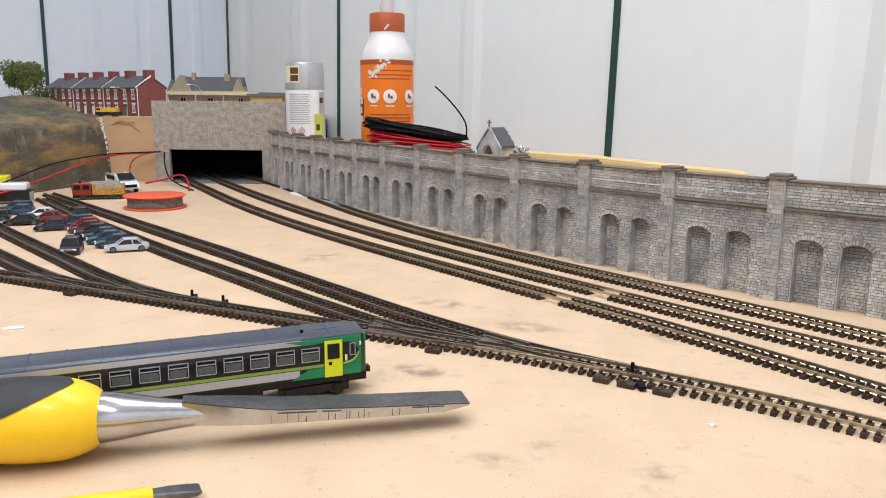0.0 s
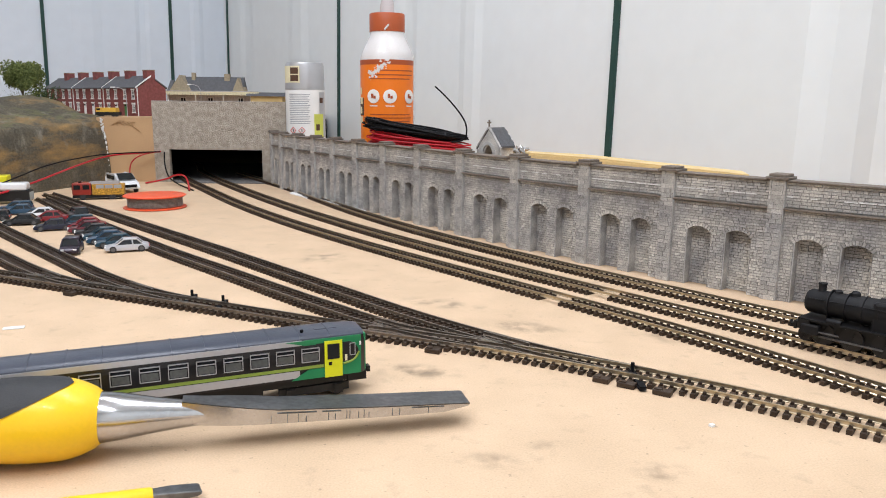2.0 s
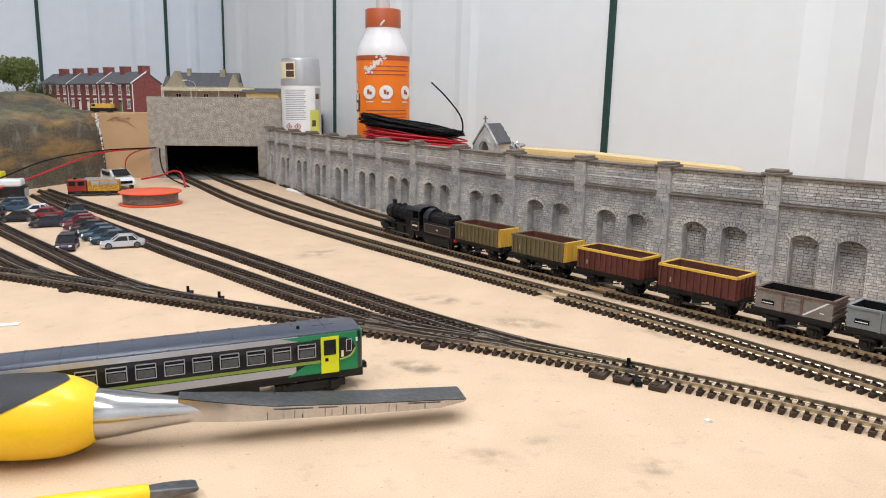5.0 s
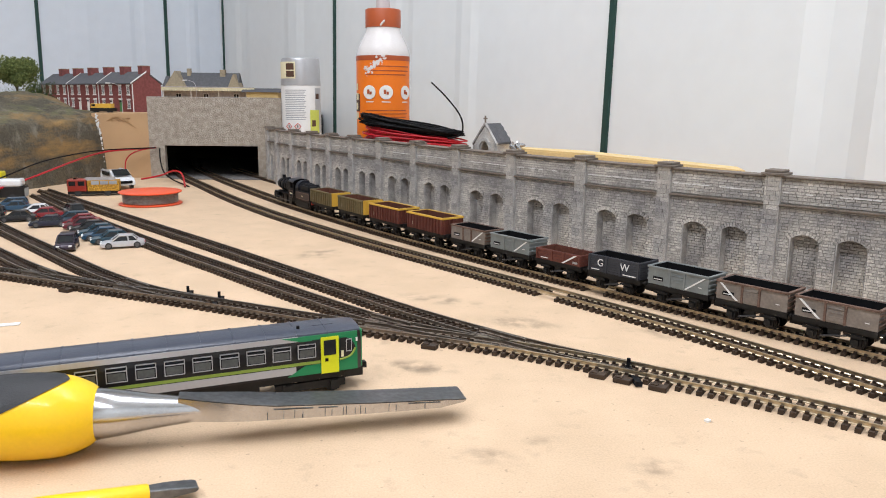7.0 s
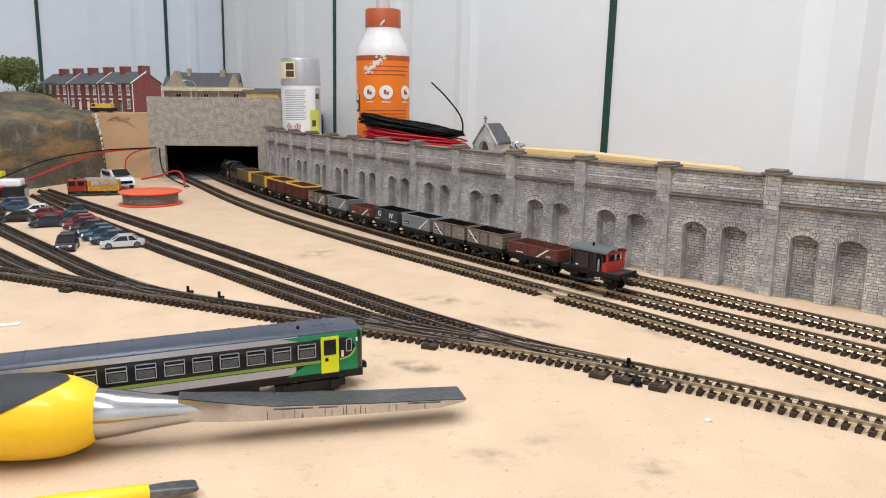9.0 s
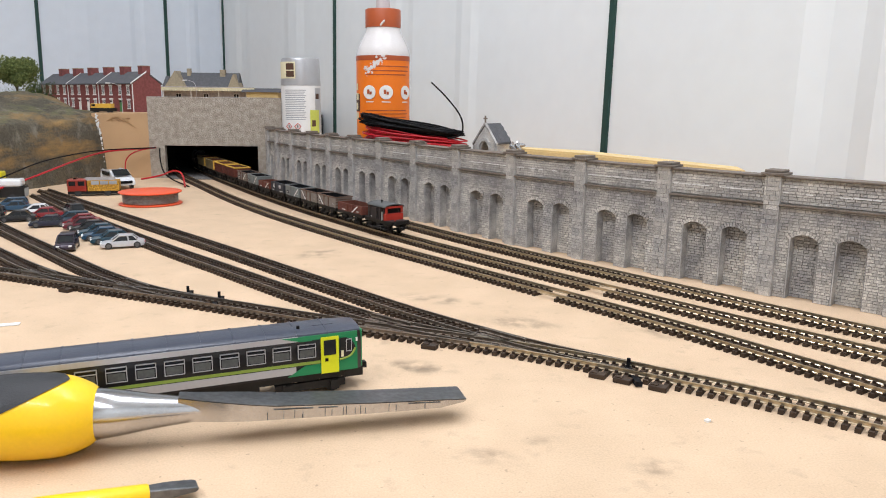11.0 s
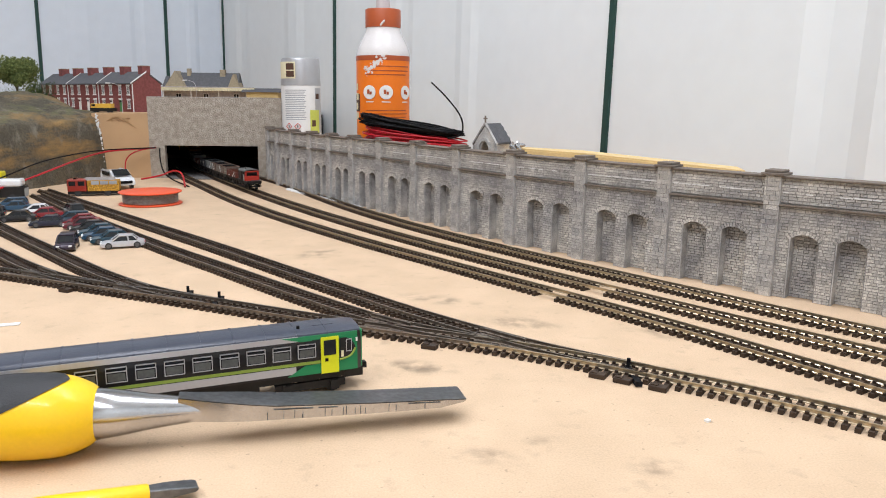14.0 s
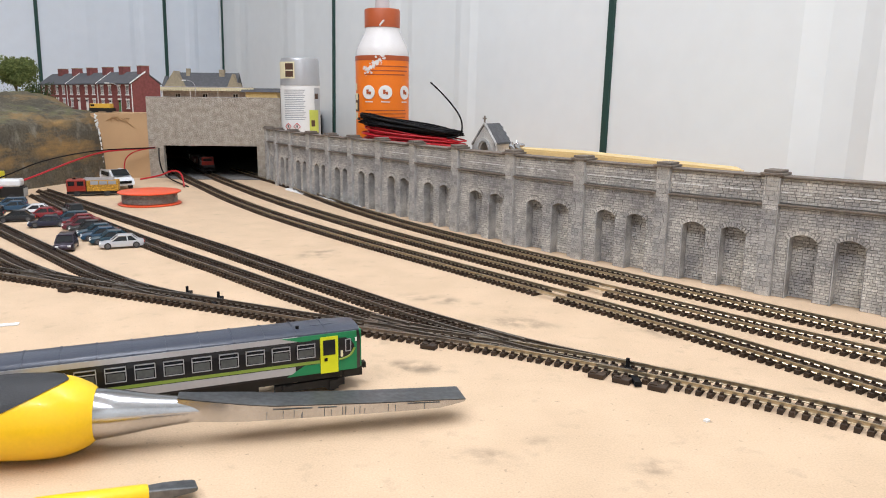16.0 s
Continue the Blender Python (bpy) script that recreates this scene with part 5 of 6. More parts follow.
def shelf_clutter():
    bm = bmesh.new()
    q = [(0.060, 0.662), (0.078, 0.672), (0.125, 0.655), (0.225, 0.560), (0.215, 0.520), (0.120, 0.610)]
    loft(bm, [[(x, y, 0.044) for x, y in q], [(x, y, 0.0665 - 0.05 * max(0, x - 0.1)) for x, y in q]])
    bmesh.ops.bevel(bm, geom=bm.edges[:], offset=0.0015, segments=2, affect="EDGES")
    tagged(part("wood_offcut", bm, M_PLY), "pale tan offcut lying behind the wall", "offcut")
    bm = bmesh.new()
    for i in range(14):
        v = bmesh.ops.create_icosphere(bm, subdivisions=1, radius=random.uniform(0.0015, 0.0035))["verts"]
        bmesh.ops.transform(bm, verts=v, matrix=Matrix.Translation((0.062 + random.uniform(-0.008, 0.008), 0.652 + random.uniform(-0.004, 0.004), 0.0665 + random.uniform(0, 0.003))) @ Euler((i, i * 2, 0)).to_matrix().to_4x4() @ Matrix.Diagonal((1.8, 0.7, 0.3, 1)))
    tagged(part("crumpled_foil", bm, M_STEEL), "crumpled silver foil behind the wall", "foil")
    wire("red_wire", [(-0.307, 0.895, 0.0010), (-0.316, 0.920, 0.010), (-0.330, 0.945, 0.0155), (-0.348, 0.960, 0.013), (-0.362, 0.970, 0.006), (-0.390, 0.972, 0.0012)], 0.0011, M_WIRE_RED, "red wire looping out of the tunnel mouth", "wire")
    wire("red_wire", [(-0.376, 0.994, 0.041), (-0.40, 0.985, 0.039), (-0.430, 0.963, 0.038), (-0.437, 0.893, 0.031), (-0.442, 0.800, 0.0187), (-0.456, 0.744, 0.0104), (-0.500, 0.700, 0.0014)], 0.0011, M_WIRE_RED, "red wire strung across the hill foot", "wire")
    wire("red_wire", [(-0.376, 0.994, 0.0405), (-0.395, 0.990, 0.039), (-0.412, 0.985, 0.030), (-0.416, 0.985, 0.014), (-0.413, 0.98, 0.001)], 0.0008, M_WIRE_RED, "red wire drooping down the board", "wire")
    wire("black_wire", [(-0.376, 0.993, 0.0408), (-0.416, 0.975, 0.040), (-0.434, 0.926, 0.040), (-0.445, 0.837, 0.0356), (-0.452, 0.790, 0.0262), (-0.465, 0.753, 0.0169), (-0.500, 0.715, 0.0020)], 0.0008, M_WIRE_BLACK, "black wire strung across the hill foot", "wire")
    wire("black_wire", [(-0.372, 0.996, 0.040), (-0.371, 0.99, 0.028), (-0.366, 0.985, 0.012), (-0.358, 0.975, 0.006), (-0.338, 0.945, 0.003), (-0.318, 0.922, 0.001), (-0.303, 0.898, 0.0009)], 0.0009, M_WIRE_BLACK, "black wire hanging down the portal", "wire")
    # wire spool
    s = thing("wire_spool", "red-orange plastic spool wound with grey wire", "spool", pose(-0.2945, 0.755, 0))
    for z in (0, 0.0118):
        bm = bmesh.new()
        lathe(bm, [(0.010, z), (0.0295, z), (0.0305, z + 0.0005), (0.0305, z + 0.0012), (0.0295, z + 0.0017), (0.010, z + 0.0017)], 48)
        part("flange", bm, M_SPOOL, s, smooth=True)
    bm = bmesh.new()
    lathe(bm, [(0.0245, 0.002)] + [(0.0262 + 0.0007 * (i % 2), 0.0022 + 0.0006 * i) for i in range(16)] + [(0.0245, 0.0118)], 40)
    part("winding", bm, M_SOLDER, s, "grey wound wire")
    # point-motor pins
    for x, y in ((-0.1378, 0.397), (-0.1175, 0.386), (0.0772, 0.2866)):
        p = thing("point_pin", "black plastic point lever pin beside the rails", "point lever", pose(x, y, 0))
        bm = bmesh.new()
        rod(bm, (0, 0, 0), (0, 0, 0.0058), 0.0009, 0.0008, 8)
        part("pin", bm, M_BLACK, p)
        boxed("tie_bar", M_BLACK, p, (0.0, -0.006, 0.0004, 0.0026, 0.022, 0.0018))
    # scraps on the board
    boxed("paper_scrap", M_WHITE, None, (-0.205, 0.342, 0.0001, 0.009, 0.004, 0.0004, 20))
    tagged(bpy.data.objects["paper_scrap"], "small white paper scrap on the board", "scrap")
    boxed("plaster_speck", M_WHITE, None, (0.0929, 0.2393, 0, 0.0018, 0.0014, 0.0008, 30))
    tagged(bpy.data.objects["plaster_speck"], "tiny white speck on the board", "scrap")


# ---- tools in the foreground ----
def chisel():
    a, b = Vector((-0.1185, 0.2100, 0.0133)), Vector((0.0082, 0.2425, 0.0068))
    d = (b - a).normalized()
    ang, dip = math.degrees(math.atan2(d.y, d.x)), math.degrees(math.asin(d.z))
    c = thing("wood_chisel", "wide chisel with yellow and black handle lying on the board", "chisel", Matrix.Translation(a) @ Matrix.Rotation(radians(ang), 4, "Z") @ Matrix.Rotation(radians(-dip), 4, "Y"))
    # local: x along the chisel towards the tip
    prof = [(-0.095, 0.004), (-0.092, 0.0105), (-0.080, 0.0125), (-0.055, 0.0122), (-0.035, 0.0112), (-0.020, 0.0116), (-0.008, 0.0127), (0.000, 0.0127), (0.0060, 0.0123), (0.0105, 0.0109), (0.0138, 0.0091), (0.0150, 0.0080)]
    xs, rs = [p[0] for p in prof], [p[1] for p in prof]
    nx, na = 64, 56

    def radius(x):
        return float(np.interp(x, xs, rs))

    def skin(name, keep, lift, mat, label, lo=-0.095, hi=0.015):
        bm = bmesh.new()
        g = []
        for i in range(nx + 1):
            x = lo + (hi - lo) * i / nx
            # smooth the profile a little
            r = (radius(x - 0.0025) + 2 * radius(x) + radius(x + 0.0025)) / 4 if i < nx else radius(x)
            g.append([bm.verts.new((x, (r + lift) * math.cos(2 * math.pi * k / na), (r + lift) * math.sin(2 * math.pi * k / na))) for k in range(na)])
        for i in range(nx):
            for k in range(na):
                x, t = lo + (hi - lo) * (i + 0.5) / nx, 2 * math.pi * (k + 0.5) / na
                if keep(x, t):
                    bm.faces.new((g[i][k], g[i + 1][k], g[i + 1][(k + 1) % na], g[i][(k + 1) % na]))
        if lift == 0:
            bm.faces.new(g[-1])
            bm.faces.new(list(reversed(g[0])))
        for v in [v for v in bm.verts if not v.link_faces]:
            bm.verts.remove(v)
        bmesh.ops.recalc_face_normals(bm, faces=bm.faces)
        return part(name, bm, mat, c, label, smooth=True)

    skin("handle", lambda x, t: True, 0, M_YELLOW_PLASTIC, "glossy yellow plastic handle")
    # soft grip: a tongue that narrows towards the blade over the top of the handle
    for tip, centre, most, run in ((0.0078, math.pi / 2 + 0.1, 1.72, 0.040), (-0.012, -math.pi / 2 - 0.1, 1.1, 0.030)):
        bm = bmesh.new()
        rows = []
        for i in range(91):
            x = -0.093 + (tip + 0.093) * i / 90
            r = (radius(x - 0.0025) + 2 * radius(x) + radius(x + 0.0025)) / 4 + 0.0003
            reach = max(0.03, most * max(0.0, min(1.0, (tip - x) / run)) ** 0.60)
            rows.append([(x, r * math.cos(centre + reach * (k / 20 - 1)), r * math.sin(centre + reach * (k / 20 - 1))) for k in range(41)])
        loft(bm, rows, closed=False, caps=False)
        part("grip", bm, M_BLACK_RUBBER, c, "soft black grip inlay", smooth=True)
    bm = bmesh.new()
    lathe(bm, [(0.0074, 0.0138), (0.0079, 0.0150), (0.0071, 0.0212), (0.0055, 0.0305), (0.0045, 0.0380), (0.0037, 0.0450), (0.0031, 0.0520), (0.0024, 0.0600), (0.0012, 0.0640)], 48, axis="X")
    part("bolster", bm, M_STEEL, c, "polished conical bolster", smooth=True)
    # blade: thick polished body with a dark flat face, ground to an edge at the tip
    L = (b - a).length
    shape = ((0.0385, 0.0028, 0.0047, -0.0026), (0.0450, 0.0036, 0.0040, -0.0028), (0.0520, 0.0047, 0.0034, -0.0028), (0.0600, 0.0056, 0.0027, -0.0026), (0.0680, 0.0058, 0.0020, -0.0024), (0.100, 0.0058, 0.0016, -0.0018), (L - 0.009, 0.0058, 0.0016, -0.0010), (L - 0.0008, 0.0058, 0.0016, 0.0008), (L, 0.0056, 0.0015, 0.0013))
    bm = bmesh.new()
    loft(bm, [[(x, -w, t1), (x, w, t1), (x, w, t0), (x, -w, t0)] for x, w, t0, t1 in shape])
    part("blade", bm, M_STEEL, c, "thick blade with polished sides")
    bm = bmesh.new()
    loft(bm, [[(x, -w + 0.0002, t0 + 0.0001), (x, w - 0.0002, t0 + 0.0001), (x, w - 0.0002, t0 + 0.0003), (x, -w + 0.0002, t0 + 0.0003)] for x, w, t0, t1 in shape])
    part("blade_face", bm, M_BLADE, c, "scuffed dark grey flat face")
    bm = bmesh.new()
    rnd = random.Random(21)
    for i in range(22):
        x = rnd.uniform(0.064, L - 0.014)
        t1 = -0.0029 + 0.0018 * (x - 0.05) / 0.07
        if rnd.random() < 0.6:
            box(bm, x, -0.0059, t1 + 0.0002, 0.0002, 0.0003, rnd.uniform(0.0012, 0.0030))
        else:
            box(bm, x, -0.0059, 0.0010, rnd.uniform(0.003, 0.011), 0.0003, 0.0003)
    tagged(part("scratches", bm, M_BLADE, c, "dark scratches on the blade side"), kind="stuff")


def screwdriver():
    a, b = Vector((-0.1050, 0.1685, 0.0050)), Vector((-0.0660, 0.1885, 0.0030))
    d = (b - a).normalized()
    t = thing("small_chisel", "slim tool with yellow shaft and dark flat tip", "hand tool", Matrix.Translation(a) @ Matrix.Rotation(math.atan2(d.y, d.x), 4, "Z") @ Matrix.Rotation(-math.asin(d.z), 4, "Y"))
    L = (b - a).length
    bm = bmesh.new()
    lathe(bm, [(0.0040, -0.03), (0.0046, -0.02), (0.0038, 0.010), (0.0027, L - 0.013), (0.0024, L - 0.0125)], 24, axis="X")
    part("shaft", bm, M_YELLOW_PLASTIC, t, "yellow tapered shaft", smooth=True)
    bm = bmesh.new()
    loft(bm, [[(x, -w, -h), (x, w, -h), (x, w, h), (x, -w, h)] for x, w, h in ((L - 0.014, 0.0018, 0.0017), (L - 0.008, 0.0024, 0.0015), (L - 0.001, 0.0025, 0.0008), (L, 0.0023, 0.0005))])
    bmesh.ops.bevel(bm, geom=bm.edges[:], offset=0.0003, segments=1, affect="EDGES")
    part("tip", bm, M_BLADE, t, "dark worn metal tip")


# ---- railcar standing on the bare board ----
def railcar():
    ang = math.degrees(math.atan2(-0.395, -0.918))
    c = thing("diesel_railcar", "green, black and silver model diesel railcar standing off the track", "model train", pose(-0.0275, 0.2662, 0, 0, 0, ang))
    # local: x from the cab end backwards, y = 0 the side seen, body at negative y
    L, W, eave, low = 0.157, 0.0170, 0.0238, 0.0086
    bm = bmesh.new()
    sec = [(-0.0002, low), (0, 0.0125), (0, 0.0195), (-0.0006, eave - 0.0006), (-W + 0.0006, eave - 0.0006), (-W, 0.0195), (-W, 0.0125), (-W + 0.0002, low)]
    loft(bm, [[(0.0012, y * 0.86 - W * 0.07, z) for y, z in sec], [(0.0030, y, z) for y, z in sec], [(L - 0.003, y, z) for y, z in sec], [(L - 0.0012, y * 0.86 - W * 0.07, z) for y, z in sec]])
    part("body", bm, M_DMU_BLACK, c)
    bm = bmesh.new()
    n = 12
    arc = [(-W / 2 + (W / 2 + 0.0001) * math.cos(math.pi * k / n), eave - 0.0006 + 0.0023 * math.sin(math.pi * k / n) ** 0.75) for k in range(n + 1)]
    loft(bm, [[(0.0016, -W / 2 + (y + W / 2) * 0.86, eave - 0.0006 + (z - eave + 0.0006) * 0.72) for y, z in arc], [(0.0042, -W / 2 + (y + W / 2) * 0.97, eave - 0.0006 + (z - eave + 0.0006) * 0.84) for y, z in arc], [(0.012, y, z) for y, z in arc], [(L - 0.006, y, z) for y, z in arc], [(L - 0.0016, -W / 2 + (y + W / 2) * 0.86, eave - 0.0006 + (z - eave + 0.0006) * 0.72) for y, z in arc]])
    roof = part("roof", bm, M_DMU_GREY, c, "dark grey ribbed roof", smooth=True)
    for i in range(13):
        x = 0.014 + i * 0.0109
        bm = bmesh.new()
        loft(bm, [[(x + q, y * 1.002, z + 0.00022) for y, z in arc] for q in (0, 0.0006)])
        part("roof_rib", bm, M_DMU_GREY, roof)
    boxed("roof_hatch", M_DMU_GREY, roof, (0.0150, -W / 2, 0.0249, 0.008, 0.006, 0.0006))
    bm = bmesh.new()
    rod(bm, (0.024, -W / 2 + 0.004, 0.0245), (0.024, -W / 2 + 0.004, 0.0262), 0.0006, n=10)
    part("exhaust", bm, M_BLACK, roof)
    e = 0.00025

    def panel(name, mat, x0, x1, z0, z1, out=e, parent=c, label=""):
        return boxed(name, mat, parent, ((x0 + x1) / 2, out / 2 - 0.0001, z0, x1 - x0, out + 0.0002, z1 - z0), label=label)

    panel("upper_band", M_DMU_SILVER, 0.025, L - 0.012, 0.0217, 0.0236, label="silver band above the windows")
    panel("green_band", M_DMU_GREEN, 0.0030, 0.024, 0.0218, 0.0235, label="green end livery")
    bm = bmesh.new()
    loft(bm, [[(x, y, z) for x, z in ((0.020, 0.0216), (0.024, 0.0216), (0.031, 0.0234), (0.020, 0.0234))] for y in (0.0001, 0.0004)])
    part("green_band", bm, M_DMU_GREEN, c)
    panel("lime_stripe", M_DMU_LIME, 0.017, L - 0.02, 0.0126, 0.0137, label="lime stripe")
    panel("lower_band", M_DMU_SILVER, 0.026, L - 0.02, 0.0096, 0.0123, label="silver lower band")
    bm = bmesh.new()
    loft(bm, [[(x, y, z) for x, z in ((0.0168, 0.0088), (0.029, 0.0088), (0.0225, 0.0124), (0.0168, 0.0124))] for y in (0, 0.00035)])
    part("green_sweep", bm, M_DMU_GREEN, c)
    # cab side: green with a dark rounded cab window field
    panel("cab_side", M_DMU_GREEN, 0.0030, 0.0100, 0.0088, 0.0220)
    bm = bmesh.new()
    rim = [(0.0099, 0.0138)] + [(0.0072 - 0.0032 * math.sin(math.pi * k / 12) ** 0.8, 0.0138 + 0.0076 * (k / 12)) for k in range(13)] + [(0.0099, 0.0214)]
    loft(bm, [[(x, y, z) for x, z in rim] for y in (0.0002, 0.0005)])
    cf = part("cab_field", bm, M_DMU_BLACK, c, "black rounded cab field")
    wire("cab_line", [(0.0099, 0.0005, 0.0132), (0.0070, 0.0005, 0.0136), (0.0048, 0.0005, 0.0150), (0.0038, 0.0005, 0.0172)], 0.0004, M_DMU_LIME, parent=cf)

    def window(x0, x1, z0, z1, parent=c, vent=True):
        w = panel("window", M_DARKGLASS, x0, x1, z0, z1, 0.0004, parent)
        t = 0.00028
        for p in ((x0, x1, z0, z0 + t), (x0, x1, z1 - t, z1), (x0, x0 + t, z0, z1), (x1 - t, x1, z0, z1)):
            panel("window_frame", M_DMU_SILVER, *p, 0.0006, w)
        if vent:
            panel("vent_bar", M_DMU_SILVER, x0, x1, z0 + (z1 - z0) * 0.68, z0 + (z1 - z0) * 0.74, 0.0006, w)
            # grey panel painted on the pane for reflections over a dim interior
            panel("blind", M_PANE_SHEEN, x0 + 0.0006, x1 - 0.0006, z0 + 0.0005, z0 + (z1 - z0) * 0.60, 0.00045, w)

    for i in range(13):
        x = 0.0187 + i * 0.00905
        if x < L - 0.03:
            window(x, x + 0.0066, 0.0152, 0.0205)
    window(0.0052, 0.0074, 0.0160, 0.0208, vent=False)
    for x0 in (0.0102, L - 0.0168):
        dr = panel("door", M_DMU_DOOR, x0, x0 + 0.0066, 0.0086, 0.0224, 0.0006, label="lime-yellow sliding door")
        panel("door_window", M_DARKGLASS, x0 + 0.0011, x0 + 0.0056, 0.0155, 0.0212, 0.0008, dr)
        panel("door_button", M_BLACK, x0 + 0.0040, x0 + 0.0052, 0.0132, 0.0144, 0.0008, dr)
    boxed("notice", M_CREAM, c, (0.0088, 0.0003, 0.0142, 0.0009, 0.0006, 0.0024))
    boxed("panel_mark", M_WHITE, c, (0.0033, 0.0003, 0.0196, 0.0006, 0.0006, 0.0014))
    # end, underframe and bogies
    boxed("cab_end", M_DMU_GREEN, c, (0.0012, -W / 2, 0.0088, 0.0012, W * 0.84, 0.0146), bevel=0.0004)
    boxed("skirt", M_FRAME, c, (0.0040, -W / 2, 0.0052, 0.0072, W * 0.8, 0.0034))
    bm = bmesh.new()
    rod(bm, (0.001, -W / 2, 0.0070), (-0.0020, -W / 2, 0.0070), 0.0012, n=8)
    box(bm, -0.0022, -W / 2, 0.0058, 0.0012, 0.003, 0.0022)
    part("coupling", bm, M_FRAME, c)
    boxed("underframe", M_FRAME, c, (L / 2, -W / 2, 0.0060, L - 0.016, W * 0.86, 0.0027))
    for x, w in ((0.047, 0.016), (0.071, 0.020), (0.095, 0.014)):
        boxed("equipment_box", M_FRAME, c, (x, -W / 2, 0.0026, w, W * 0.8, 0.0036), bevel=0.0003)
    boxed("tank_label", M_WHITE, c, (0.0650, -W * 0.098, 0.0042, 0.0010, 0.0004, 0.0013))
    for xb in (0.0205, L - 0.0205):
        bg = boxed("bogie", M_FRAME, c, (xb, -0.0018, 0.0026, 0.026, 0.0016, 0.0028), (xb, -W + 0.0018, 0.0026, 0.026, 0.0016, 0.0028), (xb, -W / 2, 0.0036, 0.006, W - 0.004, 0.0022))
        for dx in (-0.0088, 0.0088):
            bm = bmesh.new()
            for y in (-W / 2 - 0.0045, -W / 2 + 0.0045):
                rod(bm, (xb + dx, y - 0.0009, 0.0032), (xb + dx, y + 0.0009, 0.0032), 0.0032, n=18)
            rod(bm, (xb + dx, -W / 2 - 0.005, 0.0032), (xb + dx, -W / 2 + 0.005, 0.0032), 0.0008, n=8)
            part("wheelset", bm, M_WHEEL, bg)
            boxed("axle_box", M_FRAME, bg, (xb + dx, -0.0008, 0.0018, 0.0032, 0.0016, 0.0034))


# ---- goods train: local x forward, y to the left of travel, z from the rail tops ----
def wheelset(parent, x, r=0.0031):
    bm = bmesh.new()
    for s in (-1, 1):
        rod(bm, (0, s * 0.0038, 0), (0, s * 0.0054, 0), r, n=20)
        rod(bm, (0, s * 0.0036, 0), (0, s * 0.0042, 0), r + 0.0005, n=20)
    rod(bm, (0, -0.0055, 0), (0, 0.0055, 0), 0.0008, n=8)
    for k in range(4):
        box(bm, 0, 0.00545, -r * 0.8, 0.0006, 0.0002, r * 1.6, 0)
    w = part("wheelset", bm, M_WHEEL, parent)
    w.location = (x, 0, r)
    TURNING.append((w, x, r))
    return w


TURNING, TRAIN = [], []


def chassis(v, L, base, deck=0.0099, width=0.0165):
    boxed("underframe", M_FRAME, v, (0, 0, deck - 0.0022, L, width, 0.0022))
    for s in (-1, 1):
        boxed("solebar", M_FRAME, v, (0, s * 0.0072, deck - 0.0028, L, 0.0012, 0.0026))
        for x in (-base / 2, base / 2):
            boxed("axle_guard", M_FRAME, v, (x, s * 0.0072, 0.0022, 0.0046, 0.0012, 0.0056))
            boxed("axle_box", M_FRAME, v, (x, s * 0.0083, 0.0024, 0.0026, 0.0014, 0.0024))
            boxed("leaf_spring", M_FRAME, v, (x, s * 0.0082, 0.0056, 0.0078, 0.0010, 0.0010))
        bm = bmesh.new()
        rod(bm, (-base * 0.30, s * 0.0084, 0.0058), (base * 0.28, s * 0.0086, 0.0034), 0.0004, n=6)
        part("brake_lever", bm, M_LEVER, v)
        boxed("brake_shoe", M_FRAME, v, (0, s * 0.0072, 0.0040, 0.005, 0.0012, 0.0030))
        for e in (-1, 1):
            bm = bmesh.new()
            rod(bm, (e * L / 2, s * 0.0056, deck - 0.0014), (e * (L / 2 + 0.0022), s * 0.0056, deck - 0.0014), 0.0006, n=8)
            rod(bm, (e * (L / 2 + 0.0018), s * 0.0056, deck - 0.0014), (e * (L / 2 + 0.0024), s * 0.0056, deck - 0.0014), 0.0013, n=12)
            part("buffer", bm, M_FRAME, v)
    for e in (-1, 1):
        boxed("coupler", M_FRAME, v, (e * (L / 2 + 0.0020), 0, 0.0038, 0.0050, 0.0022, 0.0020))
    for x in (-base / 2, base / 2):
        wheelset(v, x)


def tub(v, L, W, z0, z1, mat, inside, wall=0.0007, name="body"):
    """An open wagon body with real walls and a floor."""
    bm = bmesh.new()
    h, w = L / 2, W / 2
    for s in (-1, 1):
        box(bm, 0, s * (w - wall / 2), z0, L, wall, z1 - z0)
        box(bm, s * (h - wall / 2), 0, z0, wall, W - 2 * wall, z1 - z0)
    body = part(name, bm, mat, v)
    boxed("floor_lining", inside, v, (0, 0, z0, L - 2 * wall, W - 2 * wall, 0.0012))
    for s in (-1, 1):
        boxed("side_lining", inside, v, (0, s * (w - wall - 0.0001), z0 + 0.001, L - 2 * wall, 0.0002, z1 - z0 - 0.0012))
        boxed("end_lining", inside, v, (s * (h - wall - 0.0001), 0, z0 + 0.001, 0.0002, W - 2 * wall, z1 - z0 - 0.0012))
    return body


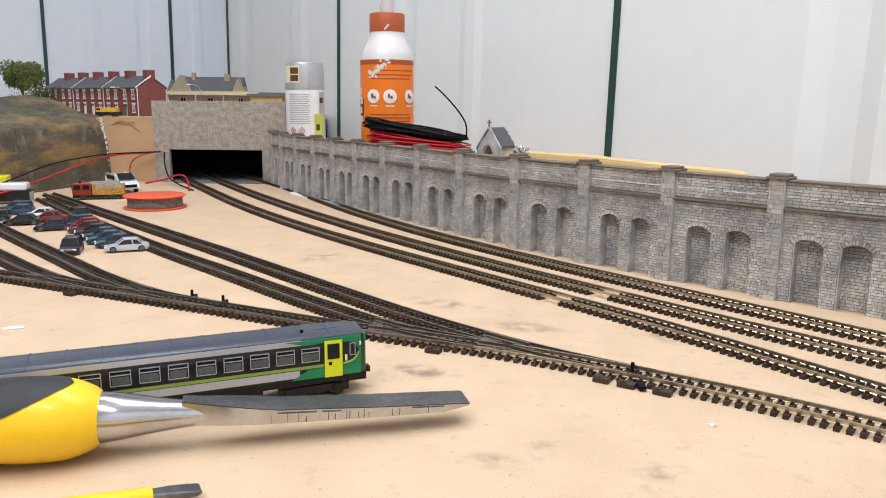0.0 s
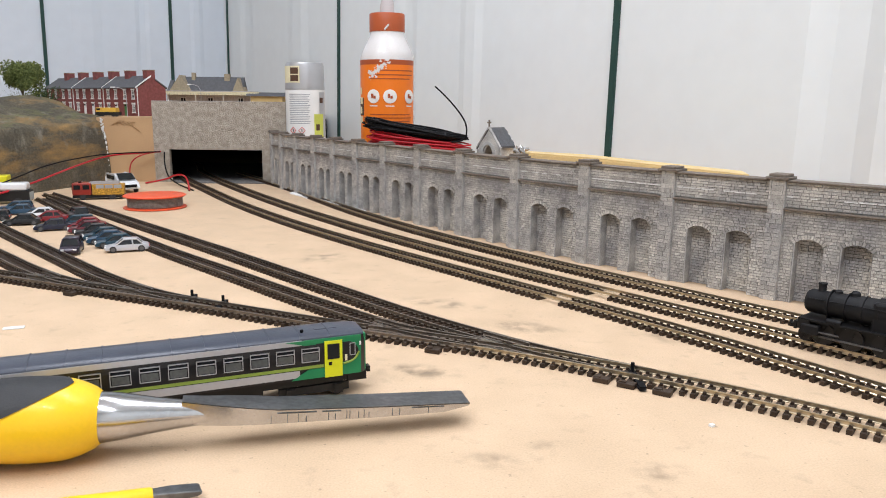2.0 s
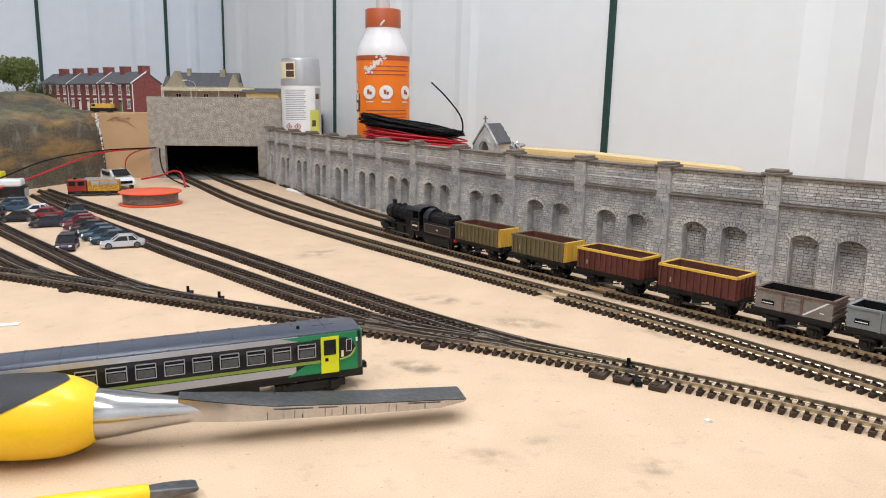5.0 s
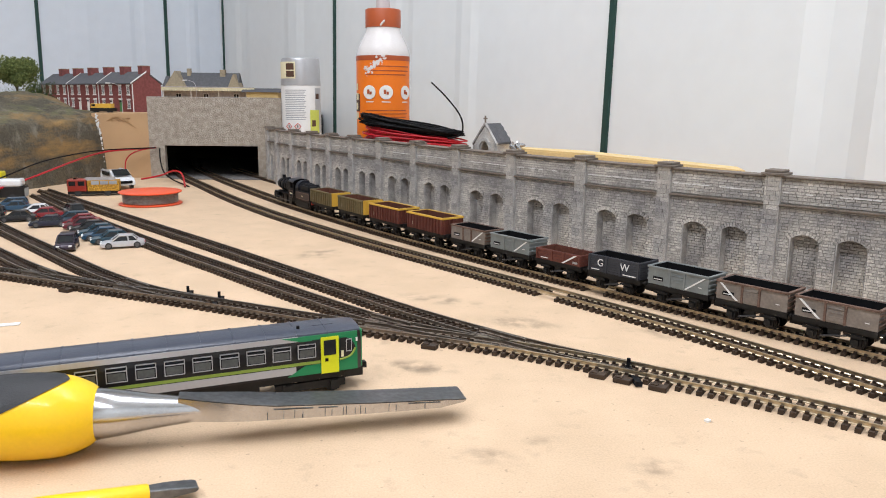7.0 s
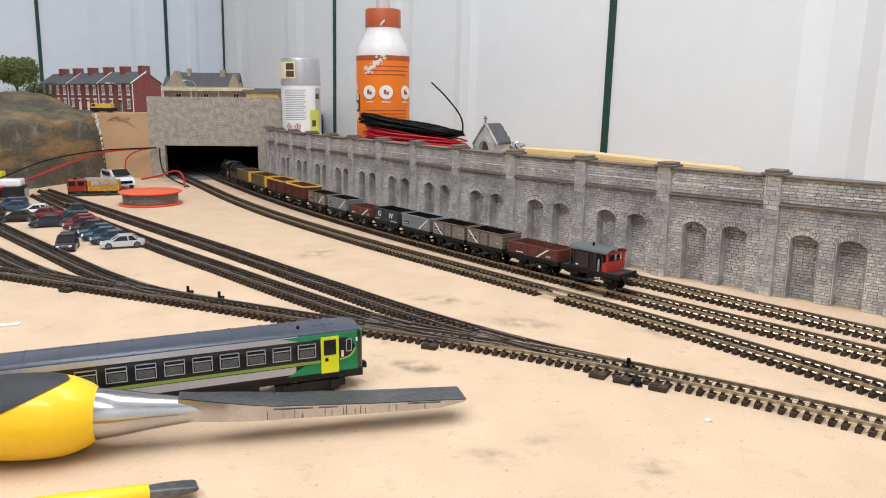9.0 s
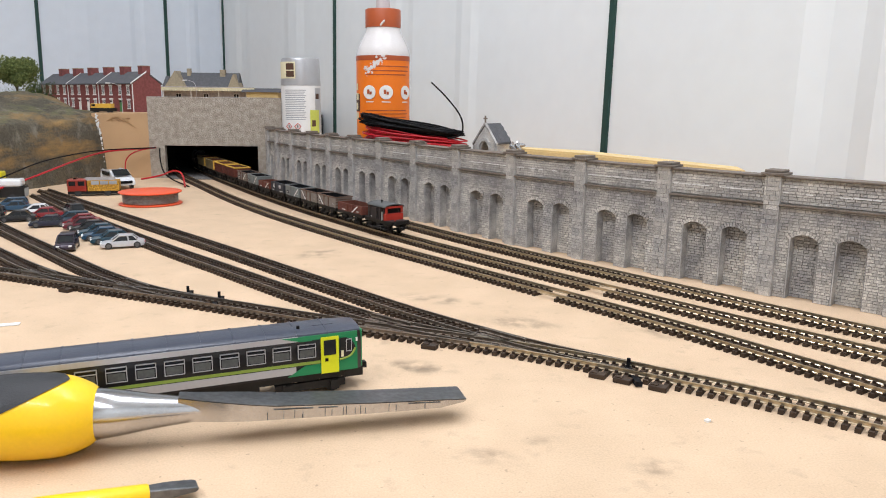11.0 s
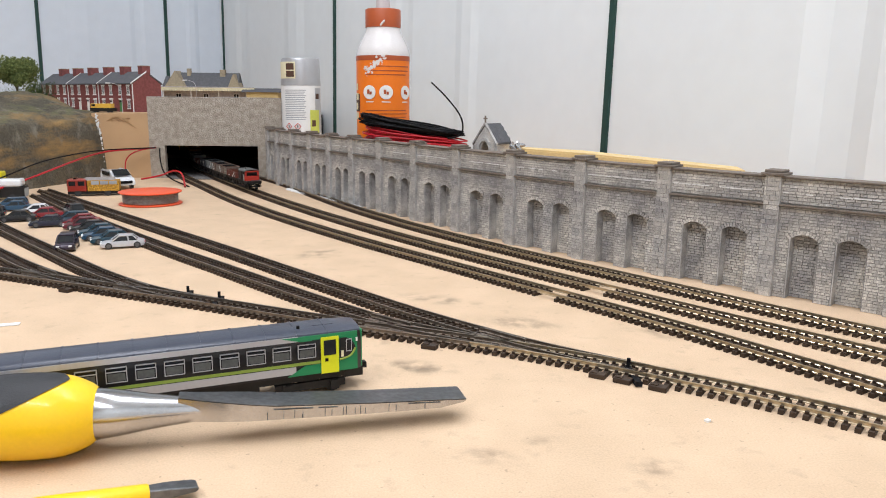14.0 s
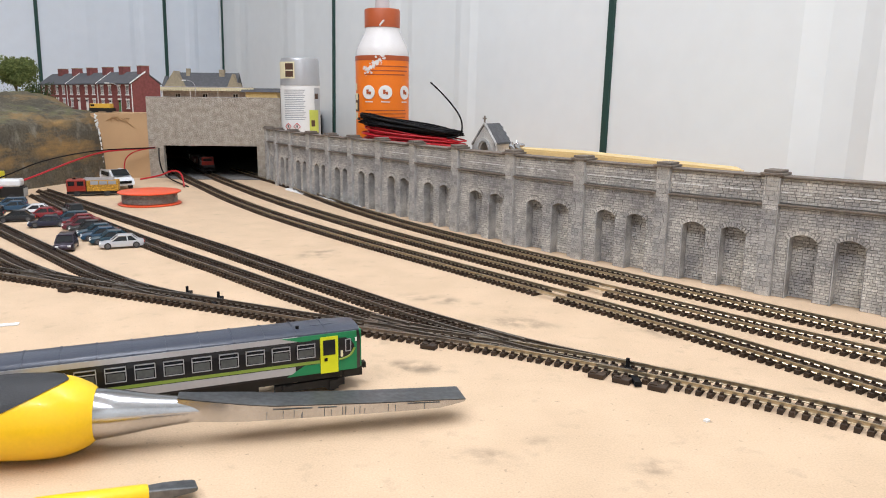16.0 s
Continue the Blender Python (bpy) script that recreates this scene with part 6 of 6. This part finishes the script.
def box_wagon(off, mat, ends, rim, label):
    v = thing("box_wagon", label, "goods wagon", group="goods train wagons")
    L, W, z0, z1 = 0.0422, 0.0182, 0.0106, 0.0220
    chassis(v, 0.044, 0.026, 0.0104)
    body = tub(v, L, W, z0, z1, mat, M_RUST)
    for s in (-1, 1):
        for i in range(12):
            boxed("side_rib", mat, body, (-L / 2 + 0.0006 + i * (L - 0.0012) / 11, s * (W / 2 + 0.0003), z0, 0.0011, 0.0009, z1 - z0 - 0.001))
        boxed("side_plate", M_TANSTONE, body, (L / 2 - 0.0075, s * (W / 2 + 0.0002), z0 + 0.0028, 0.0022, 0.0006, 0.0024), label="pale data plate")
        boxed("top_rail", rim, v, (0, s * W / 2, z1 - 0.0010, L + 0.001, 0.0016, 0.0012))
        boxed("top_rail", M_YELLOW if rim == M_YELLOW or s < 0 else mat, v, (s * L / 2, 0, z1 - 0.0010, 0.0016, W, 0.0012))
        if ends == M_YELLOW and s < 0:
            boxed("end_panel", ends, v, (s * (L / 2 + 0.0003), 0, z0, 0.0006, W - 0.0004, z1 - z0 - 0.0008), label="yellow end panel")
            for i in range(5):
                boxed("end_rib", ends, v, (s * (L / 2 + 0.0006), -W / 2 + 0.002 + i * (W - 0.004) / 4, z0, 0.0008, 0.0010, z1 - z0 - 0.001))
        else:
            for i in range(5):
                boxed("end_rib", mat, v, (s * (L / 2 + 0.0004), -W / 2 + 0.002 + i * (W - 0.004) / 4, z0, 0.0008, 0.0010, z1 - z0 - 0.001))
    TRAIN.append((v, off, 0.027))
    return v


def mineral_wagon(off, mat, label, stripe):
    v = thing("mineral_wagon", label, "goods wagon", group="goods train wagons")
    L, W, z0, z1 = 0.0345, 0.0165, 0.0101, 0.0194
    edge = M_RUSTY_EDGE if mat == M_BAUXITE else mat
    chassis(v, 0.035, 0.0185)
    body = tub(v, L, W, z0, z1, mat, M_BLACK)
    for s in (-1, 1):
        for x in (-0.0042, 0.0042):
            boxed("door_post", edge, body, (x, s * (W / 2 + 0.0003), z0, 0.0010, 0.0009, z1 - z0))
        boxed("side_door", mat, body, (0, s * (W / 2 + 0.0001), z0 + 0.0008, 0.0072, 0.0006, 0.0052))
        for z in (0.0026, 0.0045, 0.0064):
            boxed("door_bar", mat, body, (0, s * (W / 2 + 0.0004), z0 + z, 0.0066, 0.0006, 0.0004))
        boxed("number_panel", M_BLACK, body, (0.0112, s * (W / 2 + 0.0001), z0 + 0.0022, 0.0058, 0.0003, 0.0020))
        for x, w in ((0.0112, 0.0050), (-0.0130, 0.0018)):
            boxed("lettering_bar", M_WHITE, body, (x, s * (W / 2 + 0.0003), z0 + 0.0028, w, 0.0002, 0.0004))
        bm = bmesh.new()
        y = s * (W / 2 + 0.0001)
        x0, x1 = (-0.0042, -0.0160) if stripe < 0 else (0.0060, 0.0160)
        q = [(x0, z0 + 0.0006), (x0 + (0.0013 if stripe > 0 else -0.0013), z0 + 0.0006), (x1, z1 - 0.0012), (x1 - (0.0013 if stripe > 0 else -0.0013), z1 - 0.0012)]
        loft(bm, [[(x, y, z) for x, z in q], [(x, y + s * 0.0003, z) for x, z in q]])
        part("white_diagonal", bm, M_WHITE, body, "white diagonal stripe")
        boxed("top_rail", edge, v, (0, s * W / 2, z1 - 0.0008, L + 0.0006, 0.0013, 0.0009))
        boxed("top_rail", edge, v, (s * L / 2, 0, z1 - 0.0008, 0.0013, W, 0.0009))
        for z in (0.0018, 0.0042, 0.0066):
            boxed("end_rib", edge, v, (s * (L / 2 + 0.0003), 0, z0 + z, 0.0008, W - 0.0006, 0.0008))
    TRAIN.append((v, off, 0.0185))
    return v


def plank_wagon(off, mat, label, planks, z1, letters=False, L=0.0345):
    v = thing("open_wagon", label, "goods wagon", group="goods train wagons")
    W, z0 = 0.0165, 0.0100
    chassis(v, L + 0.0005, 0.0185)
    body = tub(v, L - 0.0004, W - 0.0006, z0, z1, mat, M_BLACK if letters else M_RUST)
    h = (z1 - z0) / planks
    for s in (-1, 1):
        for i in range(planks):
            boxed("plank", mat, body, (0, s * (W / 2 - 0.0001), z0 + i * h + 0.00012, L, 0.0006, h - 0.00024))
            boxed("plank", mat, body, (s * (L / 2 - 0.0001), 0, z0 + i * h + 0.00012, 0.0006, W, h - 0.00024))
        for x in (-L / 2 + 0.0008, -0.0046, 0.0046, L / 2 - 0.0008):
            boxed("iron_strap", mat, body, (x, s * (W / 2 + 0.0004), z0, 0.0011, 0.0007, z1 - z0))
        if not letters:
            bm = bmesh.new()
            y = s * (W / 2 + 0.0004)
            q = [(-0.0145, z1 - 0.0006), (-0.0128, z1 - 0.0006), (-0.0035, z0 + 0.0004), (-0.0052, z0 + 0.0004)]
            loft(bm, [[(x, y, z) for x, z in q], [(x, y + s * 0.0004, z) for x, z in q]])
            part("white_diagonal", bm, M_WHITE, body, "white diagonal stripe")
            boxed("lettering_bar", M_WHITE, body, (0.0105, s * (W / 2 + 0.0004), z0 + 0.0010, 0.0055, 0.0003, 0.0005))
            boxed("lettering_bar", M_CABIN, body, (-0.0135, s * (W / 2 + 0.0004), z0 + 0.0012, 0.0035, 0.0003, 0.0012))
        else:
            boxed("lettering_bar", M_WHITE, body, (0.0120, s * (W / 2 + 0.0004), z0 + 0.0010, 0.0055, 0.0003, 0.0004))
            boxed("lettering_bar", M_WHITE, body, (-0.0110, s * (W / 2 + 0.0004), z0 + 0.0010, 0.0085, 0.0003, 0.0005))
    if letters:
        for ch, x in (("G", 0.0085), ("W", -0.0078)):
            cu = bpy.data.curves.new("letter", "FONT")
            cu.body, cu.size, cu.extrude, cu.align_x = ch, 0.0058, 0.0001, "CENTER"
            tmp = new("letter_curve", cu)
            me = bpy.data.meshes.new_from_object(tmp.evaluated_get(bpy.context.evaluated_depsgraph_get()))
            bpy.data.objects.remove(tmp)
            me.materials.clear()
            me.materials.append(M_WHITE)
            for s in (1, -1):
                ob = new("letter", me)
                ob.parent = body
                ob.matrix_basis = Matrix.Translation((x * s, s * (W / 2 + 0.0006), z0 + 0.0034)) @ Matrix.Rotation(math.pi if s > 0 else 0, 4, "Z") @ Matrix.Rotation(math.pi / 2, 4, "X")
    TRAIN.append((v, off, 0.0185))
    return v


def brake_van(off):
    v = thing("brake_van", "dark brown brake van with grey roof and red end", "brake van", group="goods train wagons")
    chassis(v, 0.0405, 0.024)
    boxed("deck", M_BRAKE_BROWN, v, (0, 0, 0.0093, 0.0405, 0.0165, 0.0010))
    W, z0, z1 = 0.0160, 0.0098, 0.0208
    cab = boxed("cabin", M_BRAKE_BROWN, v, (0.0040, 0, z0, 0.0165, W, z1 - z0))
    for s in (-1, 1):
        for x in (-0.0040, -0.0010, 0.0020, 0.0055, 0.0085, 0.0118):
            boxed("side_post", M_BRAKE_BROWN, cab, (x, s * (W / 2 + 0.0002), z0, 0.0008, 0.0006, z1 - z0))
        boxed("lookout", M_BRAKE_BROWN, cab, (0.0040, s * (W / 2 + 0.0005), z0 + 0.001, 0.0070, 0.0016, 0.0085))
        boxed("step_board", M_FRAME, v, (0, s * 0.0092, 0.0034, 0.030, 0.0022, 0.0006))
        boxed("lettering_bar", M_WHITE, cab, (0.0085, s * (W / 2 + 0.0005), z0 + 0.0016, 0.0030, 0.0003, 0.0006))
        boxed("door_edge", M_CABIN, v, (-0.0060, s * W / 2, z0, 0.0006, 0.0010, 0.0070))
        boxed("handrail", M_LEVER, v, (0.0142, s * W / 2, z0, 0.0006, 0.0006, z1 - z0))
        boxed("roof_post", M_BRAKE_BROWN, v, (-0.0080, s * (W / 2 - 0.0008), z0, 0.0012, 0.0012, z1 - z0))
    # veranda end in red, with its opening
    boxed("end_panel", M_BRAKE_RED, v, (-0.0102, 0, z0 - 0.0002, 0.0030, W + 0.0004, 0.0058), label="bright red veranda end")
    for s in (-1, 1):
        boxed("end_post", M_BRAKE_RED, v, (-0.0112, s * (W / 2 - 0.0009), z0 + 0.0060, 0.0010, 0.0018, 0.0052))
    boxed("end_head", M_BRAKE_RED, v, (-0.0112, 0, z1 - 0.0012, 0.0010, W, 0.0016))
    boxed("front_screen", M_BRAKE_BROWN, v, (0.0148, 0, z0, 0.0008, W, 0.0050))
    bm = bmesh.new()
    n = 10
    arc = [((W / 2 + 0.0008) * math.cos(math.pi * k / n), z1 + 0.0022 * math.sin(math.pi * k / n)) for k in range(n + 1)]
    ring = arc + [(y, z - 0.0005) for y, z in reversed(arc)]
    loft(bm, [[(x, y, z) for y, z in ring] for x in (-0.0124, 0.0152)])
    part("roof", bm, M_BRAKE_ROOF, v, "grey curved roof", smooth=True)
    bm = bmesh.new()
    rod(bm, (0.002, 0.003, z1 + 0.0010), (0.002, 0.003, z1 + 0.0042), 0.0006, n=8)
    part("stove_pipe", bm, M_BLACK, v)
    bm = bmesh.new()
    rod(bm, (-0.0190, 0.004, 0.0098), (-0.0190, 0.004, 0.0114), 0.0007, n=8)
    part("tail_lamp", bm, M_BRAKE_RED, v)
    boxed("platform_end", M_BRAKE_BROWN, v, (-0.0196, 0, 0.0085, 0.0010, 0.0165, 0.0022), label="dark platform end")
    TRAIN.append((v, off, 0.026))


def locomotive():
    v = thing("steam_locomotive", "weathered black model steam locomotive with small chimney", "steam locomotive")
    # origin at the middle driving axle
    f = 0.0242
    boxed("frame", M_FRAME, v, (-0.003, 0, 0.0036, 0.050, 0.0090, 0.0060))
    boxed("running_plate", M_LOCO, v, (-0.0020, 0, 0.0102, 0.048, 0.0165, 0.0008))
    boxed("buffer_beam", M_FRAME, v, (f - 0.0012, 0, 0.0055, 0.0012, 0.0165, 0.0036))
    for s in (-1, 1):
        bm = bmesh.new()
        rod(bm, (f - 0.0006, s * 0.0056, 0.0072), (f + 0.0018, s * 0.0056, 0.0072), 0.0007, n=8)
        rod(bm, (f + 0.0014, s * 0.0056, 0.0072), (f + 0.0020, s * 0.0056, 0.0072), 0.0014, n=12)
        part("buffer", bm, M_FRAME, v)
    boxed("coupler", M_FRAME, v, (f + 0.0020, 0, 0.0040, 0.0050, 0.0024, 0.0022))
    zc, r = 0.0178, 0.0054
    bm = bmesh.new()
    prof = [(0.0044, 0.0216), (r - 0.0002, 0.0206), (r, 0.0200), (r, 0.0115), (r + 0.0002, 0.0110), (r + 0.0003, 0.0040), (r + 0.0009, -0.0100), (r + 0.0009, -0.0165)]
    lathe(bm, prof, 28, axis="X")
    bmesh.ops.transform(bm, verts=bm.verts, matrix=Matrix.Translation((0, 0, zc)))
    boiler = part("boiler", bm, M_LOCO, v, smooth=True)
    for x in (0.0112, 0.0040, -0.0030, -0.0095):
        bm = bmesh.new()
        lathe(bm, [(r + 0.0011, x), (r + 0.0011, x + 0.0005)], 28, axis="X")
        bmesh.ops.transform(bm, verts=bm.verts, matrix=Matrix.Translation((0, 0, zc)))
        part("boiler_band", bm, M_LOCO, boiler)
    bm = bmesh.new()
    lathe(bm, [(0.0032, 0.0216), (0.0022, 0.0222), (0.0004, 0.0224)], 20, axis="X")
    bmesh.ops.transform(bm, verts=bm.verts, matrix=Matrix.Translation((0, 0, zc)))
    part("smokebox_door", bm, M_LOCO, boiler)
    bm = bmesh.new()
    lathe(bm, [(0.0024, 0.0222), (0.0017, 0.0232), (0.0016, 0.0258), (0.0020, 0.0262), (0.0019, 0.0267), (0.0012, 0.0267)], 20)
    bmesh.ops.transform(bm, verts=bm.verts, matrix=Matrix.Translation((0.0160, 0, 0)))
    part("chimney", bm, M_LOCO, v, smooth=True)
    for x, rr, h in ((0.0090, 0.0017, 0.0018), (0.0020, 0.0021, 0.0026), (-0.0090, 0.0015, 0.0016)):
        bm = bmesh.new()
        lathe(bm, [(rr + 0.0005, 0.0226), (rr, 0.0234), (rr * 0.95, 0.0231 + h * 0.6), (rr * 0.6, 0.0231 + h * 0.9), (0.0002, 0.0231 + h)], 18)
        bmesh.ops.transform(bm, verts=bm.verts, matrix=Matrix.Translation((x, 0, 0)))
        part("dome" if x > -0.005 else "safety_valve", bm, M_LOCO, v, smooth=True)
    boxed("firebox", M_LOCO, v, (-0.0130, 0, 0.0096, 0.0120, 0.0122, 0.0138), bevel=0.0012)
    # cab
    cab = boxed("cab", M_LOCO, v, (-0.0180, 0, 0.0092, 0.0012, 0.0158, 0.0158))
    for s in (-1, 1):
        side = boxed("cab_side", M_LOCO, v, (-0.0232, s * 0.0078, 0.0078, 0.0110, 0.0008, 0.0098))
        boxed("cab_post", M_LOCO, v, (-0.0190, s * 0.0078, 0.0170, 0.0028, 0.0008, 0.0074), (-0.0280, s * 0.0078, 0.0170, 0.0012, 0.0008, 0.0074))
        boxed("number_panel", M_CREAM, side, (-0.0232, s * 0.0083, 0.0118, 0.0062, 0.0003, 0.0012), label="cream number bar")
        for p in ((-0.0232, s * 0.0083, 0.0150, 0.0092, 0.0003, 0.0003), (-0.0232, s * 0.0083, 0.0088, 0.0092, 0.0003, 0.0003), (-0.0278, s * 0.0083, 0.0088, 0.0003, 0.0003, 0.0062), (-0.0186, s * 0.0083, 0.0088, 0.0003, 0.0003, 0.0062)):
            boxed("lining", M_LINING, side, p)
        boxed("cylinder", M_LOCO, v, (0.0165, s * 0.0075, 0.0042, 0.0080, 0.0034, 0.0046), bevel=0.0008)
        rodbar = boxed("slide_bar", M_WORN_ROD, v, (0.0085, s * 0.0084, 0.0058, 0.009, 0.0006, 0.0006))
        boxed("running_step", M_FRAME, v, (0.0195, s * 0.0078, 0.0064, 0.005, 0.0012, 0.0040))
    bm = bmesh.new()
    n = 10
    arc = [(0.0084 * math.cos(math.pi * k / n), 0.0238 + 0.0030 * math.sin(math.pi * k / n)) for k in range(n + 1)]
    ring = arc + [(y * 0.97, z - 0.0006) for y, z in reversed(arc)]
    loft(bm, [[(x, y, z) for y, z in ring] for x in (-0.0300, -0.0168)])
    part("cab_roof", bm, M_LOCO_GLOSS, v, "blue-black curved cab roof", smooth=True)
    for x in (-0.013, 0.0, 0.012):
        w = wheelset(v, x, 0.0050)
    wheelset(v, 0.0195, 0.0030)
    for s in (-1, 1):
        boxed("coupling_rod", M_WORN_ROD, v, (0.0, s * 0.0062, 0.0032, 0.0262, 0.0006, 0.0008))
    for s in (-1, 1):
        # pipework and handrail along the boiler
        wire("handrail", [(0.020, s * 0.0052, 0.0200), (0.0, s * 0.0058, 0.0204), (-0.0165, s * 0.0066, 0.0206)], 0.00022, M_LOCO, parent=v)
        bm = bmesh.new()
        rod(bm, (0.004, s * 0.0070, 0.0116), (0.010, s * 0.0070, 0.0116), 0.0013, n=12)
        part("air_pump", bm, M_LOCO, v)
    TRAIN.append((v, -0.0458, 0.026))

    t = thing("steam_tender", "lined black coal tender coupled behind the locomotive", "tender")
    boxed("frame", M_FRAME, t, (0, 0, 0.0036, 0.039, 0.0150, 0.0050))
    tank = boxed("tank", M_LOCO, t, (0, 0, 0.0086, 0.0385, 0.0162, 0.0082), bevel=0.0006)
    for s in (-1, 1):
        boxed("lined_panel", M_MAROON_LINE, tank, (-0.001, s * 0.0081, 0.0098, 0.0325, 0.0003, 0.0056))
        for p in ((-0.001, s * 0.0083, 0.0156, 0.0335, 0.0003, 0.0003), (-0.001, s * 0.0083, 0.0095, 0.0335, 0.0003, 0.0003), (-0.0177, s * 0.0083, 0.0095, 0.0003, 0.0003, 0.0064), (0.0157, s * 0.0083, 0.0095, 0.0003, 0.0003, 0.0064)):
            boxed("lining", M_LINING, tank, p)
        boxed("crest", M_CREAM, tank, (-0.001, s * 0.0083, 0.0120, 0.0026, 0.0003, 0.0009))
        boxed("axle_guard", M_FRAME, t, (0, s * 0.0076, 0.0022, 0.034, 0.0012, 0.0050))
    bm = bmesh.new()
    arc = [(0.0076 * math.cos(math.pi * k / n), 0.0190 + 0.0068 * math.sin(math.pi * k / n)) for k in range(n + 1)]
    loft(bm, [[(x, y, z) for y, z in arc] for x in (0.0125, 0.0192)])
    part("weather_screen", bm, M_LOCO_GLOSS, t, smooth=True)
    boxed("screen_base", M_LOCO, t, (0.01585, 0, 0.0166, 0.0066, 0.0150, 0.0030))
    boxed("coal_bunker", M_LOCO, t, (-0.0005, 0, 0.0166, 0.0250, 0.0124, 0.0058), bevel=0.0012)
    bm = bmesh.new()
    rnd = random.Random(5)
    for i in range(90):
        s = bmesh.ops.create_icosphere(bm, subdivisions=1, radius=rnd.uniform(0.0007, 0.0014))["verts"]
        bmesh.ops.transform(bm, verts=s, matrix=Matrix.Translation((rnd.uniform(-0.012, 0.011), rnd.uniform(-0.005, 0.005), 0.0219 + rnd.uniform(0, 0.0009))))
    tagged(part("coal", bm, M_LOCO, t, "heaped coal"), kind="stuff")
    boxed("filler_dome", M_LOCO, t, (-0.0155, 0, 0.0166, 0.0042, 0.0060, 0.0024), bevel=0.0006)
    boxed("buffer_beam", M_FRAME, t, (-0.0198, 0, 0.0055, 0.0010, 0.0162, 0.0034))
    for s in (-1, 1):
        bm = bmesh.new()
        rod(bm, (-0.0200, s * 0.0056, 0.0072), (-0.0222, s * 0.0056, 0.0072), 0.0012, n=10)
        part("buffer", bm, M_BRAKE_RED if s > 0 else M_FRAME, t)
    boxed("coupler", M_FRAME, t, (-0.0222, 0, 0.0040, 0.0050, 0.0024, 0.0022))
    for p in t.children_recursive:
        p.data.transform(Matrix.Diagonal((0.88, 1, 1, 1)))
    for x in (-0.0115, 0.0, 0.0115):
        wheelset(t, x, 0.0031)
    TRAIN.append((t, -0.0950, 0.023))


def goods_train():
    locomotive()
    for off in (-0.138, -0.1935):
        box_wagon(off - 0.0014, M_OLIVE, M_YELLOW, M_OLIVE, "olive-grey box wagon with yellow ends and rusty inside")
    for off in (-0.248, -0.302):
        box_wagon(off, M_MAROON, M_MAROON, M_YELLOW, "maroon box wagon with a yellow top rail")
    mineral_wagon(-0.3495, M_BAUXITE, "weathered pinkish-grey mineral wagon with white diagonal", -1)
    mineral_wagon(-0.3900, M_GREY_WAGON, "light grey mineral wagon with white diagonal", -1)
    plank_wagon(-0.4310, M_REDBROWN, "red-brown low planked open wagon", 4, 0.0165)
    plank_wagon(-0.4712, M_DARK_WAGON, "dark slate open wagon lettered GW in white", 7, 0.0193, True)
    mineral_wagon(-0.5110, M_GREY_WAGON, "light grey mineral wagon with white diagonal", -1)
    mineral_wagon(-0.5500, M_BAUXITE, "weathered pinkish-grey mineral wagon with white diagonal", 1)
    mineral_wagon(-0.5880, M_BAUXITE, "weathered pinkish-grey mineral wagon with white diagonal", 1)
    plank_wagon(-0.6318, M_REDBROWN, "long red-brown planked open wagon with white diagonal", 5, 0.0168, L=0.0415)
    brake_van(-0.6765)


def motions():
    line = LINE["train_line"]

    def front(t):
        k = min(1.0, max(0.0, (t - 2.6) / 3.4))
        ease = 0.0075 * (1 - k * k * (3 - 2 * k))
        return 0.853 + 0.1108 * t + ease if t <= 9 else 1.8502 + 0.1088 * (t - 9)

    times = [0.25 * i for i in range(65)]
    for v, off, base in TRAIN:
        rows = []
        for t in times:
            s = front(t) + off
            p, _ = line.at(s + base / 2)
            q, _ = line.at(s - base / 2)
            m = (p + q) / 2
            d = p - q
            rows.append((t, Matrix.Translation((m.x, m.y, RAIL_TOP)) @ Matrix.Rotation(math.atan2(d.y, d.x), 4, "Z")))
        walk(v, rows)
    fast = [i / 30 for i in range(481)]
    for w, x, r in TURNING:
        walk(w, [(t, Matrix.Translation((x, 0, r)) @ Matrix.Rotation(front(t) / r, 4, "Y")) for t in fast])


setting()
railway()
for siding in ("upper_siding", "middle_siding", "car_park_siding", "left_siding"):
    check_rails("lead_line", siding, "check_rails")
point_gear()
terraces()
tunnel()
hill()
terrace_row()
station()
street_lamp(-0.438, 1.045, 0.085, 0.030)
street_lamp(-0.385, 1.20, 0.085, 0.038)
tree("tree", -0.611, 1.10, 0.100, 0.060, 0.030, M_LEAF, "round green model tree on the hill", 3, 8000)
tree("bush", -0.690, 1.29, 0.085, 0.052, 0.026, M_LEAF, "green model bush behind the terrace", 8, 700)
tree("bush", -0.585, 1.12, 0.085, 0.040, 0.022, M_LEAF_DARK, "dark green model bush beside the terrace", 11, 700)
tree("bush", -0.655, 1.08, 0.092, 0.036, 0.022, M_LEAF_DARK, "dark green model bush on the hill", 9, 700)
tree("bush", -0.600, 1.07, 0.096, 0.018, 0.024, M_LEAF_DARK, "low dark green model shrub on the hill", 10, 400)
road_vehicles()
glue_bottle()
spray_can()
wire_coils()
chapel()
shelf_clutter()
chisel()
screwdriver()
railcar()
goods_train()
retaining_wall()
motions()
